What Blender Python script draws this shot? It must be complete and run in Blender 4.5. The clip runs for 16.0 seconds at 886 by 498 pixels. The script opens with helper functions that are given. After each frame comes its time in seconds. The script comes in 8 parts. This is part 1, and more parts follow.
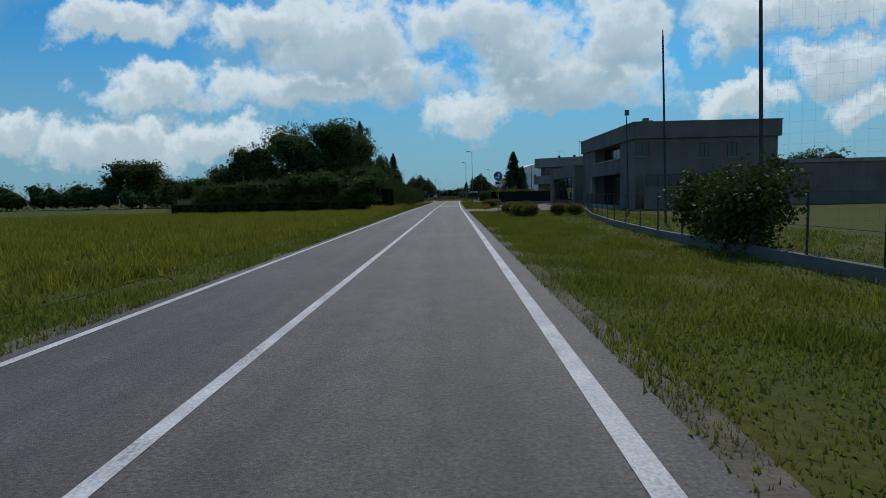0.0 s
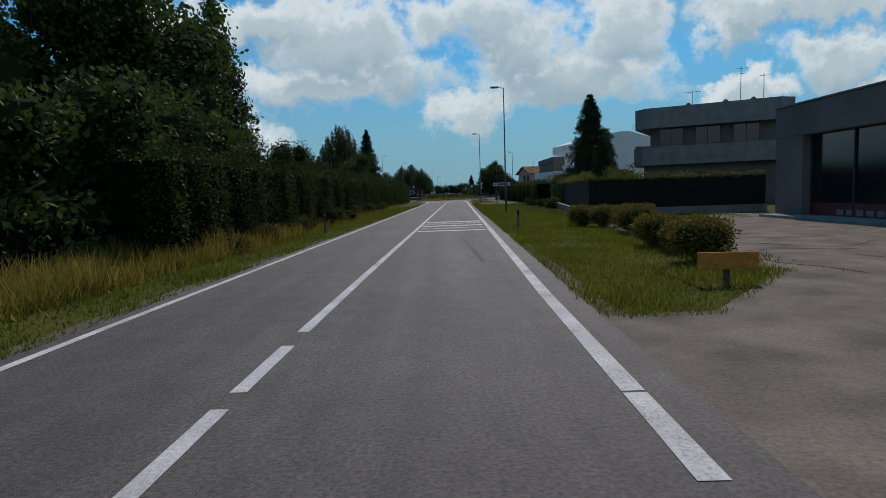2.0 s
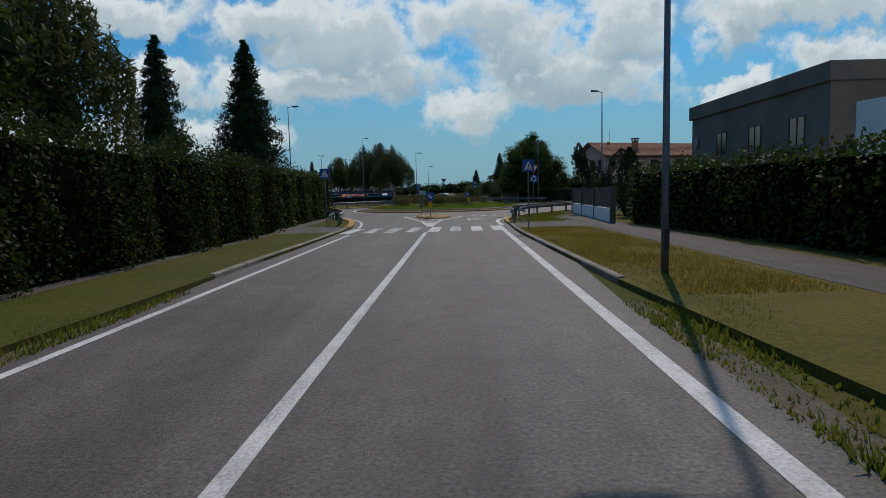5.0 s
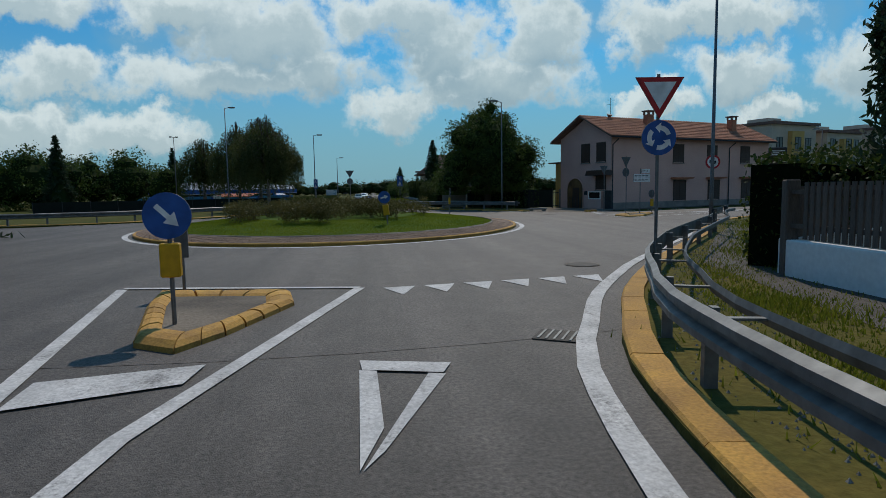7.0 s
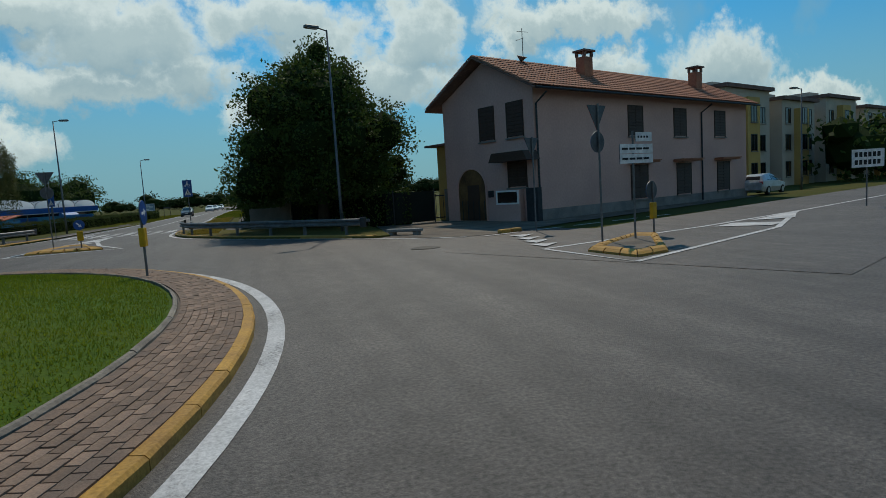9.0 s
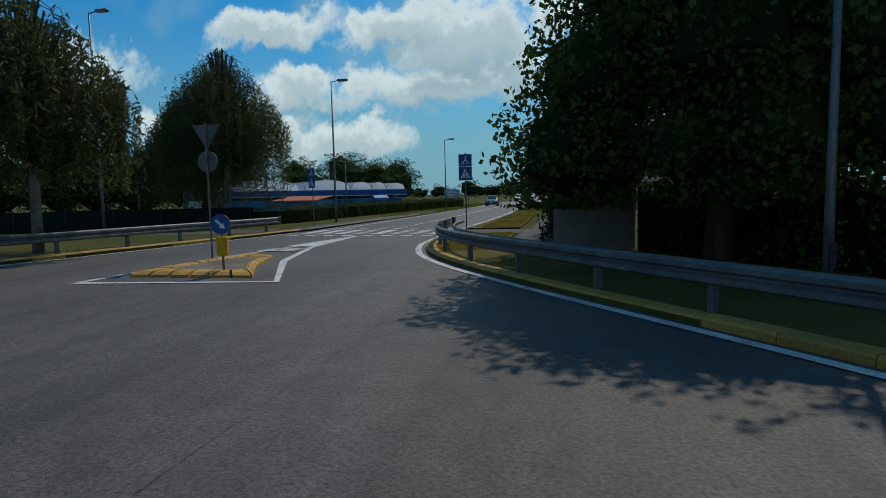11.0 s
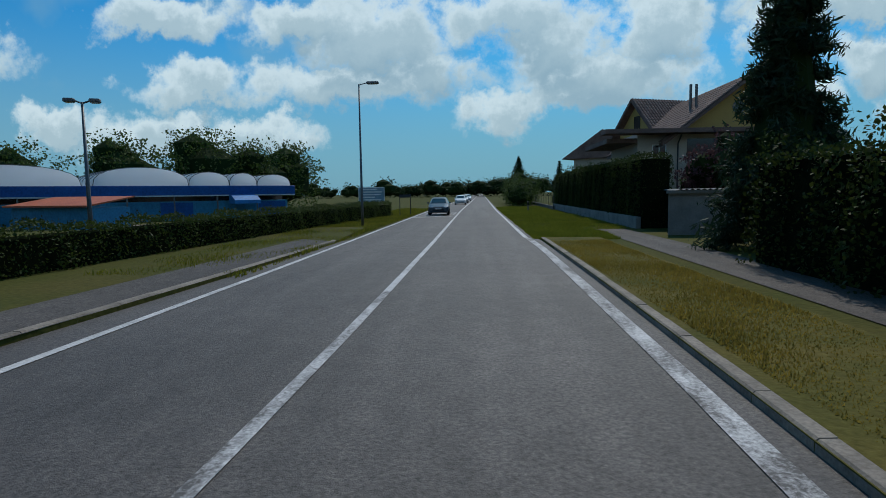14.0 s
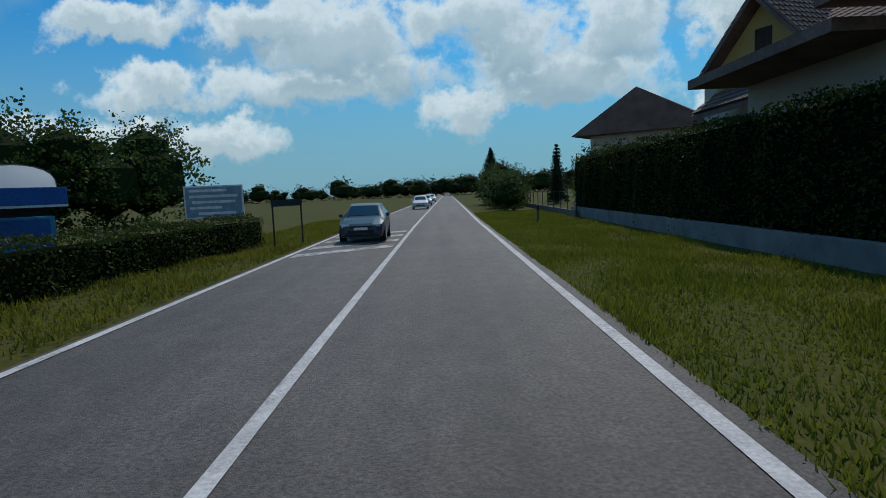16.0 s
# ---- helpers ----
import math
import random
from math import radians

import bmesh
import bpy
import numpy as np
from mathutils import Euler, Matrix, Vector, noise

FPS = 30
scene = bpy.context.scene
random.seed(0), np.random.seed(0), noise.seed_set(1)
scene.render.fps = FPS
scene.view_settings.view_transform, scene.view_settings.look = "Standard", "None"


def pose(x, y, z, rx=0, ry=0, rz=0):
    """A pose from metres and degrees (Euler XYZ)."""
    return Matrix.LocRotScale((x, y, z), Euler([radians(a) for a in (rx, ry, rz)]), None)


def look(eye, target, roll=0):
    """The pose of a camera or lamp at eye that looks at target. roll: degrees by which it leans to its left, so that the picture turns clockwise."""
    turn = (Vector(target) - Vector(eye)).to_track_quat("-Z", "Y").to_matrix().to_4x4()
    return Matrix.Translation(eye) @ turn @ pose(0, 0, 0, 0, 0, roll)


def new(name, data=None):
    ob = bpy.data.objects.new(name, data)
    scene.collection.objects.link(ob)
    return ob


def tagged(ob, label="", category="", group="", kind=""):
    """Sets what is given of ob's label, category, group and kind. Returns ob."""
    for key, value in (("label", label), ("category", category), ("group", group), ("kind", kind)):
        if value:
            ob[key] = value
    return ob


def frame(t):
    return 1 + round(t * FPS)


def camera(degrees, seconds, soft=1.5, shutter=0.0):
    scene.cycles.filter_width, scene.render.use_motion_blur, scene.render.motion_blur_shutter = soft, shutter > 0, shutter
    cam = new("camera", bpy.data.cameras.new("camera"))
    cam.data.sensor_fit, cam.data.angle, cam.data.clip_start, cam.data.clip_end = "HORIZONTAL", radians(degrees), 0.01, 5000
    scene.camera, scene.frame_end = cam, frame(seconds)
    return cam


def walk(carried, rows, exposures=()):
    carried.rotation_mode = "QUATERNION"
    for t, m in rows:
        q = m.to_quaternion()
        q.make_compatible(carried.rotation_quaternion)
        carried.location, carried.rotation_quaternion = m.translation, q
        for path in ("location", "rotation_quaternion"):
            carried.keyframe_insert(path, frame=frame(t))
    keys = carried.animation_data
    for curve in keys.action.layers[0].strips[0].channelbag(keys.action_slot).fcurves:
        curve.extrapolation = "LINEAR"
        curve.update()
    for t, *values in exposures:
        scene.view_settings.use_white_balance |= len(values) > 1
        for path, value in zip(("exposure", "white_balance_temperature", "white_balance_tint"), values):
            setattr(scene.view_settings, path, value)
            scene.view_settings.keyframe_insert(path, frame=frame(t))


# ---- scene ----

cam = camera(73.5, 16.0, soft=0.6)
ROWS = [
    (0.0, 0.00, 0.00, 1.86, 84.88, 1.36, -0.17),
    (0.5, 0.26, 19.14, 1.86, 84.81, 1.06, -0.24),
    (1.0, 0.57, 37.42, 1.86, 84.74, 1.27, -0.17),
    (1.5, 0.81, 55.16, 1.86, 84.74, 1.86, -0.03),
    (2.0, 0.99, 72.13, 1.86, 84.57, 1.89, 0.00),
    (2.5, 1.20, 88.16, 1.87, 84.64, 1.30, 0.07),
    (3.0, 1.36, 102.49, 1.88, 84.48, 1.01, -0.08),
    (3.5, 1.64, 116.55, 1.87, 84.52, 0.92, -0.09),
    (3.7, 1.74, 122.15, 1.86, 84.33, 0.89, -0.11),
    (4.4, 2.20, 141.46, 1.86, 84.54, 1.38, -0.74),
    (5.1, 2.59, 158.69, 1.86, 84.54, 1.43, 0.01),
    (5.8, 2.81, 172.54, 1.86, 84.23, 1.43, -0.00),
    (6.0, 2.89, 175.93, 1.88, 84.24, 1.26, -0.82),
    (6.5, 3.36, 183.50, 1.87, 84.31, 0.99, -3.17),
    (7.0, 4.27, 190.80, 1.85, 84.40, 0.92, -7.37),
    (7.5, 5.73, 197.24, 1.86, 84.42, 0.53, -12.54),
    (8.0, 8.29, 203.86, 1.86, 84.18, 0.09, -17.45),
    (8.5, 10.76, 209.91, 1.85, 84.13, 1.75, -19.59),
    (9.0, 12.43, 215.05, 1.86, 84.22, 3.63, -18.07),
    (9.5, 13.50, 220.38, 1.86, 84.86, 4.00, -12.98),
    (10.0, 14.00, 224.65, 1.86, 84.84, 2.46, -5.61),
    (10.2, 14.10, 226.48, 1.87, 84.89, 1.57, -2.01),
    (10.7, 13.30, 231.30, 1.86, 84.80, 1.30, 6.30),
    (11.2, 12.20, 236.65, 1.86, 84.70, 1.10, 14.60),
    (11.6, 10.85, 240.95, 1.86, 84.70, 0.80, 18.70),
    (11.9, 9.70, 244.20, 1.86, 84.70, 0.55, 19.00),
    (12.3, 8.24, 249.01, 1.87, 84.73, 0.37, 16.95),
    (12.5, 7.65, 251.14, 1.86, 84.63, 0.74, 15.39),
    (13.0, 6.49, 257.07, 1.86, 84.77, 0.70, 11.21),
    (13.5, 5.89, 262.79, 1.87, 84.64, 0.77, 7.07),
    (14.0, 5.65, 268.88, 1.87, 84.62, 0.82, 2.95),
    (14.5, 5.66, 274.50, 1.85, 84.62, 1.53, 0.91),
    (15.0, 5.61, 281.20, 1.86, 84.57, 1.95, -0.02),
    (15.5, 5.67, 288.60, 1.85, 84.54, 2.32, -0.26),
    (16.0, 5.73, 295.90, 1.85, 84.47, 2.41, -0.35),
]
walk(cam, [(t, pose(x, y, z, rx, ry, rz)) for t, x, y, z, rx, ry, rz in ROWS], [(0.0, -0.45, 6800, 17), (2.0, -0.45, 7200, 20), (6.0, -0.47, 7300, 20), (7.0, -0.47, 7100, 14), (9.0, -0.49, 7350, 10), (10.0, -0.49, 7050, 10), (12.5, -0.48, 6900, 12), (14.0, -0.48, 6500, 11), (16.0, -0.48, 6700, 14)])

# ---- daylight: sun ahead and high, cumulus sky ----
SUN_AZ, SUN_EL = radians(17), radians(50)
world = bpy.data.worlds.new("sky")
scene.world = world
world.use_nodes = True
wn, wl = world.node_tree.nodes, world.node_tree.links
wn.clear()


def wnode(kind, **kw):
    n = wn.new(kind)
    for key, value in kw.items():
        if key == "operation":
            n.operation = value
        elif key == "blend_type":
            n.blend_type = value
        elif key == "data_type":
            n.data_type = value
    return n


def wmath(op, a, b=None, clamp=False):
    n = wnode("ShaderNodeMath", operation=op)
    n.use_clamp = clamp
    for i, v in enumerate((a, b)):
        if v is None:
            continue
        if isinstance(v, (int, float)):
            n.inputs[i].default_value = v
        else:
            wl.new(v, n.inputs[i])
    return n.outputs[0]


def wvec(op, a, b=None):
    n = wnode("ShaderNodeVectorMath", operation=op)
    for i, v in enumerate((a, b)):
        if v is None:
            continue
        if isinstance(v, tuple):
            n.inputs[i].default_value = v
        else:
            wl.new(v, n.inputs[i])
    return n.outputs[1] if op == "LENGTH" else n.outputs[0]


def wramp(fac, lo, hi):
    n = wnode("ShaderNodeMapRange")
    n.interpolation_type = "SMOOTHSTEP"
    n.inputs[1].default_value, n.inputs[2].default_value = lo, hi
    wl.new(fac, n.inputs[0])
    return n.outputs[0]


sky = wnode("ShaderNodeTexSky")
sky.sky_type = "NISHITA"
sky.sun_disc = False
sky.sun_elevation, sky.sun_rotation = SUN_EL, SUN_AZ
sky.air_density, sky.dust_density, sky.ozone_density = 1.2, 1.2, 2.0
coord = wnode("ShaderNodeTexCoord").outputs["Generated"]
sep = wnode("ShaderNodeSeparateXYZ")
wl.new(coord, sep.inputs[0])
depth = wmath("MAXIMUM", wmath("ABSOLUTE", sep.outputs[1]), 0.05)
flat = wnode("ShaderNodeCombineXYZ")
wl.new(wmath("DIVIDE", sep.outputs[0], depth), flat.inputs[0])
wl.new(wmath("DIVIDE", sep.outputs[2], depth), flat.inputs[1])
flat = flat.outputs[0]


def wnoise(vec, scale, detail, rough=0.55):
    n = wnode("ShaderNodeTexNoise")
    n.noise_dimensions = "2D"
    n.inputs["Scale"].default_value, n.inputs["Detail"].default_value, n.inputs["Roughness"].default_value = scale, detail, rough
    wl.new(vec, n.inputs["Vector"])
    return n


warp = wnoise(flat, 9, 9, 0.62)
shift = wvec("MULTIPLY", wvec("SUBTRACT", warp.outputs["Color"], (0.5, 0.5, 0.5)), (0.17, 0.13, 0))
moved = wvec("ADD", flat, shift)
# heaps of cumulus: sideways and upward slope of the centre, half width, half height
CLOUDS = ((0.296, 0.262, 0.075, 0.062), (0.22, 0.185, 0.17, 0.05), (0.055, 0.287, 0.10, 0.045), (0.125, 0.24, 0.09, 0.055),
          (-0.17, 0.26, 0.13, 0.055), (-0.29, 0.285, 0.08, 0.035), (-0.21, 0.183, 0.19, 0.038), (-0.08, 0.205, 0.07, 0.045),
          (-0.51, 0.30, 0.12, 0.035), (-0.475, 0.185, 0.10, 0.036), (-0.53, 0.10, 0.16, 0.04), (-0.72, 0.125, 0.06, 0.035),
          (-0.36, 0.10, 0.08, 0.035), (0.04, 0.135, 0.06, 0.036), (0.49, 0.262, 0.06, 0.04), (0.655, 0.205, 0.09, 0.05),
          (0.60, 0.30, 0.17, 0.035), (0.50, 0.145, 0.07, 0.028), (0.18, 0.15, 0.13, 0.03), (0.72, 0.13, 0.08, 0.03),
          (0.95, 0.22, 0.13, 0.07), (1.15, 0.14, 0.2, 0.05), (-0.95, 0.24, 0.16, 0.06), (-1.2, 0.12, 0.25, 0.05),
          (0.0, 0.47, 0.3, 0.07), (0.6, 0.55, 0.3, 0.1), (-0.7, 0.52, 0.35, 0.09))


def heap(place):
    """How far a direction lies from the nearest heap, in heap sizes."""
    best = None
    for cu, cv, cw, ch in CLOUDS:
        d = wvec("LENGTH", wvec("MULTIPLY", wvec("SUBTRACT", place, (cu, cv, 0)), (1 / cw, 1 / ch, 0)))
        best = d if best is None else wmath("MINIMUM", best, d)
    return best


near = heap(moved)
above = heap(wvec("ADD", moved, (-0.008, 0.022, 0)))
far_above = heap(wvec("ADD", moved, (-0.012, 0.055, 0)))
fine = wnoise(flat, 30, 8, 0.6).outputs["Fac"]
broad = wnoise(flat, 5, 4, 0.5).outputs["Fac"]
dense = wmath("ADD", wmath("SUBTRACT", 1.12, near), wmath("MULTIPLY", wmath("SUBTRACT", fine, 0.5), 0.8))
mask = wmath("MULTIPLY", wramp(dense, -0.22, 0.42), 0.94)
haze = wmath("MULTIPLY", wramp(broad, 0.40, 0.72), 0.5)
low = wramp(sep.outputs[2], 0.30, 0.02)
veil = wmath("MAXIMUM", haze, wmath("MULTIPLY", low, 0.8))
puffs = wmath("MULTIPLY", wmath("SUBTRACT", fine, 0.5), 1.1)
shade = wramp(wmath("ADD", wmath("SUBTRACT", 0.95, above), puffs), -0.35, 0.55)
under = wramp(wmath("ADD", wmath("SUBTRACT", 1.0, far_above), wmath("SUBTRACT", broad, 0.5)), -0.2, 0.9)
body = wnode("ShaderNodeMix", data_type="RGBA", blend_type="MIX")
wl.new(under, body.inputs[0])
body.inputs[6].default_value, body.inputs[7].default_value = (0.80, 1.10, 1.24, 1), (0.56, 0.86, 1.04, 1)
tint = wnode("ShaderNodeMix", data_type="RGBA", blend_type="MIX")
wl.new(shade, tint.inputs[0])
tint.inputs[6].default_value = (1.22, 1.52, 1.64, 1)
wl.new(body.outputs[2], tint.inputs[7])
blue = wnode("ShaderNodeMix", data_type="RGBA", blend_type="MULTIPLY")
blue.inputs[0].default_value = 1
wl.new(sky.outputs[0], blue.inputs[6])
blue.inputs[7].default_value = (0.014, 0.114, 0.190, 1)
thin = wnode("ShaderNodeMix", data_type="RGBA", blend_type="MIX")
wl.new(veil, thin.inputs[0])
wl.new(blue.outputs[2], thin.inputs[6])
thin.inputs[7].default_value = (0.41, 0.80, 1.04, 1)
mixed = wnode("ShaderNodeMix", data_type="RGBA", blend_type="MIX")
wl.new(mask, mixed.inputs[0])
wl.new(thin.outputs[2], mixed.inputs[6])
wl.new(tint.outputs[2], mixed.inputs[7])
back = wnode("ShaderNodeBackground")
wl.new(mixed.outputs[2], back.inputs[0])
back.inputs[1].default_value = 0.68
wl.new(back.outputs[0], wnode("ShaderNodeOutputWorld").inputs[0])

sun = new("sun", bpy.data.lights.new("sun", "SUN"))
sun.data.energy, sun.data.angle, sun.data.color = 3.2, radians(0.6), (1.0, 0.95, 0.86)
sun.matrix_world = look((0, 0, 60), (-math.sin(SUN_AZ) * math.cos(SUN_EL), -math.cos(SUN_AZ) * math.cos(SUN_EL), 60 - math.sin(SUN_EL)))


# ---- materials ----
def mat(name, c1, c2=None, scale=3.0, rough=0.85, bump=0.0, fine=40.0, metal=0.0, spec=0.3, random=0.0, stretch=(1, 1, 1), grain=1.0):
    m = bpy.data.materials.new(name)
    m.use_nodes = True
    nt = m.node_tree
    b = nt.nodes["Principled BSDF"]
    b.inputs["Roughness"].default_value, b.inputs["Metallic"].default_value = rough, metal
    b.inputs["Specular IOR Level"].default_value = spec
    c2 = c2 or tuple(v * 0.8 for v in c1)
    tc = nt.nodes.new("ShaderNodeTexCoord")
    mp = nt.nodes.new("ShaderNodeMapping")
    mp.inputs["Scale"].default_value = stretch
    nt.links.new(tc.outputs["Object"], mp.inputs[0])
    big, small = nt.nodes.new("ShaderNodeTexNoise"), nt.nodes.new("ShaderNodeTexNoise")
    for n, s, d in ((big, scale, 5), (small, fine, 4)):
        n.inputs["Scale"].default_value, n.inputs["Detail"].default_value = s, d
        nt.links.new(mp.outputs[0], n.inputs["Vector"])
    mx = nt.nodes.new("ShaderNodeMix")
    mx.data_type = "RGBA"
    mx.inputs[6].default_value, mx.inputs[7].default_value = (*c1, 1), (*c2, 1)
    rp = nt.nodes.new("ShaderNodeMapRange")
    rp.inputs[1].default_value, rp.inputs[2].default_value = 0.32, 0.68
    nt.links.new(big.outputs["Fac"], rp.inputs[0])
    nt.links.new(rp.outputs[0], mx.inputs[0])
    mul = nt.nodes.new("ShaderNodeMix")
    mul.data_type, mul.blend_type = "RGBA", "MULTIPLY"
    mul.inputs[0].default_value = 1.0
    gr = nt.nodes.new("ShaderNodeMapRange")
    gr.inputs[1].default_value, gr.inputs[2].default_value, gr.inputs[3].default_value, gr.inputs[4].default_value = 0.25, 0.75, 1 - 0.28 * grain, 1 + 0.25 * grain
    nt.links.new(small.outputs["Fac"], gr.inputs[0])
    nt.links.new(mx.outputs[2], mul.inputs[6])
    nt.links.new(gr.outputs[0], mul.inputs[7])
    out = mul.outputs[2]
    if random:
        info = nt.nodes.new("ShaderNodeObjectInfo")
        rr = nt.nodes.new("ShaderNodeMapRange")
        rr.inputs[3].default_value, rr.inputs[4].default_value = 1 - random, 1 + random
        nt.links.new(info.outputs["Random"], rr.inputs[0])
        m2 = nt.nodes.new("ShaderNodeMix")
        m2.data_type, m2.blend_type = "RGBA", "MULTIPLY"
        m2.inputs[0].default_value = 1.0
        nt.links.new(out, m2.inputs[6])
        nt.links.new(rr.outputs[0], m2.inputs[7])
        out = m2.outputs[2]
    nt.links.new(out, b.inputs["Base Color"])
    if bump:
        bp = nt.nodes.new("ShaderNodeBump")
        bp.inputs["Strength"].default_value, bp.inputs["Distance"].default_value = bump, 0.02
        nt.links.new(small.outputs["Fac"], bp.inputs["Height"])
        nt.links.new(bp.outputs[0], b.inputs["Normal"])
    return m


def leafy(name, dark, light, rough=0.65, gloss=0.16, through_light=0.3):
    m = bpy.data.materials.new(name)
    m.use_nodes = True
    nt = m.node_tree
    b = nt.nodes["Principled BSDF"]
    b.inputs["Roughness"].default_value, b.inputs["Specular IOR Level"].default_value = rough, gloss
    geo = nt.nodes.new("ShaderNodeNewGeometry")
    tc = nt.nodes.new("ShaderNodeTexCoord")
    no = nt.nodes.new("ShaderNodeTexNoise")
    no.inputs["Scale"].default_value, no.inputs["Detail"].default_value = 0.5, 3
    nt.links.new(tc.outputs["Object"], no.inputs["Vector"])
    ad = nt.nodes.new("ShaderNodeMath")
    ad.operation = "MULTIPLY_ADD"
    nt.links.new(geo.outputs["Random Per Island"], ad.inputs[0])
    ad.inputs[1].default_value = 0.6
    sb = nt.nodes.new("ShaderNodeMath")
    sb.operation = "SUBTRACT"
    nt.links.new(no.outputs["Fac"], sb.inputs[0])
    sb.inputs[1].default_value = 0.3
    nt.links.new(sb.outputs[0], ad.inputs[2])
    mx = nt.nodes.new("ShaderNodeMix")
    mx.data_type, mx.clamp_factor = "RGBA", True
    mx.inputs[6].default_value, mx.inputs[7].default_value = (*dark, 1), (*light, 1)
    nt.links.new(ad.outputs[0], mx.inputs[0])
    nt.links.new(mx.outputs[2], b.inputs["Base Color"])
    tr = nt.nodes.new("ShaderNodeBsdfTranslucent")
    nt.links.new(mx.outputs[2], tr.inputs[0])
    ms = nt.nodes.new("ShaderNodeMixShader")
    ms.inputs[0].default_value = through_light
    nt.links.new(b.outputs[0], ms.inputs[1])
    nt.links.new(tr.outputs[0], ms.inputs[2])
    nt.links.new(ms.outputs[0], nt.nodes["Material Output"].inputs[0])
    return m


def asphalt(name, c, rough=0.72):
    """Rolled asphalt: stone speckle, worn wheel tracks along y and broad stains."""
    m = mat(name, c, tuple(v * 0.74 for v in c), 0.3, rough, 0.5, 70, spec=0.42)
    nt = m.node_tree
    b = nt.nodes["Principled BSDF"]
    tc = nt.nodes.new("ShaderNodeTexCoord")
    out = b.inputs["Base Color"].links[0].from_socket
    for scale, stretch, lo, hi in ((1.0, (1.1, 0.035, 1), 0.72, 1.28), (24.0, (1, 1, 1), 0.5, 1.55), (150.0, (1, 1, 1), 0.75, 1.25), (3.2, (1, 0.6, 1), 0.82, 1.18)):
        mp = nt.nodes.new("ShaderNodeMapping")
        mp.inputs["Scale"].default_value = stretch
        nt.links.new(tc.outputs["Object"], mp.inputs[0])
        no = nt.nodes.new("ShaderNodeTexNoise")
        no.inputs["Scale"].default_value, no.inputs["Detail"].default_value = scale, 6
        nt.links.new(mp.outputs[0], no.inputs["Vector"])
        rg = nt.nodes.new("ShaderNodeMapRange")
        rg.inputs[1].default_value, rg.inputs[2].default_value, rg.inputs[3].default_value, rg.inputs[4].default_value = 0.3, 0.7, lo, hi
        nt.links.new(no.outputs["Fac"], rg.inputs[0])
        mu = nt.nodes.new("ShaderNodeMix")
        mu.data_type, mu.blend_type = "RGBA", "MULTIPLY"
        mu.inputs[0].default_value = 1.0
        nt.links.new(out, mu.inputs[6])
        nt.links.new(rg.outputs[0], mu.inputs[7])
        out = mu.outputs[2]
    nt.links.new(out, b.inputs["Base Color"])
    return m


ASPHALT = asphalt("asphalt", (0.083, 0.072, 0.065), 0.70)
PATH = asphalt("path_asphalt", (0.074, 0.063, 0.055), 0.88)
ASPHALT_OLD = mat("old_asphalt", (0.20, 0.165, 0.128), (0.095, 0.08, 0.066), 0.9, 0.95, 0.7, 22)


def road_paint(name, bare, stretch=(1, 0.3, 1)):
    """White thermoplastic, scuffed through to the asphalt in flakes and streaks; bare is the share worn off."""
    m = mat(name, (0.60, 0.585, 0.57), (0.43, 0.42, 0.41), 1.6, 0.75, 0.3, 30)
    nt = m.node_tree
    b = nt.nodes["Principled BSDF"]
    white = b.inputs["Base Color"].links[0].from_socket
    tc = nt.nodes.new("ShaderNodeTexCoord")
    mp = nt.nodes.new("ShaderNodeMapping")
    mp.inputs["Scale"].default_value = stretch
    nt.links.new(tc.outputs["Object"], mp.inputs[0])
    total = None
    for scale, weight, source in ((2.6, 0.55, mp.outputs[0]), (26.0, 0.45, tc.outputs["Object"])):
        no = nt.nodes.new("ShaderNodeTexNoise")
        no.inputs["Scale"].default_value, no.inputs["Detail"].default_value, no.inputs["Roughness"].default_value = scale, 8, 0.65
        nt.links.new(source, no.inputs["Vector"])
        mu = nt.nodes.new("ShaderNodeMath")
        mu.operation = "MULTIPLY_ADD"
        mu.inputs[1].default_value = weight
        nt.links.new(no.outputs["Fac"], mu.inputs[0])
        if total is None:
            mu.inputs[2].default_value = 0.0
        else:
            nt.links.new(total, mu.inputs[2])
        total = mu.outputs[0]
    rg = nt.nodes.new("ShaderNodeMapRange")
    rg.inputs[1].default_value, rg.inputs[2].default_value = bare - 0.05, bare + 0.11
    nt.links.new(total, rg.inputs[0])
    mx = nt.nodes.new("ShaderNodeMix")
    mx.data_type = "RGBA"
    mx.inputs[6].default_value = (0.10, 0.092, 0.087, 1)
    nt.links.new(rg.outputs[0], mx.inputs[0])
    nt.links.new(white, mx.inputs[7])
    nt.links.new(mx.outputs[2], b.inputs["Base Color"])
    return m


PAINT = road_paint("road_paint", 0.37)
WORN = road_paint("worn_road_paint", 0.46)
GRASS_SOIL = mat("grass_ground", (0.052, 0.064, 0.011), (0.082, 0.072, 0.018), 0.25, 1.0, 0.9, 9, spec=0.1)
DRY_SOIL = mat("dry_grass_ground", (0.125, 0.098, 0.026), (0.075, 0.075, 0.018), 0.7, 1.0, 0.9, 12, spec=0.1)
DIRT = mat("roadside_dirt", (0.15, 0.125, 0.095), (0.085, 0.075, 0.055), 1.5, 1.0, 0.7, 20, spec=0.1)
FIELD_SOIL = mat("field_ground", (0.075, 0.08, 0.014), (0.05, 0.068, 0.012), 0.08, 1.0, 0.9, 6, spec=0.1)
LAWN_SOIL = mat("lawn_ground", (0.048, 0.10, 0.011), (0.072, 0.105, 0.015), 0.5, 1.0, 0.8, 14, spec=0.1)
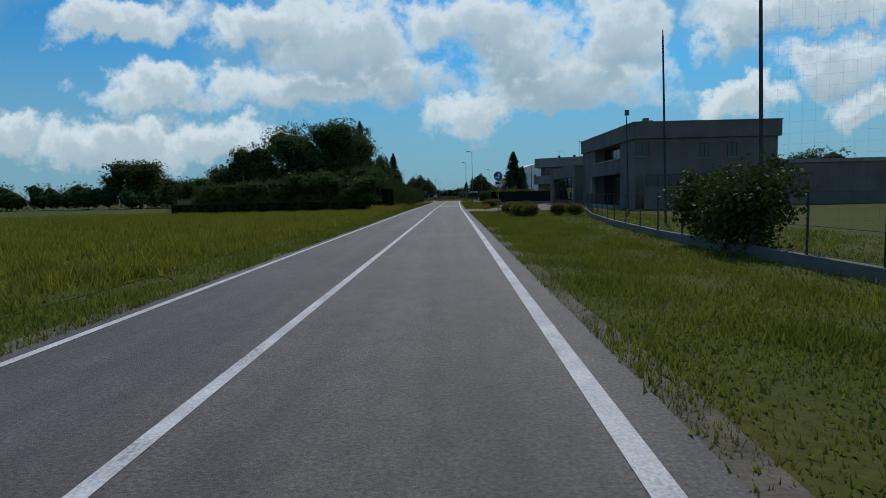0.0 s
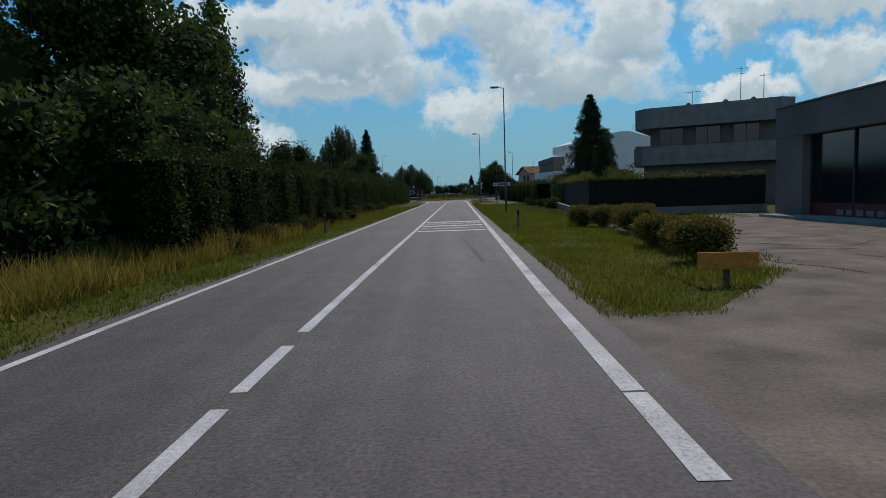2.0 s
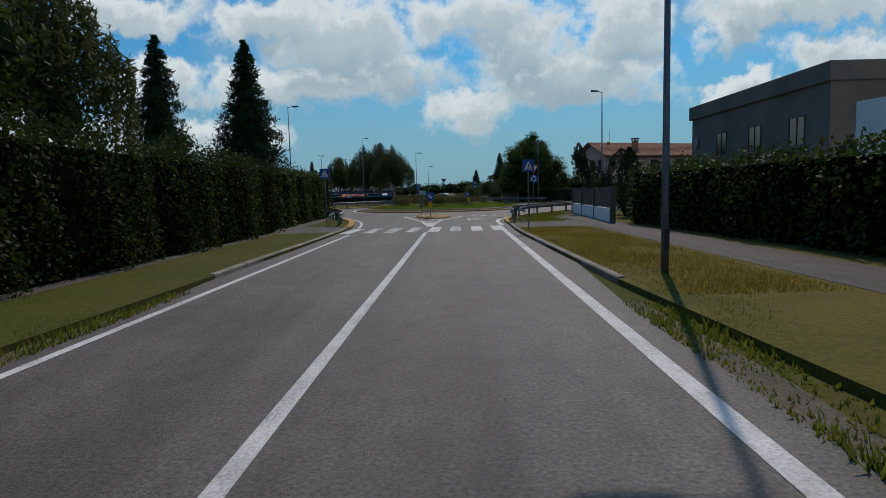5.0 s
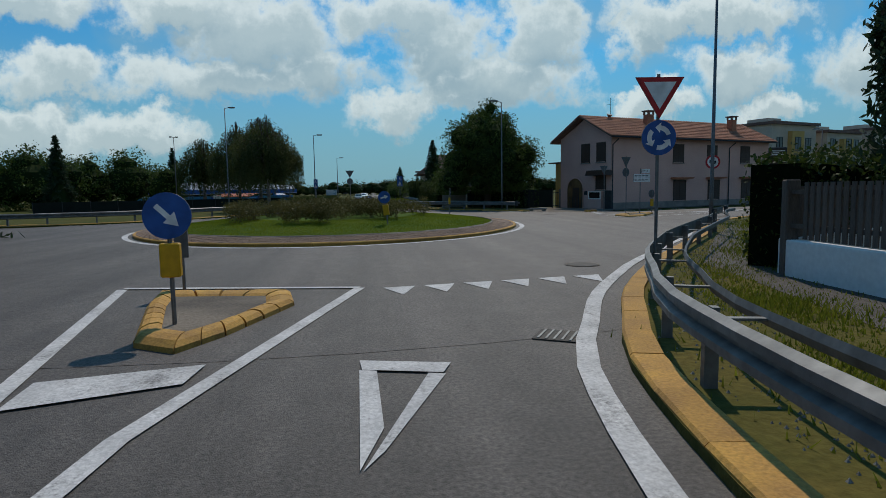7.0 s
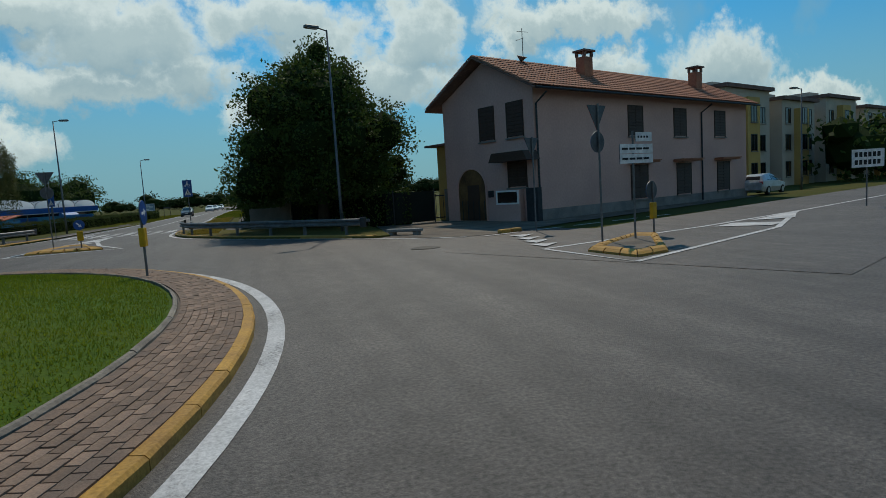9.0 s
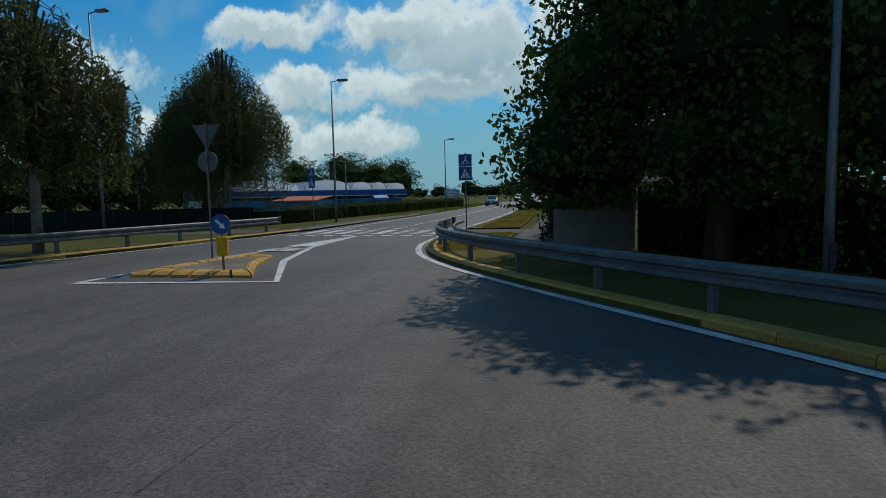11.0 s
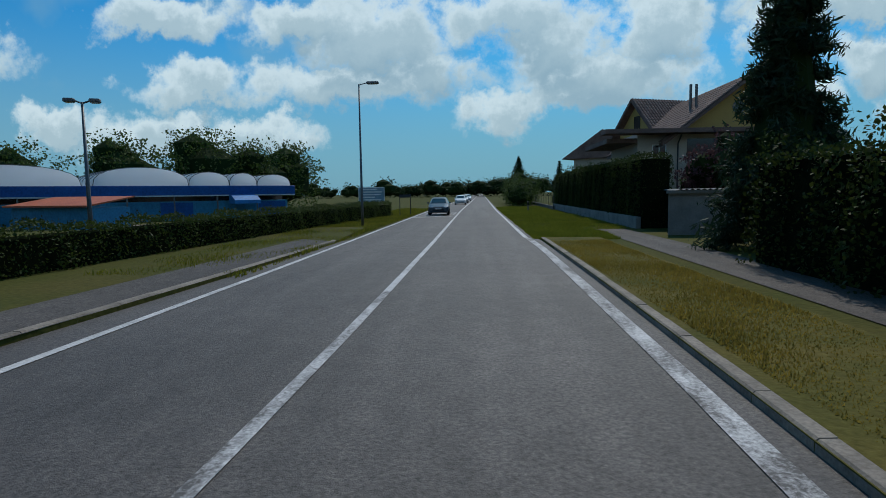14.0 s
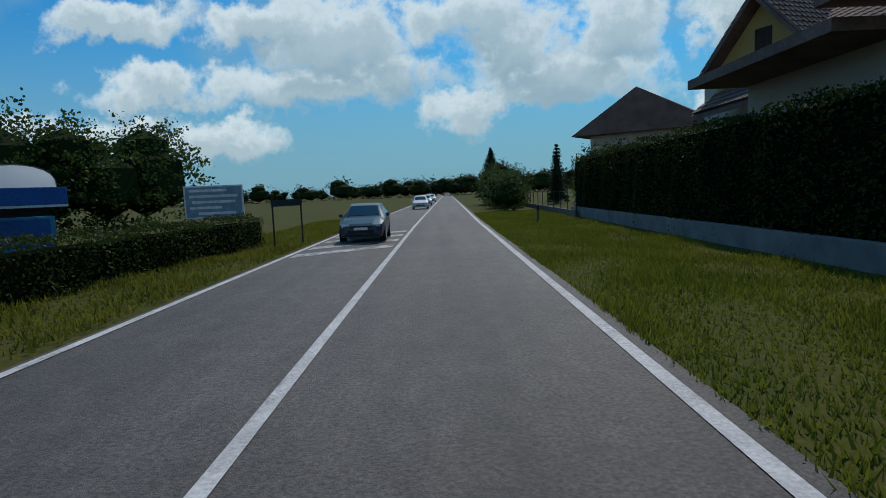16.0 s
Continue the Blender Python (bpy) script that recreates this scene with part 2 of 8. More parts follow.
CONCRETE = mat("concrete", (0.26, 0.25, 0.23), (0.17, 0.165, 0.155), 1.2, 0.92, 0.15, 18, grain=0.45)
KERB = mat("kerb_stone", (0.28, 0.24, 0.195), (0.165, 0.14, 0.115), 2.0, 0.9, 0.4, 25, random=0.15)
YELLOW = mat("yellow_kerb_paint", (0.50, 0.27, 0.055), (0.36, 0.19, 0.05), 2.5, 0.8, 0.4, 30, random=0.12)
BRICK = mat("paving_brick", (0.27, 0.175, 0.12), (0.18, 0.125, 0.095), 3, 0.9, 0.3, 60, random=0.3)
MORTAR = mat("paving_bed", (0.15, 0.115, 0.09), (0.10, 0.08, 0.065), 3, 0.95, 0.2, 40)
GALV = mat("galvanised_steel", (0.20, 0.205, 0.205), (0.12, 0.125, 0.125), 3, 0.62, 0.15, 12, metal=0.6, spec=0.4)
DARKMETAL = mat("dark_painted_metal", (0.045, 0.05, 0.055), (0.03, 0.032, 0.035), 4, 0.5, 0, 20, metal=0.3)
POLE = mat("lamp_pole_steel", (0.16, 0.17, 0.18), (0.11, 0.115, 0.12), 2, 0.5, 0, 20, metal=0.6)
GRAVEL = mat("gravel", (0.28, 0.27, 0.25), (0.15, 0.145, 0.14), 8, 0.95, 0.6, 30)
BARK = mat("bark", (0.10, 0.075, 0.055), (0.06, 0.045, 0.035), 3, 0.95, 0.7, 18, stretch=(1, 1, 0.3))
RED_BARK = mat("pale_bark", (0.32, 0.30, 0.27), (0.12, 0.11, 0.10), 3, 0.9, 0.4, 12)
LEAF_OAK = leafy("broad_leaves", (0.022, 0.045, 0.010), (0.085, 0.13, 0.026))
LEAF_HEDGE = leafy("hedge_leaves", (0.018, 0.034, 0.007), (0.075, 0.105, 0.02))
LEAF_LAUREL = leafy("roadside_hedge_leaves", (0.012, 0.022, 0.006), (0.062, 0.086, 0.018), gloss=0.10)
LEAF_BRAMBLE = leafy("bramble_leaves", (0.05, 0.045, 0.012), (0.17, 0.12, 0.045))
LEAF_BUSH = leafy("bush_leaves", (0.06, 0.075, 0.012), (0.23, 0.22, 0.035))
LEAF_CONIFER = leafy("conifer_needles", (0.014, 0.030, 0.016), (0.035, 0.065, 0.03))
LEAF_BIRCH = leafy("hanging_leaves", (0.028, 0.040, 0.012), (0.11, 0.125, 0.04), through_light=0.35)
LEAF_PLUM = leafy("plum_leaves", (0.045, 0.022, 0.026), (0.12, 0.06, 0.065))
LEAF_ROSE = leafy("rose_leaves", (0.045, 0.055, 0.014), (0.15, 0.12, 0.04))
LEAF_FAR = leafy("far_woods_leaves", (0.020, 0.034, 0.014), (0.05, 0.075, 0.024))
BLADE = leafy("grass_blades", (0.075, 0.094, 0.012), (0.235, 0.222, 0.030), 0.8, 0.08, 0.45)
BLADE_ISLAND = leafy("island_blades", (0.075, 0.125, 0.010), (0.235, 0.28, 0.026), 0.8, 0.08, 0.45)
BLADE_MEADOW = leafy("meadow_blades", (0.10, 0.112, 0.014), (0.29, 0.265, 0.035), 0.8, 0.08, 0.45)
BLADE_LAWN = leafy("lawn_blades", (0.068, 0.10, 0.012), (0.21, 0.22, 0.028), 0.8, 0.08, 0.45)
BLADE_DRY = leafy("dry_grass_blades", (0.14, 0.115, 0.022), (0.36, 0.265, 0.055), 0.8, 0.08, 0.45)
# darkened leaf colour: paints the shade of the foliage inside crowns and shrubs
LEAF_INNER_SHADE = leafy("inner_leaf_shade", (0.010, 0.020, 0.006), (0.022, 0.038, 0.010), 0.9, 0.05, 0.0)
# near black: the shade behind hedge leaves, put into the core's colour
HEDGE_SHADE = mat("hedge_inner_shade", (0.010, 0.014, 0.006), (0.006, 0.008, 0.004), 2, 1.0, 0, 10, spec=0.0)


# ---- helpers for building ----
def mesh_from(name, verts, faces, material, parent=None, smooth=False):
    me = bpy.data.meshes.new(name)
    me.from_pydata(verts, [], faces)
    me.materials.append(material)
    if smooth:
        me.shade_smooth()
    me.update()
    ob = new(name, me)
    ob.parent = parent
    return ob


def part(name, bm, material, parent=None, label="", smooth=False):
    me = bpy.data.meshes.new(name)
    bmesh.ops.recalc_face_normals(bm, faces=bm.faces)
    bm.to_mesh(me)
    bm.free()
    me.materials.append(material)
    if smooth:
        me.shade_smooth()
    ob = new(name, me)
    ob.parent = parent
    return tagged(ob, label)


def thing(name, label, category, group="", at=None, kind=""):
    ob = new(name)
    ob.empty_display_size = 0.3
    if at is not None:
        ob.matrix_world = at
    return tagged(ob, label, category, group, kind)


def box(bm, x0, x1, y0, y1, z0, z1, bevel=0.0):
    v = [bm.verts.new((x, y, z)) for z in (z0, z1) for y in (y0, y1) for x in (x0, x1)]
    fs = [bm.faces.new([v[i] for i in q]) for q in ((0, 2, 3, 1), (4, 5, 7, 6), (0, 1, 5, 4), (2, 6, 7, 3), (0, 4, 6, 2), (1, 3, 7, 5))]
    if bevel:
        es = list({e for f in fs for e in f.edges})
        bmesh.ops.bevel(bm, geom=es, offset=bevel, segments=1, affect="EDGES")
    return bm


def boxes(*dims, bevel=0.0):
    bm = bmesh.new()
    for d in dims:
        box(bm, *d, bevel=bevel)
    return bm


def tube(bm, pts, radii, seg=8, cap=True):
    pts = [Vector(p) for p in pts]
    rings = []
    for i, p in enumerate(pts):
        d = (pts[min(i + 1, len(pts) - 1)] - pts[max(i - 1, 0)]).normalized()
        a = d.orthogonal().normalized() if i == 0 else (a - d * a.dot(d)).normalized()
        b = d.cross(a)
        r = radii[i] if isinstance(radii, (list, tuple)) else radii
        rings.append([bm.verts.new(p + a * (r * math.cos(k * 2 * math.pi / seg)) + b * (r * math.sin(k * 2 * math.pi / seg))) for k in range(seg)])
    for r0, r1 in zip(rings, rings[1:]):
        for k in range(seg):
            bm.faces.new((r0[k], r0[(k + 1) % seg], r1[(k + 1) % seg], r1[k]))
    if cap:
        bm.faces.new(rings[0][::-1])
        bm.faces.new(rings[-1])
    return bm


def tubes(*specs, seg=8):
    bm = bmesh.new()
    for pts, r in specs:
        tube(bm, pts, r, seg)
    return bm


def prism(bm, pts, z0, z1):
    lo, hi = [bm.verts.new((*p, z0)) for p in pts], [bm.verts.new((*p, z1)) for p in pts]
    bm.faces.new(hi)
    bm.faces.new(lo[::-1])
    for i in range(len(pts)):
        j = (i + 1) % len(pts)
        bm.faces.new((lo[i], lo[j], hi[j], hi[i]))
    return bm


def side_prism(bm, pts, x0, x1):
    """An outline in y and z, pulled from x0 to x1."""
    a, b = [bm.verts.new((x0, *p)) for p in pts], [bm.verts.new((x1, *p)) for p in pts]
    bm.faces.new(a)
    bm.faces.new(b[::-1])
    for i in range(len(pts)):
        j = (i + 1) % len(pts)
        bm.faces.new((a[i], a[j], b[j], b[i]))
    return bm


def offset_line(pts, d):
    """The line moved d to its right."""
    out = []
    for i, p in enumerate(pts):
        a, b = Vector(pts[max(i - 1, 0)]), Vector(pts[min(i + 1, len(pts) - 1)])
        t = (b - a).normalized()
        out.append((p[0] + t.y * d, p[1] - t.x * d))
    return out


def smooth_line(pts, step=0.8):
    """Points along a rounded curve through pts, about step apart."""
    p = [Vector((*q, 0)) for q in pts]
    p = [p[0] * 2 - p[1]] + p + [p[-1] * 2 - p[-2]]
    out = []
    for i in range(1, len(p) - 2):
        n = max(1, int((p[i + 1] - p[i]).length / step))
        for k in range(n):
            t = k / n
            q = 0.5 * (2 * p[i] + (p[i + 1] - p[i - 1]) * t + (2 * p[i - 1] - 5 * p[i] + 4 * p[i + 1] - p[i + 2]) * t * t + (3 * p[i] - p[i - 1] - 3 * p[i + 1] + p[i + 2]) * t ** 3)
            out.append((q.x, q.y))
    out.append((p[-2].x, p[-2].y))
    return out


def ribbon(bm, left, right, z):
    a, b = [bm.verts.new((*p, z)) for p in left], [bm.verts.new((*p, z)) for p in right]
    for i in range(len(a) - 1):
        bm.faces.new((a[i], b[i], b[i + 1], a[i + 1]))
    return bm


def line_between(table, y):
    ys, xs = zip(*table)
    return float(np.interp(y, ys, xs))


def quads(name, centers, size, material, parent=None, rng=None, up=0.0, long=1.0, slim=0.7):
    """Many small leaves, one four-cornered face each, turned at random."""
    rng = rng or np.random.default_rng(1)
    n = len(centers)
    a = rng.normal(size=(n, 3))
    a[:, 2] = a[:, 2] * (1 - abs(up)) + up
    a /= np.linalg.norm(a, axis=1)[:, None]
    b = np.cross(a, rng.normal(size=(n, 3)))
    b /= np.linalg.norm(b, axis=1)[:, None] + 1e-9
    s = np.asarray(size) * rng.uniform(0.6, 1.3, n)
    a, b = a * (s * long)[:, None] * 0.5, b * s[:, None] * 0.5
    v = np.stack([centers - a, centers + b * slim, centers + a, centers - b * slim], 1).reshape(-1, 3)
    me = bpy.data.meshes.new(name)
    me.vertices.add(4 * n)
    me.vertices.foreach_set("co", v.ravel().astype(np.float32))
    me.loops.add(4 * n)
    me.loops.foreach_set("vertex_index", np.arange(4 * n, dtype=np.int32))
    me.polygons.add(n)
    me.polygons.foreach_set("loop_start", np.arange(0, 4 * n, 4, dtype=np.int32))
    me.update(calc_edges=True)
    me.materials.append(material)
    ob = new(name, me)
    ob.parent = parent
    return ob


def blades(name, pos, height, width, material, rng):
    """Grass: a bent three-cornered blade at each place."""
    n = len(pos)
    ang = rng.uniform(0, 2 * math.pi, n)
    w = np.stack([np.cos(ang), np.sin(ang), np.zeros(n)], 1) * (width * rng.uniform(0.6, 1.4, n))[:, None]
    h = height * rng.uniform(0.4, 1.3, n)
    lean = rng.normal(size=(n, 2)) * 0.35
    tip = pos + np.stack([lean[:, 0] * h, lean[:, 1] * h, h], 1)
    v = np.stack([pos - w, pos + w, tip], 1).reshape(-1, 3)
    me = bpy.data.meshes.new(name)
    me.vertices.add(3 * n)
    me.vertices.foreach_set("co", v.ravel().astype(np.float32))
    me.loops.add(3 * n)
    me.loops.foreach_set("vertex_index", np.arange(3 * n, dtype=np.int32))
    me.polygons.add(n)
    me.polygons.foreach_set("loop_start", np.arange(0, 3 * n, 3, dtype=np.int32))
    me.update(calc_edges=True)
    me.materials.append(material)
    return new(name, me)


# ---- ground, roads, markings ----
CENTRE_S = ((-150, -5.2), (5, -2.35), (45, -1.58), (82, -0.98), (109, -0.27), (130, 0.25), (182, 1.65), (205, 2.2))
CENTRE_N = ((240, 3.0), (252, 3.2), (259.4, 3.2), (267.4, 3.68), (275.4, 3.92), (287.4, 4.08), (299.4, 4.12), (331.4, 4.3), (421, 5.5), (1200, 14.9))


def cs(y):
    return line_between(CENTRE_S, y)


def cn(y):
    return line_between(CENTRE_N, y)


def half_left_s(y):
    return float(np.interp(y, (5, 45, 130, 182), (2.9, 3.1, 3.2, 3.5)))


tagged(part("ground", boxes((-1600, 1600, -400, 2600, -1.0, -0.03)), GRASS_SOIL, label="wide flat grassland reaching the horizon"), category="ground", kind="structure")
bm = bmesh.new()
ribbon(bm, [(-400, -150), (-400, 92)], [(-7.9, -150), (-7.2, 92)], -0.012)
tagged(part("field", bm, FIELD_SOIL, label="open meadow of ripening yellow-green grass"), category="field", kind="structure")

ys = list(np.arange(-140, 206, 6.0))
bm = ribbon(bmesh.new(), [(cs(y) - half_left_s(y) - (0.4 if y < 169 else 0.85) - max(0, y - 184) * 0.09, y) for y in ys], [(cs(y) + (4.25 if y < 167 else 4.6) + max(0, y - 188) * 0.16, y) for y in ys], 0.0)
tagged(part("road", bm, ASPHALT, label="grey asphalt road with white lines"), category="road", kind="structure")
ISL = (2.6, 224.5)


def oval(rx, ry, n=96, a0=0.0, a1=2 * math.pi, c=ISL):
    return [(c[0] + rx * math.cos(a0 + (a1 - a0) * i / n), c[1] + ry * math.sin(a0 + (a1 - a0) * i / n)) for i in range(n)]


bm = bmesh.new()
bm.faces.new([bm.verts.new((*p, 0.004)) for p in oval(24, 27)])
tagged(part("road_circle", bm, ASPHALT, label="grey asphalt carriageway of the roundabout"), category="road", kind="structure")
ys = [236, 244, 252, 258, 263, 267, 270, 280, 290, 293, 300, 330, 380, 480, 700, 1200]
bm = ribbon(bmesh.new(), [(cn(y) - (6.5 if y < 258 else 5.0 if y < 260 else 4.75 if y < 292 else 3.55), y) for y in ys], [(cn(y) + (7.0 if y < 252 else 5.8 if y < 258 else 4.9 if y < 266 else 4.6 if y < 292 else 3.95), y) for y in ys], 0.008)
tagged(part("road_north", bm, ASPHALT, label="grey asphalt road leading away between verges"), category="road", kind="structure")
EAST = ((20, 226.5), (30, 231.0), (60, 243.0), (160, 283.0), (420, 380.0))
bm = ribbon(bmesh.new(), offset_line(EAST, -5.5), offset_line(EAST, 4.6), 0.012)
tagged(part("road_east", bm, ASPHALT, label="side road of grey asphalt past the pink house"), category="road", kind="structure")
WEST = ((-14, 222.5), (-30, 224.5), (-60, 228.0), (-300, 250.0))
bm = ribbon(bmesh.new(), offset_line(WEST, -5.2), offset_line(WEST, 5.2), 0.016)
tagged(part("road_west", bm, ASPHALT, label="side road of grey asphalt behind crash barriers"), category="road", kind="structure")

ys = list(np.arange(-10, 169, 4.0))
for name, f0, f1 in (("dirt_edge_east", lambda y: cs(y) + 4.1, lambda y: cs(y) + 4.62), ("dirt_edge_west", lambda y: cs(y) - half_left_s(y) - 0.75, lambda y: cs(y) - half_left_s(y) - 0.3)):
    bm = ribbon(bmesh.new(), [(f0(y) + 0.08 * math.sin(y * 1.7), y) for y in ys], [(f1(y) + 0.08 * math.sin(y * 2.3), y) for y in ys], -0.008)
    tagged(part(name, bm, DIRT, label="sandy dirt where the grass meets the asphalt"), category="dirt", kind="structure")

# driveway of the shop building and forecourt of the pink house
bm = bmesh.new()
bm.faces.new([bm.verts.new((*p, -0.006)) for p in ((2.0, 64.8), (4.2, 66.4), (6.5, 67.5), (10.5, 68.5), (19.6, 62.5), (19.6, 112), (14.5, 104), (9, 101), (8.2, 92), (7.6, 84), (5.0, 80.8), (2.5, 80.6))])
tagged(part("driveway", bm, ASPHALT_OLD, label="cracked sun-bleached asphalt forecourt of the shop"), category="driveway", kind="structure")
bm = bmesh.new()
bm.faces.new([bm.verts.new((*p, 0.02)) for p in ((17.5, 238.9), (18.6, 237.5), (20.2, 236.1), (21.5, 236.2), (26, 238.6), (40, 244.6), (46, 247.5), (46, 249), (25.5, 241.0), (23.4, 247.0), (21.0, 252.5), (19.4, 251), (18.6, 244))])
tagged(part("forecourt", bm, ASPHALT_OLD, label="dusty grey asphalt in front of the pink house"), category="forecourt", kind="structure")


def kerb_stones(owner, pts, width, z0, z1, material, length=1.0, side=1):
    """Kerb stones one by one along a line; each has a rounded top edge."""
    pts = [Vector((*p, 0)) for p in pts]
    dist = [0.0]
    for a, b in zip(pts, pts[1:]):
        dist.append(dist[-1] + (b - a).length)
    total = dist[-1]
    n = max(1, int(total / length))

    def at(s):
        i = min(max(np.searchsorted(dist, s) - 1, 0), len(pts) - 2)
        k = (s - dist[i]) / max(dist[i + 1] - dist[i], 1e-6)
        return pts[i].lerp(pts[i + 1], k), (pts[i + 1] - pts[i]).normalized()
    for k in range(n):
        (p, d), (q, e) = at(k * total / n + 0.006), at((k + 1) * total / n - 0.006)
        lift = random.uniform(-0.006, 0.006)
        vs = []
        for o, t in ((p, d), (q, e)):
            r = Vector((t.y, -t.x, 0)) * side
            for w, z in ((0, z0), (0, z1 - 0.03), (0.03, z1), (width, z1 + 0.005), (width, z0)):
                vs.append(tuple(o + r * w + Vector((0, 0, z + (lift if z > z0 else 0)))))
        mesh_from("kerbstone", vs, [(0, 1, 6, 5), (1, 2, 7, 6), (2, 3, 8, 7), (3, 4, 9, 8), (0, 4, 3, 2, 1), (5, 6, 7, 8, 9)], material, owner)


def slab(name, outline, z, material, label, category):
    bm = prism(bmesh.new(), outline, -0.2, z)
    return tagged(part(name, bm, material, label=label), category=category, kind="structure")


# verges of the junction, raised behind their kerbs
SE_EDGE = smooth_line(((5.95, 168), (5.9, 176), (5.9, 183), (6.15, 189), (6.3, 193), (6.9, 196.4), (7.7, 198.4), (8.7, 200.6), (10.3, 203.2), (11.4, 204.8), (14.6, 209), (16.9, 212.0), (19.7, 216.6), (22.4, 219.6), (26.0, 222.6), (33, 226.6), (60, 237.6)))
NE_EDGE = smooth_line(((20.2, 236.2), (19.2, 236.9), (17.6, 238.7), (15.4, 241.7), (12.9, 245.1), (11.3, 247.4), (9.85, 249.7), (8.65, 252.2), (7.92, 255.0), (7.68, 257.4), (7.6, 260.9)))
NR_EDGE = smooth_line(((7.8, 265), (7.85, 267.4), (8.05, 273.4), (8.2, 281.4), (8.25, 292.2)))
SW_EDGE = smooth_line(((-2.75, 170), (-2.55, 180), (-2.5, 187.5), (-2.6, 190), (-3.0, 193.5), (-3.6, 196.8), (-4.8, 200.6), (-6.4, 205.2), (-9.5, 210), (-15, 215.2), (-30, 218.4), (-120, 226)))
NW_EDGE = smooth_line(((-120, 238), (-30, 230.4), (-14, 231.5), (-8, 238), (-5.2, 245), (-3.6, 251.6), (-2.4, 257.6), (-1.6, 261.4), (-1.2, 264.4), (-0.8, 269.4), (-0.4, 275.4), (0.0, 282.9), (0.3, 291.6)))
slab("verge_southeast", SE_EDGE + [(60, 150), (6.6, 150)], 0.09, DRY_SOIL, "mown verge behind the kerb of the roundabout", "verge")
slab("verge_northeast", [q for q in NE_EDGE if q[0] < 17.6] + [(10.6, 260.9), (10.6, 256.4), (13.0, 254), (18.8, 250.5), (18.4, 243.5), (17.9, 239.4)], 0.09, DRY_SOIL, "narrow verge behind the crash barrier", "verge")
slab("verge_north", NR_EDGE + [(10.5, 292.2), (10.5, 265)], 0.09, DRY_SOIL, "dry mown grass strip inside a stone kerb", "verge")
slab("verge_southwest", [(-60, 150), (-3.4, 150)] + SW_EDGE, 0.09, GRASS_SOIL, "verge under the tall hedge", "verge")
slab("verge_northwest", NW_EDGE + [(-0.2, 301.4), (-60, 300), (-120, 300)], 0.09, GRASS_SOIL, "verge under the birches", "verge")
kerb_lines = thing("kerb", "grey stone kerb along the verges", "kerb", kind="structure")
kerb_stones(kerb_lines, SE_EDGE[:SE_EDGE.index(min(SE_EDGE, key=lambda p: abs(p[1] - 189)))], 0.14, -0.05, 0.12, KERB)
kerb_stones(kerb_lines, NR_EDGE, 0.16, -0.05, 0.105, KERB)
kerb_stones(kerb_lines, [(10.5, 265), (7.8, 265)], 0.16, -0.05, 0.10, KERB)
kerb_stones(kerb_lines, [p for p in NW_EDGE if p[1] > 264.4], 0.14, -0.05, 0.12, KERB, side=-1)
kerb_stones(kerb_lines, [p for p in SW_EDGE if p[1] < 188], 0.14, -0.05, 0.12, KERB, side=-1)
yellow = thing("yellow_kerb", "kerb painted worn ochre yellow round the junction", "kerb", kind="structure")
kerb_stones(yellow, [p for p in SE_EDGE if p[1] > 189 and p[0] < 27], 0.34, -0.05, 0.13, YELLOW, 1.1)
kerb_stones(yellow, [q for q in NE_EDGE if q[0] < 17.6], 0.34, -0.05, 0.13, YELLOW, 1.1)
kerb_stones(yellow, [p for p in SW_EDGE if 188 < p[1] < 206], 0.34, -0.05, 0.13, YELLOW, 1.1, side=-1)
kerb_stones(yellow, [p for p in NW_EDGE if 231 < p[1] < 264.4], 0.34, -0.05, 0.13, YELLOW, 1.1, side=-1)


def on_top(name, outline, z, material, label, category):
    bm = bmesh.new()
    bm.faces.new([bm.verts.new((*p, z)) for p in outline])
    return tagged(part(name, bm, material, label=label), category=category, kind="structure")


on_top("pavement_southeast", [(6.2, 185.0), (9.6, 184.6), (9.4, 150), (11.4, 150), (11.7, 190), (12.6, 202), (15.8, 207), (22, 213.4), (34, 221), (33, 224.6), (22.5, 218.2), (16.4, 210.2), (12.0, 203.6), (9.9, 195), (9.4, 189.6), (6.3, 188.8)], 0.098, PATH, "dark asphalt footpath beside the fence", "pavement")
on_top("pavement_southwest", [(-2.7, 184.6), (-2.7, 188.6), (-5.2, 189.6), (-6.0, 205), (-7.0, 205), (-7.0, 150), (-5.5, 150), (-5.4, 184.0)], 0.098, PATH, "dark asphalt footpath beside the hedge", "pavement")
on_top("pavement_north", [(10.7, 256.4), (13.1, 256.4), (13.1, 298.4), (11.5, 298.4), (11.1, 265.2), (10.7, 264.8)], -0.012, PATH, "dark asphalt footpath beside a hedge", "pavement")
on_top("pavement_crossing", [(7.7, 261.7), (10.7, 261.7), (10.7, 264.8), (7.7, 264.8)], 0.013, PATH, "dark asphalt footpath at the crossing", "pavement")
on_top("pavement_northwest", [(-0.9, 264.4), (0.0, 283.4), (0.15, 291.4), (-1.4, 292.6), (-1.6, 283), (-2.5, 265.4), (-4.3, 264.8), (-12.1, 260.4), (-12.1, 258.8), (-4, 262), (-1.5, 261.8)], 0.098, PATH, "grey asphalt footpath beside the road", "pavement")

# white lines
lines = thing("road_marking", "white painted road lines, worn in places", "road marking", kind="structure")


def stripe(pts, width, z=0.022, material=PAINT):
    part("marking", ribbon(bmesh.new(), offset_line(pts, -width / 2), offset_line(pts, width / 2), z), material, lines)


def patch(pts, z=0.022, material=PAINT):
    bm = bmesh.new()
    bm.faces.new([bm.verts.new((*p, z)) for p in pts])
    part("marking", bm, material, lines)


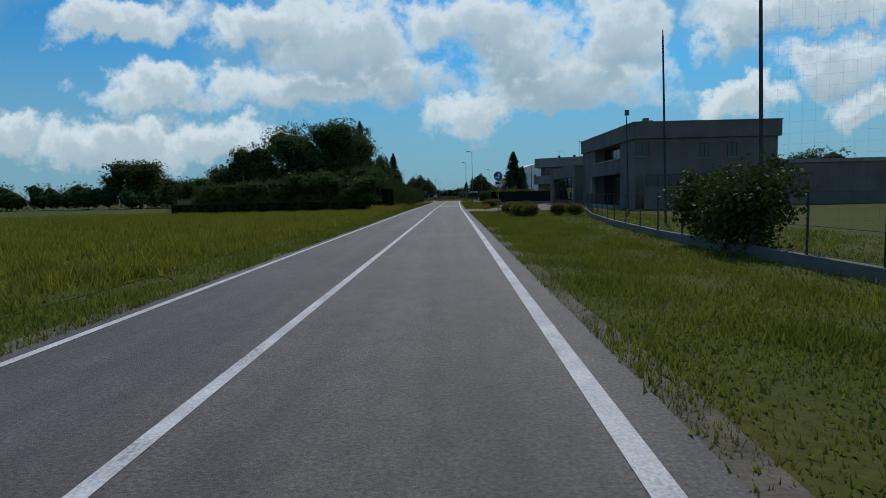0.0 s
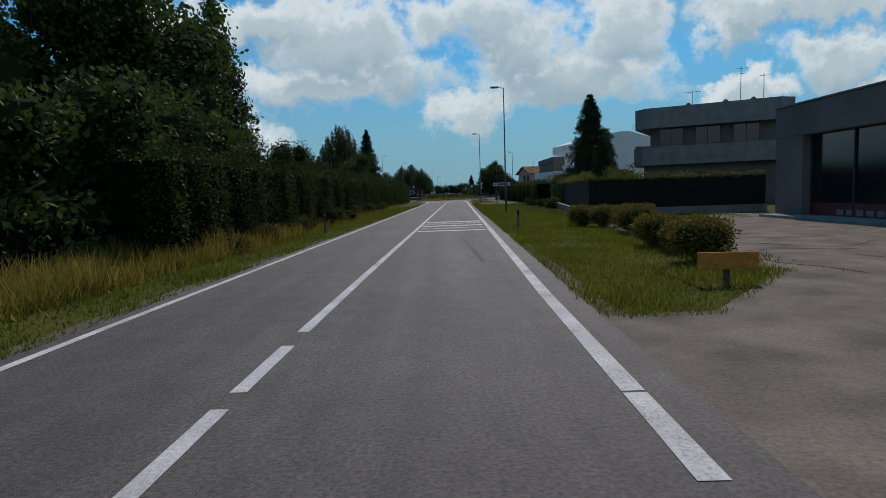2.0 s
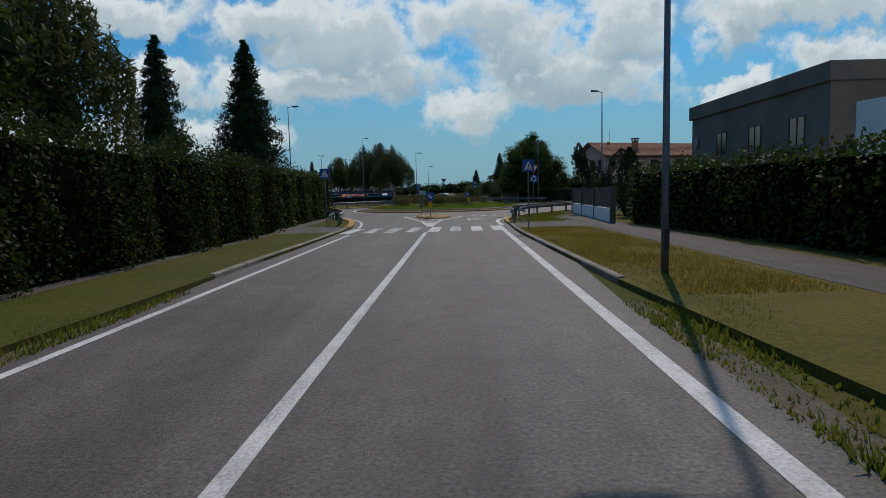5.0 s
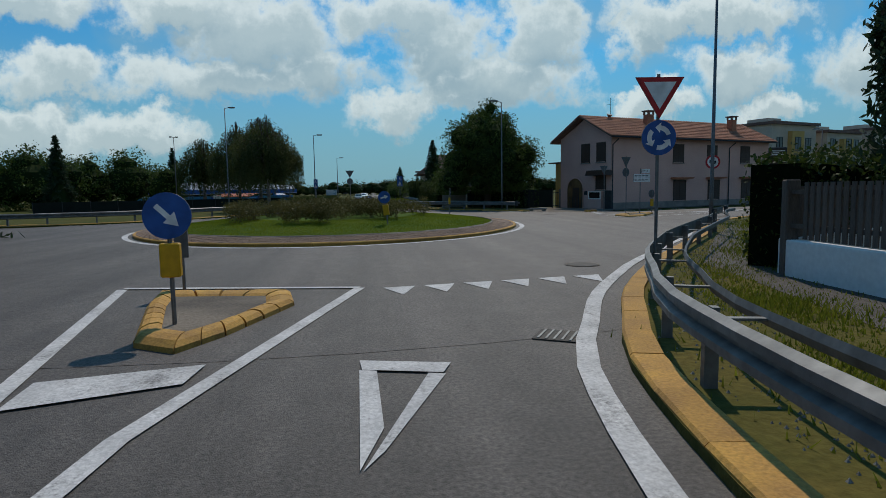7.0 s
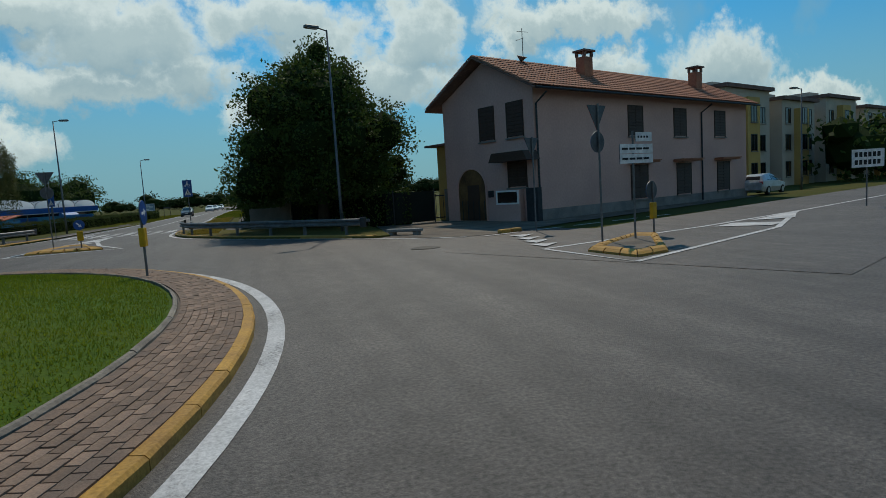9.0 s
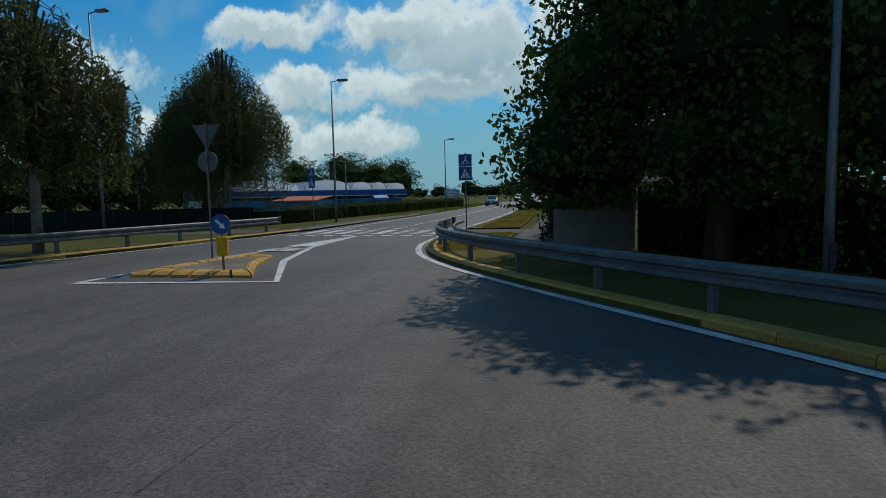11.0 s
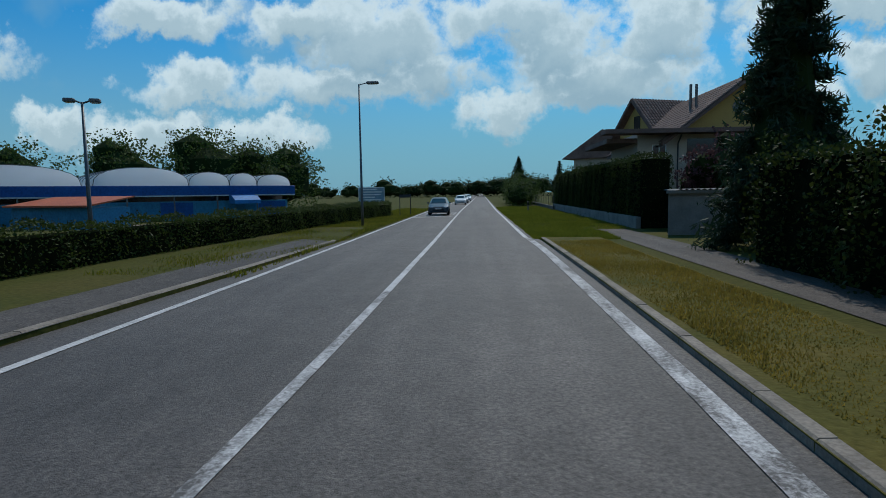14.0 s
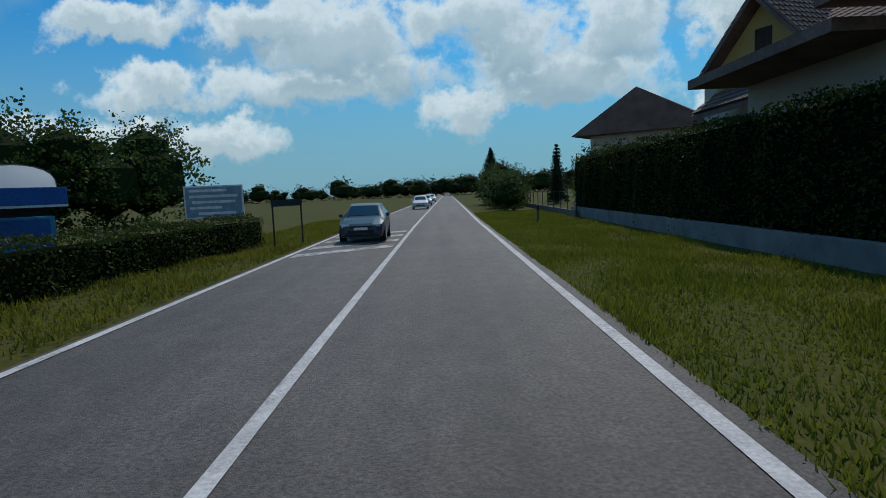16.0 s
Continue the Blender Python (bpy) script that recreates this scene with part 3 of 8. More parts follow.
def along(fn, y0, y1, step=5.0):
    n = max(2, int((y1 - y0) / step) + 1)
    return [(fn(y), y) for y in np.linspace(y0, y1, n)]


stripe(along(lambda y: cs(y) - half_left_s(y), -140, 183.5), 0.15, 0.006)
stripe(along(cs, -140, 70.6), 0.17, 0.006)
for y in np.arange(71.1, 79, 2.2):
    stripe([(cs(y), y), (cs(y + 1.75), y + 1.75)], 0.17, 0.006)
stripe(along(cs, 80.2, 184.2), 0.17, 0.006)
edge_r = lambda y: cs(y) + 3.72
stripe(along(edge_r, -140, 64.3), 0.22, 0.006)
for y in np.arange(64.7, 76, 2.2):
    stripe([(edge_r(y), y), (edge_r(y + 1.65), y + 1.65)], 0.22, 0.006)
stripe(along(edge_r, 77.4, 184.5), 0.22, 0.006)
for k in range(5):
    y0 = 110.2 - 2.05 * k - (0.15 * k if k > 1 else 0)
    y1 = y0 - 1.15 + 0.12 * k
    patch([(cs(y0) + 0.16, y0), (cs(y0) + 3.52, y0), (cs(y1) + 3.52, y1), (cs(y1) + 0.16, y1)], 0.006, WORN if k % 2 else PAINT)
for k in range(8):
    x0, x1 = 4.97 - 1.03 * k, 5.0 - 1.06 * k
    w = 0.52 if k else 0.6
    patch([(x1 - 0.06, 184.55), (x1 + w - 0.02, 184.5), (x0 + w + 0.06, 188.3), (x0 + 0.06, 188.35)], 0.012, WORN if k in (2, 4, 5, 6) else PAINT)
TYRE_MARK = mat("tyre_mark", (0.055, 0.049, 0.046), (0.075, 0.066, 0.061), 2.0, 0.75, 0.3, 30, stretch=(1, 0.3, 1))
for line in ([(1.26, 45.4), (1.30, 49), (1.38, 53), (1.45, 56)], [(2.0, 88), (1.9, 92), (1.7, 96)]):
    tagged(part("tyre_mark", ribbon(bmesh.new(), offset_line(line, -0.06), offset_line(line, 0.06), 0.0085), TYRE_MARK, label="dark tyre mark on the asphalt"), category="tyre mark", kind="structure")
# roundabout edge lines
ring = oval(10.05, 13.2, 120)
stripe(ring + ring[:1], 0.24, 0.012)
stripe([p for p in offset_line(SE_EDGE, -0.42) if p[1] > 188.2 and p[0] < 40], 0.24, 0.02)
stripe([p for p in offset_line(NE_EDGE, -0.27)], 0.2, 0.02)
stripe([p for p in offset_line(SW_EDGE, 0.42) if 188.5 < p[1] < 213], 0.16, 0.02)
stripe([p for p in offset_line(NW_EDGE, 0.45) if 231 < p[1] < 263.4], 0.16, 0.02)
for k in range(5):
    stripe([(20.6 + 2.2 * k, 235.5 + 0.55 * k), (22.2 + 2.2 * k, 235.9 + 0.55 * k)], 0.14, 0.03)
# southern splitter: hatched nose, give-way triangles
stripe([(1.75, 188.8), (1.15, 195.0), (-0.55, 203.1)], 0.2, 0.012)
stripe([(1.75, 188.8), (2.35, 195.4), (4.1, 202.25)], 0.2, 0.016)
stripe([(-0.55, 203.15), (4.1, 202.25)], 0.16, 0.024)
patch([(1.62, 188.7), (1.98, 188.7), (2.2, 192.6), (1.3, 193.2)], 0.020, PAINT)
patch([(1.2, 194.2), (1.1, 195.0), (2.0, 194.5), (2.3, 193.9)], 0.024, PAINT)
patch([(1.05, 196.2), (0.95, 197.0), (2.5, 197.35), (2.45, 196.7)], 0.022, PAINT)
for k in range(6):
    x, y = 4.55 + 0.8 * k, 201.9 + 0.13 * k
    patch([(x, y + 0.25), (x + 0.62, y + 0.35), (x + 0.34, y - 0.6)], 0.014, PAINT)
patch([(4.15, 197.2), (5.12, 196.95), (5.0, 196.62), (4.18, 196.85)], 0.022)
patch([(4.15, 196.86), (4.33, 196.8), (4.36, 195.3), (4.18, 194.6)], 0.018)
patch([(4.85, 196.66), (5.02, 196.6), (4.36, 194.9), (4.2, 194.6)], 0.0125)
# eastern splitter
stripe([(20.2, 229.9), (27.0, 231.6), (34, 234.0), (52, 241)], 0.18, 0.022)
stripe([(20.1, 229.9), (20.35, 226.0), (28, 229.4), (34, 234.0)], 0.18, 0.026)
patch([(27.2, 231.2), (28.6, 231.8), (29.6, 230.6), (28.4, 230.0)], 0.030)
patch([(29.6, 232.1), (34, 234.0), (31.2, 231.6)], 0.034)
for k in range(4):
    x, y = 21.35 - 0.3 * k, 234.4 - 1.15 * k
    patch([(x - 0.1, y + 0.3), (x + 0.75, y + 0.1), (x - 0.05, y - 0.65)], 0.038)
# northern splitter and zebra
stripe([(3.35, 260.4), (2.9, 255.6), (2.0, 250.4), (1.8, 246.0)], 0.2, 0.02)
stripe([(3.35, 260.4), (3.62, 254.9), (4.7, 250.4), (6.5, 246.4), (1.8, 245.9)], 0.22, 0.024)
patch([(3.25, 259.9), (3.45, 259.9), (3.5, 255.05), (2.4, 255.15)], 0.028, PAINT)
patch([(2.35, 254.3), (2.2, 253.4), (3.6, 253.1), (3.7, 254.2)], 0.032, WORN)
for k in range(8):
    x = 6.45 - 0.98 * k
    patch([(x + 0.02, 261.4 + 0.13 * k), (x + 0.55, 261.4 + 0.13 * k), (x + 0.62, 264.3 + 0.16 * k), (x + 0.1, 264.3 + 0.16 * k)], 0.022, WORN if k in (1, 2, 4) else PAINT)
    patch([(x - 0.02, 264.95 + 0.16 * k), (x + 0.52, 264.95 + 0.16 * k), (x + 0.55, 265.4 + 0.16 * k), (x + 0.02, 265.4 + 0.16 * k)], 0.022, WORN if k == 1 else PAINT)
    patch([(x - 0.05, 260.1 + 0.13 * k), (x + 0.48, 260.1 + 0.13 * k), (x + 0.5, 260.65 + 0.13 * k), (x - 0.02, 260.65 + 0.13 * k)], 0.022, WORN if k in (0, 3) else PAINT)
stripe(along(cn, 265.9, 280, 3), 0.15, 0.018, WORN)
stripe(along(cn, 280, 700, 12), 0.15, 0.018)
stripe(along(lambda y: cn(y) - 3.38, 264.4, 700, 9), 0.15, 0.018)
stripe(along(lambda y: cn(y) + 3.72 + (0.1 if y < 291.4 else 0), 265.9, 293.0, 4), 0.24, 0.018, WORN)
stripe(along(lambda y: cn(y) + 3.66, 293.0, 700, 9), 0.17, 0.018)
for k in range(4):
    y0 = 316.4 + 2.6 * k
    patch([(cn(y0) - 3.2, y0 - 2.4), (cn(y0) - 0.2, y0), (cn(y0) - 0.2, y0 + 1.1), (cn(y0) - 3.2, y0 - 1.3)], 0.018, WORN)

# ---- roundabout island ----
island = thing("traffic_island", "oval roundabout island with brick apron, lawn and rose bed", "traffic island", kind="structure")
kerb_stones(island, oval(9.75, 12.85, 90) + [(ISL[0] + 9.75, ISL[1])], 0.16, -0.05, 0.13, YELLOW, 1.0, side=-1)
a, b = oval(9.6, 12.7), oval(8.6, 11.0)
bm = bmesh.new()
va, vb = [bm.verts.new((*p, 0.115)) for p in a], [bm.verts.new((*p, 0.2)) for p in b]
for i in range(len(a)):
    j = (i + 1) % len(a)
    bm.faces.new((va[i], va[j], vb[j], vb[i]))
part("apron_bed", bm, MORTAR, island)
kerb_stones(island, oval(8.6, 11.0, 90) + [(ISL[0] + 8.6, ISL[1])], 0.07, 0.1, 0.25, KERB, 1.0, side=-1)
bm = bmesh.new()
rings = []
for k in range(6):
    f = k / 5
    rings.append([bm.verts.new((*p, 0.2 + 0.5 * (1 - (1 - f) ** 2))) for p in oval(8.0 * (1 - f) + 0.54, 10.4 * (1 - f) + 0.54, 48)])
for r0, r1 in zip(rings, rings[1:]):
    for i in range(48):
        j = (i + 1) % 48
        bm.faces.new((r0[i], r0[j], r1[j], r1[i]))
bm.faces.new(rings[-1])
part("lawn", bm, LAWN_SOIL, island, "short bright green lawn")


# ---- trees and hedges ----
def lobes_crown(lobes, per, size, seed, fill=0.25):
    """Leaf places on and inside a heap of rounded lobes (x, y, z, rx, ry, rz)."""
    rng = np.random.default_rng(seed)
    out = []
    area = sum((r[3] * r[4] + r[3] * r[5] + r[4] * r[5]) for r in lobes)
    for x, y, z, rx, ry, rz in lobes:
        n = int(per * (rx * ry + rx * rz + ry * rz) / area)
        d = rng.normal(size=(n, 3))
        d /= np.linalg.norm(d, axis=1)[:, None]
        bump = 1 + 0.16 * np.sin(d[:, 0] * 7 + seed + x) * np.sin(d[:, 1] * 6 + y) + 0.10 * np.sin(d[:, 2] * 11 + z)
        r = np.where(rng.random(n) < fill, rng.uniform(0.4, 0.95, n), rng.uniform(0.84, 1.10, n)) * bump
        spots = np.array([x, y, z]) + d * r[:, None] * np.array([rx, ry, rz])
        if size > 0.15 and n > 60:
            twig = spots[: n // 9]
            spots = twig[rng.integers(0, len(twig), n)] + rng.normal(size=(n, 3)) * size * np.array([1.0, 1.0, 0.75])
        out.append(spots)
    return np.concatenate(out)


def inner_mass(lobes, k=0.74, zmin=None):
    """The dense inside of a crown: the same lobes, smaller and faceted; its shade is put into the colour."""
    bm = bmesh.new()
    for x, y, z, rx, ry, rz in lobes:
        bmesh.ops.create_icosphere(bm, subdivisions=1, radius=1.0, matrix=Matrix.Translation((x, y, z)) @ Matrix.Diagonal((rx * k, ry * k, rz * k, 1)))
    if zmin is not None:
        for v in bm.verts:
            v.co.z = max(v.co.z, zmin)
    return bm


def broad_tree(height, width, seed, label, at, leaves=7000, leaf=0.34, material=LEAF_OAK, name="tree", bark=BARK, depth=None, group="", skirt=0.18, dome=False):
    """A spreading tree: tapered trunk, limbs and a lumpy crown."""
    rng = random.Random(seed)
    depth = depth or width
    t = thing(name, label, "tree", group, pose(*at))
    trunk_r = 0.025 * height + 0.05
    bm = tube(bmesh.new(), [(0, 0, -0.15), (0.04, 0, height * 0.18), (0.12, 0.06, height * 0.42), (0.05, 0.1, height * 0.8)], [trunk_r * 1.3, trunk_r, trunk_r * 0.75, trunk_r * 0.2], 10)
    for k in range(7):
        a, h = k * 2.4 + rng.random(), height * rng.uniform(0.25, 0.6)
        e = Vector((math.cos(a) * width * 0.34, math.sin(a) * depth * 0.34, h + height * 0.2))
        tube(bm, [(0.1, 0.05, h), e * 0.5 + Vector((0, 0, h * 0.55)), e], [trunk_r * 0.45, trunk_r * 0.3, 0.03], 6)
    part("trunk", bm, bark, t, smooth=True)
    lobes = []
    for k in range(16):
        a = rng.uniform(0, 2 * math.pi)
        h = rng.uniform(skirt + 0.12, 0.86)
        spread = math.sqrt(max(0.05, 1 - ((h - 0.5) / 0.52) ** 2)) * 0.34
        r = rng.uniform(0.15, 0.24)
        lobes.append((math.cos(a) * spread * width, math.sin(a) * spread * depth, h * height, r * width, r * depth, r * height * 0.75))
    if dome:
        lobes = []
        for level, count, spread, r in ((0.27, 9, 0.36, 0.14), (0.46, 9, 0.36, 0.145), (0.64, 7, 0.27, 0.14), (0.79, 5, 0.16, 0.12), (0.91, 2, 0.07, 0.09)):
            for k in range(count):
                a = 2 * math.pi * (k + rng.uniform(-0.3, 0.3)) / count + level * 5
                f = rng.uniform(0.82, 1.15)
                lobes.append((math.cos(a) * spread * width * f, math.sin(a) * spread * depth * f, (level + rng.uniform(-0.04, 0.04)) * height, r * width * f, r * depth * f, r * height * f))
    lobes.append((0, 0, height * 0.55, width * 0.3, depth * 0.3, height * 0.36))
    pts = lobes_crown(lobes, leaves, leaf, seed)
    pts[:, 2] = np.clip(pts[:, 2], skirt * height, height * 1.03)
    quads("crown", pts, leaf, material, t, np.random.default_rng(seed))
    tagged(part("inner_shade_core", inner_mass(lobes, 0.72, skirt * height + 0.1), LEAF_INNER_SHADE, t), kind="stuff")
    return t


def conifer(height, width, seed, label, at, leaves=6000, material=LEAF_CONIFER, droop=0.25, name="conifer", leaf=0.3):
    """A spire of drooping whorls round a straight trunk."""
    rng = np.random.default_rng(seed)
    t = thing(name, label, "tree", "", pose(*at))
    bm = tube(bmesh.new(), [(0, 0, -0.15), (0, 0, height * 0.5), (0, 0, height * 0.98)], [0.02 * height, 0.012 * height, 0.01], 8)
    pts = []
    twigs = bmesh.new()
    levels = int(height * 2.6)
    for k in range(levels):
        f = (k + 0.5) / levels
        z, r = height * (0.05 + 0.93 * f), width * 0.5 * (1 - f) ** 0.75 * rng.uniform(0.82, 1.12)
        for j in range(9):
            a = rng.uniform(0, 2 * math.pi)
            rr = r * rng.uniform(0.75, 1.15)
            e = (math.cos(a) * rr, math.sin(a) * rr, z - rr * droop)
            if j % 3 == 0:
                tube(twigs, [(0, 0, z), e], [0.05, 0.012], 4, False)
            n = max(3, int(2.4 * leaves / levels / 9 * (1.5 * (1 - f) + 0.3)))
            s = np.sqrt(rng.uniform(0.03, 1, n))
            side = rng.normal(size=(n, 3)) * np.array([0.2, 0.2, 0.16]) * (0.3 + rr * 0.35)
            pts.append(np.stack([e[0] * s, e[1] * s, z + (e[2] - z) * s], 1) + side)
    part("trunk", bm, BARK, t)
    tagged(part("twig_mass", twigs, BARK, t), kind="stuff")
    pts = np.concatenate(pts)
    pts[:, 2] = np.clip(pts[:, 2], 0.1, None)
    quads("crown", pts, leaf * 0.62, material, t, rng, long=2.3, slim=0.45)
    # added cone fills the gaps; inner shade is in its colour
    bm = bmesh.new()
    bmesh.ops.create_cone(bm, segments=9, radius1=width * 0.3, radius2=0.05, depth=height * 0.84, matrix=Matrix.Translation((0, 0, height * 0.5)))
    tagged(part("inner_shade_core", bm, LEAF_INNER_SHADE, t), kind="stuff")
    return t


def weeping_tree(height, width, seed, label, at, leaves=9000, material=LEAF_BIRCH, leaf=0.22, name="weeping_birch", clear=0.2):
    """A tree of long hanging twigs."""
    rng = np.random.default_rng(seed)
    t = thing(name, label, "tree", "", pose(*at))
    bm = tube(bmesh.new(), [(0, 0, -0.15), (0.1, 0, height * 0.4), (0.05, 0.1, height * 0.92)], [0.022 * height, 0.014 * height, 0.02], 9)
    pts = []
    twigs = bmesh.new()
    strands = max(60, leaves // 40)
    for k in range(strands):
        a, u = rng.uniform(0, 2 * math.pi), math.sqrt(rng.random())
        z = height * (0.98 - 0.42 * u ** 1.6) + rng.normal() * 0.3
        x, y = math.cos(a) * u * width / 2, math.sin(a) * u * width / 2
        if k % 7 == 0:
            tube(twigs, [(0.05, 0.05, height * (0.35 + 0.5 * rng.random() * (1 - u * 0.5))), (x * 0.6, y * 0.6, z + 0.3), (x, y, z)], [0.07, 0.04, 0.012], 5, False)
        n = leaves // strands
        drop = rng.uniform(0.3, 0.95) * (z - clear * height)
        s = rng.random(n)
        pts.append(np.stack([x + rng.normal(size=n) * 0.07 + 0.1 * np.sin(s * 3 + k), y + rng.normal(size=n) * 0.07, z - s * drop], 1))
    part("trunk", bm, RED_BARK, t, smooth=True)
    tagged(part("twig_mass", twigs, BARK, t), kind="stuff")
    inner = [(0, 0, height * 0.62, width * 0.3, width * 0.3, height * 0.26), (width * 0.1, 0, height * 0.42, width * 0.28, width * 0.3, height * 0.22)]
    tagged(part("inner_shade_core", inner_mass(inner, 0.5), LEAF_INNER_SHADE, t), kind="stuff")
    quads("crown", np.concatenate(pts), leaf, material, t, rng, up=-0.8, long=2.4, slim=0.5)
    return t


def hedge(pts, width, height, seed, label, material=LEAF_HEDGE, leaf=0.16, density=55, group="", name="hedge", z0=0.0, wobble=0.18):
    """A clipped hedge along a line: solid core coloured as inner shade, leaves all over."""
    rng = np.random.default_rng(seed)
    t = thing(name, label, "hedge", group, pose(*pts[0], z0))
    o = Vector((*pts[0], 0))
    loc = [Vector((*p, 0)) - o for p in pts]
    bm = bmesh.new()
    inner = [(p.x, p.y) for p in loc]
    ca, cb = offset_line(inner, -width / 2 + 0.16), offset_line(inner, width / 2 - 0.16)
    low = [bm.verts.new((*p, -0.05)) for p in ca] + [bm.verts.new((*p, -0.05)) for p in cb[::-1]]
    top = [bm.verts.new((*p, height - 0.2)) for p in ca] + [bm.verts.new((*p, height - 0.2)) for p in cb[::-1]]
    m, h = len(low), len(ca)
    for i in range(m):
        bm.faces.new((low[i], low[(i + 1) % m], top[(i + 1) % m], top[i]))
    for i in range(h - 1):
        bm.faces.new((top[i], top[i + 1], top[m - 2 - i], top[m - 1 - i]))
    # solid filler whose colour paints the shade between the leaves
    part("inside", bm, HEDGE_SHADE, t)
    out = []
    for p, q in zip(loc, loc[1:]):
        d = q - p
        ln = d.length
        r = Vector((d.y, -d.x, 0)).normalized()
        for face in ("l", "r", "t", "e"):
            area = ln * (height if face in "lr" else width) if face != "e" else width * height
            n = int(area * density)
            s, w = rng.random(n), rng.random(n)
            wave = wobble * (np.sin(s * ln * 1.3 + seed) * 0.5 + np.sin(s * ln * 3.1 + w * 4) * 0.35 + rng.normal(size=n) * 0.3)
            base = np.array(p)[None] + s[:, None] * np.array(d)[None]
            if face == "t":
                c = base + (w[:, None] - 0.5) * width * np.array(r)[None]
                c[:, 2] = height + wave
            elif face == "e":
                end = np.where(rng.random(n) < 0.5, 0.0, 1.0)
                c = np.array(p)[None] + end[:, None] * np.array(d)[None] + (w[:, None] - 0.5) * width * np.array(r)[None]
                c[:, 2] = rng.random(n) * height
            else:
                k = (1 if face == "r" else -1) * (width / 2 + wave * 0.7)
                c = base + k[:, None] * np.array(r)[None]
                c[:, 2] = w * height
            out.append(c)
    quads("foliage", np.concatenate(out), leaf, material, t, rng)
    return t


def shrub(at, r, h, seed, label, material=LEAF_BUSH, leaf=0.10, leaves=1500, group="", name="shrub", z=0.0):
    rng = random.Random(seed)
    t = thing(name, label, "shrub", group, pose(at[0], at[1], z))
    bm = bmesh.new()
    for k in range(5):
        a = k * 1.3
        tube(bm, [(0, 0, -0.05), (math.cos(a) * r * 0.3, math.sin(a) * r * 0.3, h * 0.5)], [0.03, 0.012], 5)
    part("stems", bm, BARK, t)
    lobes = [(rng.uniform(-0.4, 0.4) * r, rng.uniform(-0.4, 0.4) * r, h * rng.uniform(0.35, 0.62), r * 0.62, r * 0.62, h * 0.36) for _ in range(5)]
    pts = lobes_crown(lobes, leaves, leaf, seed, 0.35)
    tagged(part("inner_shade_core", inner_mass(lobes, 0.62, 0.02), LEAF_INNER_SHADE, t), kind="stuff")
    pts[:, 2] = np.clip(pts[:, 2], 0.03, None)
    quads("foliage", pts, leaf, material, t, np.random.default_rng(seed))
    return t


GROVE = "grove at the end of the meadow"
broad_tree(16.5, 15.0, 1, "dense dark broadleaf tree at the meadow edge", (-25, 108, 0), 22000, 0.34, skirt=0.03, group=GROVE)
broad_tree(15.5, 12.0, 2, "dense dark broadleaf tree at the meadow edge", (-17, 110, 0), 18000, 0.34, skirt=0.03, group=GROVE)
conifer(17.0, 8.0, 5, "dark pointed conifer at the grove's edge", (-15.5, 117, 0), 9000, leaf=0.34)
broad_tree(11.5, 10.0, 3, "dark broadleaf tree at the meadow edge", (-33, 106, 0), 10000, 0.32, skirt=0.03, group=GROVE)
broad_tree(8.0, 9.0, 4, "low dark broadleaf tree at the meadow edge", (-38.5, 104, 0), 7000, 0.30, skirt=0.02, group=GROVE)
broad_tree(8.0, 7.0, 6, "low dark broadleaf tree beside the road", (-12, 101, 0), 8000, 0.26, skirt=0.02, group=GROVE)
for k, (x, y, h, w) in enumerate(((-11.6, 88, 5.0, 5.5), (-16.5, 88.5, 6.2, 7.0), (-22.5, 89, 6.0, 7.5), (-29, 90, 5.4, 8.0), (-35.5, 92, 5.0, 8.0), (-10.6, 92.5, 6.0, 5.0))):
    broad_tree(h, w, 31 + k, "low dark scrub tree at the foot of the grove", (x, y, 0), 7000, 0.24, LEAF_OAK, skirt=-0.02, group="scrub under the grove")
hedge([(-9.6, 86.5), (-16, 87.4), (-26, 87.0), (-40, 90)], 2.8, 1.6, 410, "dark thicket along the foot of the grove", LEAF_OAK, 0.17, 70, name="thicket", wobble=0.8)
broad_tree(10.0, 13, 7, "rounded green tree across the meadow", (-82, 190, 0), 5000, 0.6, LEAF_HEDGE, skirt=0.02)
hedge([(-8.1, 90), (-7.8, 118), (-7.4, 135), (-7.0, 155), (-6.7, 186)], 2.0, 3.3, 11, "tall overgrown green hedge along the road", LEAF_LAUREL, leaf=0.12, density=150, wobble=0.6)
rh = random.Random(77)
for k in range(26):
    y = 91 + k * 3.6
    shrub((-8.0 + y * 0.007 - 0.6 + rh.uniform(-0.3, 0.5), y + rh.uniform(-1, 1)), rh.uniform(0.9, 1.5), rh.uniform(3.6, 4.7), 300 + k, "leggy green shrub rising out of the roadside hedge", LEAF_LAUREL if k % 3 else LEAF_OAK, 0.125, 3200, "shrubs in the roadside hedge")
for k in range(16):
    y = 93 + k * 4.1
    shrub((-6.95 + y * 0.006 + rh.uniform(-0.35, 0.2), y + rh.uniform(-1.2, 1.2)), rh.uniform(0.55, 1.0), rh.uniform(0.7, 1.3), 340 + k, "brown and green bramble at the foot of the hedge", LEAF_BRAMBLE if k % 2 else LEAF_LAUREL, 0.075, 1500, "brambles along the hedge")
hedge([(-7.2, 188.5), (-7.6, 205), (-12, 213)], 2.0, 3.3, 12, "tall green hedge before the roundabout", leaf=0.17, density=55, wobble=0.3)
weeping_tree(15.6, 9.5, 13, "tall weeping birch behind the hedge", (-18.5, 188, 0), 16000, leaf=0.24)
broad_tree(9.0, 6.0, 30, "broadleaf tree behind the hedge", (-14.0, 176, 0), 5000, 0.3, LEAF_HEDGE)
conifer(18.0, 9.5, 14, "tall dark spruce behind the hedge", (-17.2, 218, 0), 11000, leaf=0.38)
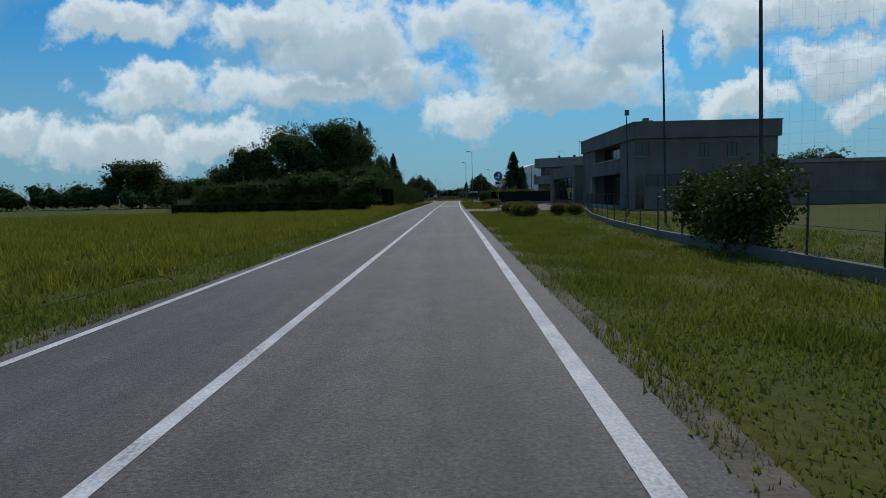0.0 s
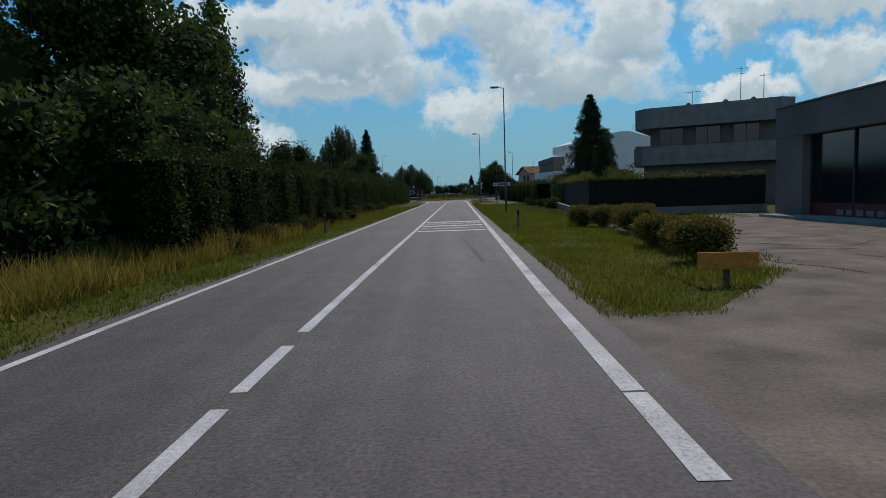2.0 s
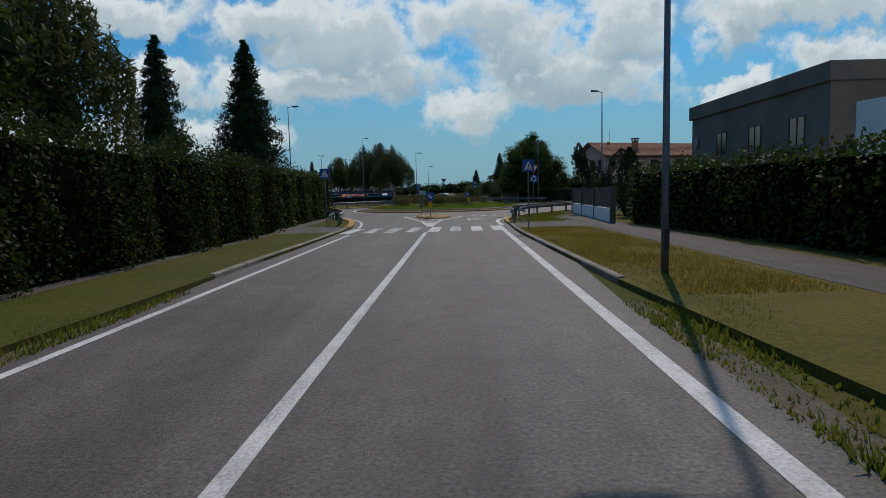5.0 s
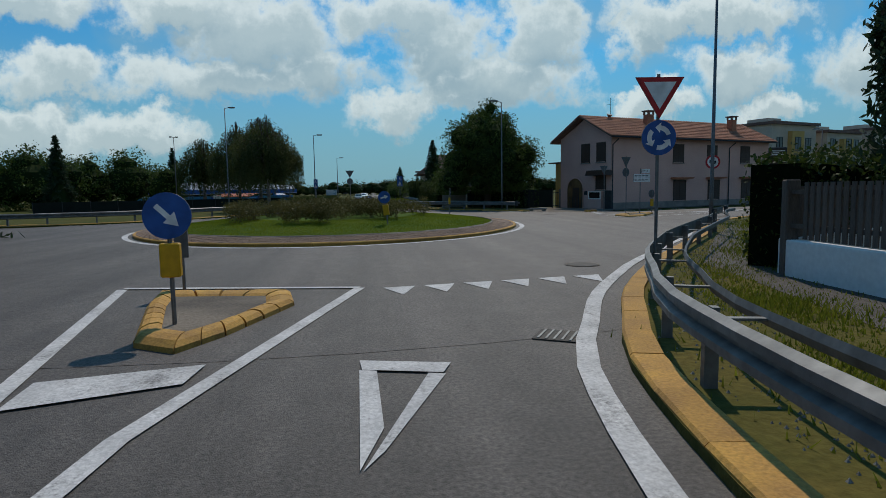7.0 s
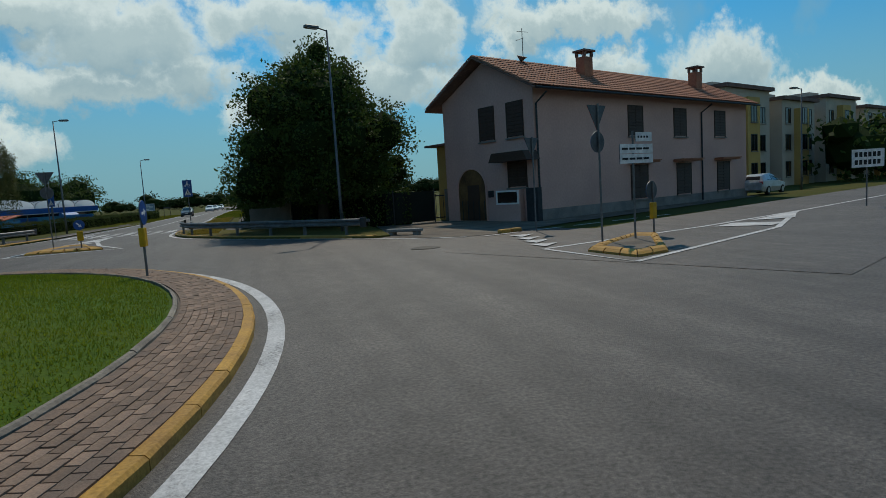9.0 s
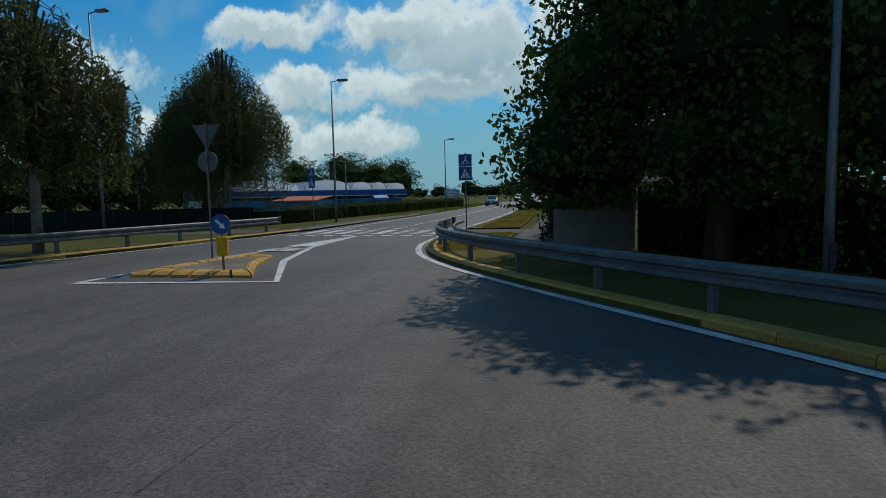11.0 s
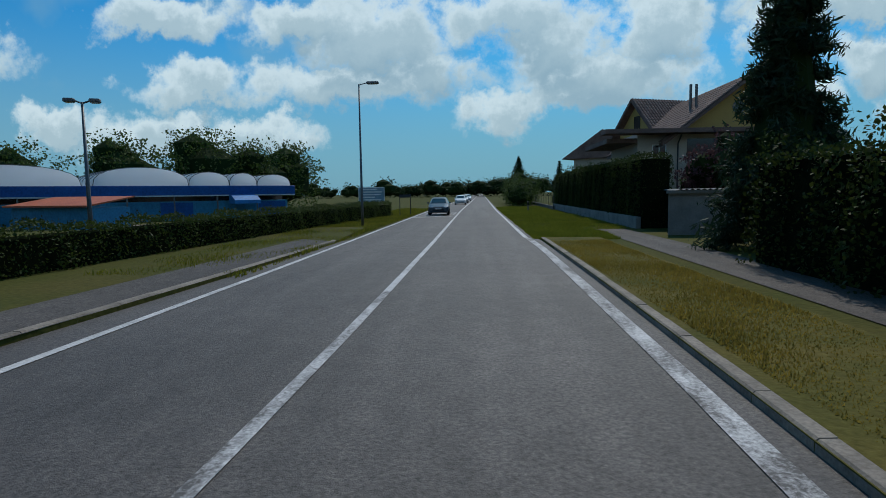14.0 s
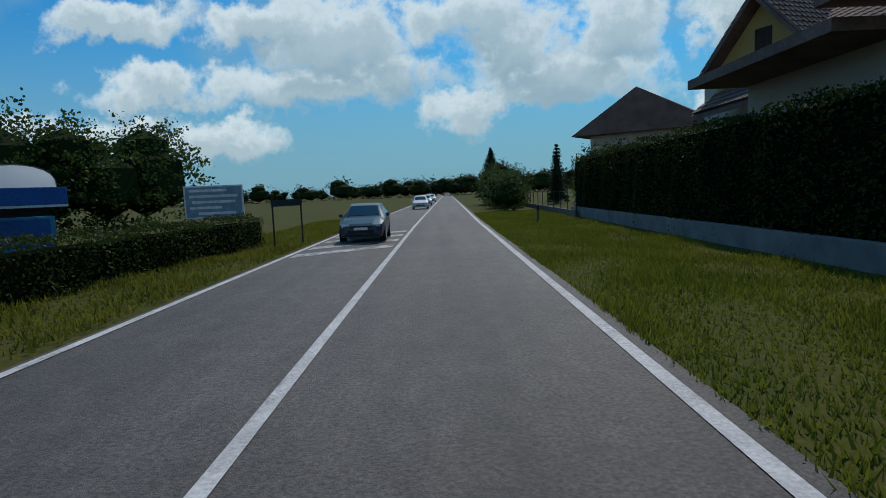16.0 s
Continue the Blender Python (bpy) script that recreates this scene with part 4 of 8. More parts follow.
conifer(16.0, 7.5, 15, "dark spruce behind the hedge", (-21.5, 208, 0), 7000, leaf=0.38)
conifer(11.6, 8.0, 16, "dark bushy spruce in a garden", (16.3, 134, 0), 12000, leaf=0.27)
conifer(8.4, 4.4, 17, "smaller dark spruce in a garden", (18.8, 137.5, 0), 4500, leaf=0.26)
broad_tree(10.6, 10.0, 18, "large dark walnut tree beside the crash barrier", (16.5, 250.3, 0), 62000, 0.165, skirt=0.14, dome=True)
weeping_tree(9.2, 7.0, 19, "rounded weeping birch behind the roundabout", (-5.4, 252, 0), 24000, leaf=0.13)
weeping_tree(11.5, 8.5, 20, "large weeping birch beside the north road", (-9.3, 270.6, 0), 46000, leaf=0.105, clear=0.08)
weeping_tree(11.0, 8.0, 21, "large weeping birch beside the north road", (-12.7, 274.4, 0), 32000, leaf=0.12, clear=0.08)
weeping_tree(9.8, 7.5, 22, "weeping birch beside the car park", (-18.6, 279.4, 0), 15000, leaf=0.17, clear=0.08)
conifer(10.3, 4.4, 23, "dark reddish spruce in front of the villa", (15.2, 287.8, 0), 11000, leaf=0.24)
hedge([(-7.0, 269.8), (-5.8, 273), (-5.4, 281), (-4.6, 290.8), (-3.6, 302), (-2.7, 311), (-2.0, 319.8)], 1.3, 1.15, 24, "low clipped hedge in front of the garden centre", leaf=0.085, density=190)
hedge([(14.7, 299.0), (14.9, 315), (15.3, 335)], 1.6, 3.6, 25, "tall clipped hedge behind a low pale wall", LEAF_LAUREL, leaf=0.10, density=130)
hedge([(13, 256.4), (13.2, 269.4), (13.5, 284.4)], 1.6, 2.7, 26, "dense dark garden hedge beside the footpath", LEAF_LAUREL, leaf=0.11, density=140, wobble=0.5)
for k, (x, y, h, w) in enumerate(((-9.0, 112.5, 5.6, 3.6), (-9.1, 118.0, 5.4, 2.8), (-8.9, 106.5, 5.2, 3.8))):
    broad_tree(h, w, 140 + k, "young broadleaf tree rising out of the hedge", (x, y, 0), 7000, 0.13, LEAF_LAUREL, skirt=0.3, group="young trees in the hedge")
conifer(6.2, 3.4, 27, "dark spruce in front of the grey villa", (13.9, 120.6, 0), 5000, leaf=0.24)

# ---- buildings ----
PINK = mat("pink_render", (0.62, 0.385, 0.33), (0.52, 0.325, 0.28), 0.4, 0.95, 0.08, 9, grain=0.3)
TILE = mat("terracotta_tiles", (0.47, 0.19, 0.105), (0.29, 0.12, 0.075), 1.0, 0.85, 0.3, 8)
SHUTTER = mat("brown_shutter", (0.07, 0.04, 0.028), (0.05, 0.03, 0.02), 5, 0.6, 0.1, 30, stretch=(1, 1, 8))
DARKGLASS = mat("dark_glass", (0.012, 0.014, 0.016), (0.008, 0.009, 0.01), 1, 0.12, 0, 5, spec=0.6)
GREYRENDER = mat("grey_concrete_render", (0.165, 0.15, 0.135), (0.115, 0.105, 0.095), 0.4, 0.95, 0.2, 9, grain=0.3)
WHITERENDER = mat("white_render", (0.82, 0.81, 0.79), (0.74, 0.73, 0.70), 0.4, 0.9, 0.1, 10, grain=0.3)
OCHRE = mat("ochre_render", (0.55, 0.36, 0.12), (0.45, 0.29, 0.10), 0.6, 0.95, 0.1, 10, grain=0.3)
CREAM = mat("cream_render", (0.50, 0.44, 0.36), (0.42, 0.37, 0.30), 0.5, 0.95, 0.1, 10, grain=0.3)
BROWNROOF = mat("brown_roof_tiles", (0.21, 0.135, 0.11), (0.13, 0.08, 0.068), 1.2, 0.85, 0.3, 10)
AWNING = mat("awning_blue", (0.03, 0.22, 0.50), (0.025, 0.17, 0.42), 0.8, 0.5, 0.05, 8)
BLUE = mat("blue_cladding", (0.008, 0.10, 0.34), (0.007, 0.075, 0.27), 0.8, 0.5, 0.05, 8)
LIGHTBLUE = mat("light_blue_panel", (0.035, 0.25, 0.42), (0.03, 0.19, 0.34), 0.8, 0.6, 0.05, 8)
FILM = mat("white_plastic_film", (0.60, 0.62, 0.62), (0.48, 0.50, 0.50), 0.6, 0.45, 0.05, 10)
FILM_ROOF = leafy("arched_roof_film", (0.80, 0.82, 0.82), (0.90, 0.91, 0.91), 0.4, 0.3, 0.75)
ORANGE = mat("orange_sheet_roof", (0.50, 0.13, 0.05), (0.42, 0.10, 0.04), 1, 0.6, 0.05, 9)
REDWOOD = mat("dark_red_panel", (0.16, 0.03, 0.025), (0.11, 0.022, 0.02), 1.5, 0.6, 0.05, 12)
YELLOWSIGN = mat("yellow_paper", (0.62, 0.50, 0.03), (0.55, 0.43, 0.03), 2, 0.8, 0, 9)
WOODFENCE = mat("grey_brown_fence_wood", (0.15, 0.11, 0.09), (0.09, 0.07, 0.06), 2, 0.85, 0.3, 18, stretch=(4, 4, 0.6), random=0.15)


def window(owner, x, y, z, w, h, axis, material=SHUTTER, deep=0.05, sill=True, out=-1):
    """A window or shutter set on a wall that faces out along y (axis 'x') or along x (axis 'y')."""
    def b(u0, u1, d0, d1, z0, z1):
        d0, d1 = sorted((out * d0, out * d1))
        return (x + u0, x + u1, y + d0, y + d1, z + z0, z + z1) if axis == "x" else (x + d0, x + d1, y + u0, y + u1, z + z0, z + z1)
    win = part("window", boxes(b(-w / 2, w / 2, 0.0, 0.02, 0, h)), DARKGLASS, owner)
    part("window_frame", boxes(b(-w / 2 - 0.06, -w / 2, -0.01, deep, -0.06, h + 0.06), b(w / 2, w / 2 + 0.06, -0.01, deep, -0.06, h + 0.06), b(-w / 2, w / 2, -0.01, deep, h, h + 0.06), b(-0.03, 0.03, -0.01, deep, 0, h)), SHUTTER if material is SHUTTER else material, win)
    if material is SHUTTER:
        for s in (-1, 1):
            u0, u1 = sorted((s * 0.04, s * (w / 2 - 0.02)))
            prof = [(0.024, 0.01)]
            for k in range(9):
                prof += [(0.056, k * h / 9 + 0.012), (0.032, (k + 0.95) * h / 9)]
            prof.append((0.024, h - 0.005))
            bm = bmesh.new()
            ends = []
            for uu in (u0, u1):
                ends.append([bm.verts.new((x + uu, y + out * d, z + q) if axis == "x" else (x + out * d, y + uu, z + q)) for d, q in prof])
            n = len(prof)
            bm.faces.new(ends[0])
            bm.faces.new(ends[1][::-1])
            for k in range(n):
                bm.faces.new((ends[0][k], ends[0][(k + 1) % n], ends[1][(k + 1) % n], ends[1][k]))
            part("shutter", bm, SHUTTER, win)
    if sill:
        part("sill", boxes(b(-w / 2 - 0.12, w / 2 + 0.12, -0.01, 0.12, -0.13, -0.06)), CONCRETE, win)


def roof_rows(owner, p0, along_v, up_v, length, rise, material, step=0.24, name="roof_tiles"):
    """Rows of round tiles running up a slope: half tubes side by side."""
    bm = bmesh.new()
    a, u = Vector(along_v).normalized(), Vector(up_v).normalized()
    n = a.cross(u).normalized()
    if n.z < 0:
        n = -n
    k, o = int(length / step), Vector(p0)
    segs = max(2, int(rise / 0.4))
    for i in range(k):
        c = o + a * ((i + 0.5) * step)
        for s in range(segs):
            rows = []
            for e, lift in ((s, 0.03), (s + 1, 0.0)):
                rows.append([bm.verts.new(c + u * (e * rise / segs) + a * (step * 0.5 * math.cos(t)) + n * (step * 0.36 * math.sin(t) + lift)) for t in (0, 0.8, 1.57, 2.34, math.pi)])
            for q in range(4):
                bm.faces.new((rows[0][q], rows[0][q + 1], rows[1][q + 1], rows[1][q]))
    return part(name, bm, material, owner)


# ochre render darkened, with the passage's shade put into the colour
PASSAGE_SHADE = mat("shaded_passage_ochre", (0.20, 0.115, 0.045), (0.09, 0.05, 0.025), 1.2, 0.95, 0.2, 14)


def pink_house():
    t = thing("house", "two-storey pink rendered farmhouse with terracotta roof and brown shutters", "house", at=pose(25.77, 241.22, 0, 0, 0, math.degrees(0.36)))
    L, W, H, R = 22.0, 6.9, 6.62, 8.40
    bm = bmesh.new()
    side_prism(bm, [(0, -0.3), (W, -0.3), (W, H), (W / 2, R - 0.15), (0, H)], 0, L)
    part("wall", bm, PINK, t)
    part("plinth", boxes((-0.025, L + 0.02, -0.025, 0.0, -0.2, 0.55)), CONCRETE, t, "grey cement plinth")
    s = math.hypot(W / 2 + 0.7, R - H)
    slope = (R - H) / (W / 2)
    e = 0.75
    for side in (0, 1):
        bm = bmesh.new()
        y0, y1 = (-e, W / 2) if side == 0 else (W + e, W / 2)
        z0 = H - slope * e
        side_prism(bm, [(y0, z0), (y1, R), (y1, R + 0.12), (y0, z0 + 0.12)], -0.7, L + 0.5)
        roof = part("roof", bm, BROWNROOF, t, "roof deck with dark eaves")
        roof_rows(roof, (-0.72, y0, z0 + 0.12), (1, 0, 0), (0, y1 - y0, R - z0), L + 1.24, math.hypot(y1 - y0, R - z0), TILE)
    part("gutter", tubes(([(-0.6, -e - 0.05, H - slope * e + 0.06), (L + 0.4, -e - 0.05, H - slope * e + 0.06)], 0.06)), DARKMETAL, t)
    for x in (0.12, 15.7):
        part("downpipe", tubes(([(x, -e - 0.02, H - 0.5), (x, -0.08, H - 0.95), (x, -0.08, 0.1)], 0.05)), DARKMETAL, t)
    for x in (8.45, 13.2, 18.2):
        window(t, x, 0, 4.2, 1.35, 1.62, "x")
    for x in (8.7, 13.55, 18.6):
        window(t, x, 0, 0.62, 1.6, 1.85, "x")
        part("canopy", boxes((x - 1.2, x + 1.2, -0.62, 0.0, 2.62, 2.72), (x - 1.25, x + 1.25, -0.7, -0.05, 2.72, 2.78)), TILE, t)
    for y in (3.3, 1.25):
        window(t, 0, y, 4.25, 1.05, 1.65, "y")
    window(t, 0, 1.25, 1.75, 1.2, 1.25, "y")
    part("canopy", side_prism(bmesh.new(), [(-0.3, 3.0), (2.35, 3.0), (2.1, 3.45), (-0.05, 3.45)], -0.95, 0.0), SHUTTER, t, "small dark tiled canopy over the entrance")
    part("meter_box", boxes((-0.35, 0, 0.85, 2.55, 0.0, 1.6), bevel=0.02), PINK, t)
    part("meter_door", boxes((-0.37, -0.35, 1.0, 2.4, 0.95, 1.5)), DARKGLASS, t)
    part("meter_frame", boxes((-0.385, -0.35, 0.9, 1.0, 0.87, 1.58), (-0.385, -0.35, 2.4, 2.5, 0.87, 1.58), (-0.385, -0.35, 1.0, 2.4, 1.5, 1.58), (-0.385, -0.35, 1.0, 2.4, 0.87, 0.95)), WHITERENDER, t, "white frame of the meter cupboard")
    part("gate_box", boxes((-0.3, 0.0, -0.3, 0.45, 0.0, 1.65)), DARKMETAL, t)
    def arch_pts(r, z0):
        return [(4.75 - r, z0), (4.75 + r, z0), (4.75 + r, 1.75)] + [(4.75 + r * math.cos(a), 1.75 + r * 0.95 * math.sin(a)) for a in np.linspace(0.2, math.pi - 0.2, 11)] + [(4.75 - r, 1.75)]
    # flat plate on the wall; the dark of the open passage is painted
    door = part("arched_doorway", side_prism(bmesh.new(), arch_pts(1.12, 0.02), -0.012, 0.0), PASSAGE_SHADE, t, "flat arched plate coloured as a shaded ochre passage")
    part("passage_door", boxes((-0.03, -0.014, 4.15, 5.1, 0.02, 1.95)), SHUTTER, door, "brown wooden door in the passage")
    arc = [(-0.03, 4.75 + 1.16 * math.cos(a), 1.75 + 1.1 * math.sin(a)) for a in np.linspace(0, math.pi, 15)]
    part("arch_rim", tubes(([(-0.03, 5.91, 0.0)] + arc + [(-0.03, 3.59, 0.0)], 0.05), seg=6), PINK, door)
    for k in range(5):
        part("passage_bar", boxes((-0.06, -0.03, 3.75 + k * 0.45, 3.78 + k * 0.45, 0.05, 1.1)), DARKMETAL, door)
    part("letter_box", boxes((-0.08, 0, 3.05, 3.4, 1.25, 1.6)), DARKMETAL, t)
    part("annexe", boxes((0.9, 6.0, W, W + 1.9, -0.2, 4.4)), OCHRE, t, "yellow annexe behind")
    part("annexe_roof", boxes((0.5, 6.5, W + 0.002, W + 2.6, 4.4, 4.52)), BROWNROOF, t)
    for x, y, h in ((6.5, 1.9, 1.15), (18.3, 1.7, 1.2)):
        z = H + slope * y
        c = part("chimney", boxes((x - 0.38, x + 0.38, y - 0.3, y + 0.3, z - 0.4, z + h), bevel=0.01), TILE, t, "brick chimney stack")
        part("chimney_cap", boxes((x - 0.5, x + 0.5, y - 0.42, y + 0.42, z + h + 0.28, z + h + 0.38), *[(x + i - 0.07, x + i + 0.07, y + j - 0.07, y + j + 0.07, z + h, z + h + 0.28) for i in (-0.32, 0.32) for j in (-0.26, 0.26)]), BROWNROOF, c)
    part("aerial", tubes(([(3.0, 3.3, R - 0.2), (3.0, 3.3, R + 1.9)], 0.02)), DARKMETAL, t)
    part("aerial", tubes(([(2.6, 3.3, R + 1.7), (3.5, 3.3, R + 1.75)], 0.012)), DARKMETAL, t)
    part("aerial", tubes(([(2.8, 3.0, R + 1.3), (2.8, 3.6, R + 1.3)], 0.012)), DARKMETAL, t)
    part("dish", tubes(([(2.7, 3.2, R + 0.1), (2.7, 3.1, R + 0.35)], [0.05, 0.3]), seg=14), GALV, t)


pink_house()


def grey_block():
    t = thing("office_building", "two-storey grey concrete commercial building with flat roof", "building", at=pose(20.2, 62.8, 0))
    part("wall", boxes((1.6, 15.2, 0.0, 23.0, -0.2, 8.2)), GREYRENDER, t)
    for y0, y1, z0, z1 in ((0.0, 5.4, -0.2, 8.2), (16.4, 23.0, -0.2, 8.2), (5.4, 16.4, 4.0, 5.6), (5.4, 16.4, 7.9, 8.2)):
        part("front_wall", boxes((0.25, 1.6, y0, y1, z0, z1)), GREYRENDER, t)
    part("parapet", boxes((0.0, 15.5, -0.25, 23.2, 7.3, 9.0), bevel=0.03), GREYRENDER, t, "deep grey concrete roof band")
    part("roof_edge", boxes((-0.06, 15.56, -0.31, 23.26, 9.0, 9.07)), CONCRETE, t)
    for x in (7.5, 10.4):
        window(t, x, 0, 5.3, 0.9, 1.35, "x", DARKMETAL)
    window(t, 0.95, 0, 5.55, 1.3, 1.3, "x", DARKMETAL)
    part("door", boxes((0.3, 1.2, -0.03, 0.0, 0.0, 3.4)), DARKGLASS, t)
    for k in range(5):
        window(t, 2.65 + k * 2.6, 0, 2.35, 2.3, 1.15, "x", DARKMETAL)
    for k in range(4):
        y0 = 5.5 + k * 2.72
        part("pane", boxes((1.5, 1.53, y0, y0 + 2.6, 5.7, 7.8)), DARKGLASS, t)
        part("pane", boxes((1.5, 1.53, y0, y0 + 2.6, 0.15, 3.9)), DARKGLASS, t)
        part("mullion", boxes((1.46, 1.56, y0 + 2.62, y0 + 2.7, -0.05, 4.0)), DARKMETAL, t)
    part("balcony_edge", boxes((0.1, 0.25, 5.2, 16.6, 5.5, 5.66)), CONCRETE, t)
    part("canopy", boxes((-0.35, 0.25, 5.0, 17.0, 3.85, 4.05)), GREYRENDER, t)
    part("pillar", boxes((-0.2, 0.25, 16.2, 17.0, -0.1, 3.85)), CONCRETE, t, "pale concrete pillar")
    part("notice", boxes((0.9, 0.95, 5.5, 6.6, 1.2, 3.3)), CONCRETE, t, "pale notice panel in the entrance")
    part("steps", boxes((-0.9, 0.25, 5.4, 19.0, -0.05, 0.15), (-0.5, 0.25, 5.4, 19.0, 0.15, 0.3)), CONCRETE, t)
    part("chimney", boxes((3.6, 4.5, 7.5, 8.4, 8.9, 9.8), (3.45, 4.65, 7.35, 8.55, 9.95, 10.05), (3.7, 4.4, 7.6, 8.3, 9.75, 10.0), (3.75, 4.3, 7.65, 8.25, 10.05, 10.35)), GREYRENDER, t)
    part("floodlight", boxes((0.5, 0.95, 4.3, 4.5, 10.3, 10.9)), GREYRENDER, t)
    part("floodlight_pole", tubes(([(0.7, 4.4, 8.9), (0.7, 4.4, 10.4)], 0.04)), DARKMETAL, t)
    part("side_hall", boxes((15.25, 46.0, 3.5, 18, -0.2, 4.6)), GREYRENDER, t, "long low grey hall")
    part("hall_edge", boxes((15.3, 46.2, 3.3, 18.2, 4.6, 5.0)), CONCRETE, t)


grey_block()


def shop_wing():
    t = thing("shop", "low concrete shop with dark glass front and yellow sale posters", "shop", at=pose(19.5, 84.0, 0))
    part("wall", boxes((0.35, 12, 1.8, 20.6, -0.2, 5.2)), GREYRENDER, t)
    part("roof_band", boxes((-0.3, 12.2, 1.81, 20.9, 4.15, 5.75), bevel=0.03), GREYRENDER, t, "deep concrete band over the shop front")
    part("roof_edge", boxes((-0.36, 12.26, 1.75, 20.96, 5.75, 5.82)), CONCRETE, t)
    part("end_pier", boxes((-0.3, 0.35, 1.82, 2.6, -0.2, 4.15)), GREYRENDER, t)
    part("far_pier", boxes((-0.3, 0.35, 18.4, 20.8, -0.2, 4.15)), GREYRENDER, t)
    for k in range(5):
        y0 = 2.7 + k * 3.14
        part("pane", boxes((0.2, 0.23, y0, y0 + 3.06, 0.75, 4.1)), DARKGLASS, t)
        part("mullion", boxes((0.12, 0.26, y0 + 3.06, y0 + 3.14, -0.05, 4.15)), DARKMETAL, t)
    part("base_panel", boxes((0.14, 0.22, 2.6, 18.4, -0.1, 0.75)), REDWOOD, t, "dark red panel under the glass")
    blind = bmesh.new()
    for k in range(24):
        box(blind, 0.17, 0.19, 2.8 + k * 0.15, 2.87 + k * 0.15, 0.8, 4.0)
    part("blind", blind, CONCRETE, t, "pale vertical blind strips")
    part("step", boxes((-1.4, 0.1, 2.0, 20.4, -0.05, 0.14), bevel=0.02), CONCRETE, t)
    poster = part("poster", boxes((0.15, 0.17, 4.1, 6.7, 1.95, 2.6)), YELLOWSIGN, t, "yellow sale poster lettered in black")
    words = bpy.data.curves.new("lettering", "FONT")
    words.body, words.size, words.align_x, words.align_y, words.extrude = "TOTALE", 0.52, "CENTER", "CENTER", 0.004
    tx = new("lettering", words)
    tx.data.materials.append(DARKMETAL)
    tx.matrix_world = pose(0.142, 5.4, 2.27, 90, 0, -90)
    tx.parent = poster
    p2 = part("poster", boxes((0.15, 0.17, 6.9, 9.1, 1.95, 2.6)), YELLOWSIGN, t, "yellow sale poster lettered in black")
    part("lettering_bar", boxes(*[(0.142, 0.15, 7.05 + k * 0.29, 7.25 + k * 0.29, 2.05, 2.5) for k in range(7)]), DARKMETAL, p2)
    for y0 in (4.7, 7.2):
        p3 = part("poster", boxes((0.15, 0.17, y0, y0 + 1.15, 0.98, 1.92)), YELLOWSIGN, t)
        part("lettering_bar", boxes(*[(0.142, 0.15, y0 + 0.15 + k * 0.32, y0 + 0.38 + k * 0.32, 1.1, 1.75) for k in range(3)]), DARKMETAL, p3)
    part("name_bar", boxes(*[(0.128, 0.14, 10.6 + k * 0.66, 11.05 + k * 0.66, 0.2, 0.45) for k in range(9)]), CONCRETE, t)


shop_wing()


def grey_villa():
    t = thing("villa", "grey concrete villa with rounded storey bands and flat roof", "house", at=pose(20, 134, 0, 0, 0, math.degrees(-0.5)))
    def band(x0, x1, y0, y1, z0, z1, cut):
        return prism(bmesh.new(), [(x0 + cut, y0), (x1 - cut, y0), (x1, y0 + cut), (x1, y1), (x0, y1), (x0, y0 + cut)], z0, z1)
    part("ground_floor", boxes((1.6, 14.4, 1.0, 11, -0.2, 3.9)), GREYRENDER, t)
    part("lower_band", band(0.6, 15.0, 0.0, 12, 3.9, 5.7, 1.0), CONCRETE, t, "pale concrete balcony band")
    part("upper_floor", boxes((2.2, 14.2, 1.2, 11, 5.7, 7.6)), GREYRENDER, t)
    part("upper_band", band(0.7, 15.0, 0.0, 12, 7.6, 9.6, 1.2), CONCRETE, t, "deep concrete roof band")
    for x in (4.2, 7.6, 11.0):
        window(t, x, 1.2, 5.9, 2.2, 1.6, "x", DARKMETAL)
        window(t, x, 1.0, 0.8, 2.0, 2.2, "x", DARKMETAL)
    for x in (5.5, 9.0, 11.5):
        part("roof_vent", tubes(([(x, 4, 9.5), (x, 4, 10.1), (x, 4, 10.3)], [0.3, 0.3, 0.1]), seg=10), DARKMETAL, t)
    part("aerial", tubes(([(10.4, 3, 9.5), (10.4, 3, 13.2)], 0.03)), DARKMETAL, t)
    part("aerial", tubes(([(9.9, 3, 13.0), (11.0, 3, 13.0)], 0.02)), DARKMETAL, t)
    part("aerial", tubes(([(10.0, 3, 12.5), (10.9, 3, 12.5)], 0.02)), DARKMETAL, t)
    part("aerial", tubes(([(12.4, 3, 9.5), (12.4, 3, 12.3)], 0.03)), DARKMETAL, t)
    part("aerial", tubes(([(12.0, 3, 12.1), (12.9, 3, 12.1)], 0.02)), DARKMETAL, t)
    part("aerial", tubes(([(6.0, 3, 9.5), (6.0, 3, 11.3)], 0.02)), DARKMETAL, t)
    part("aerial", tubes(([(5.0, 3, 11.2), (6.8, 3, 11.2)], 0.02)), DARKMETAL, t)


grey_villa()


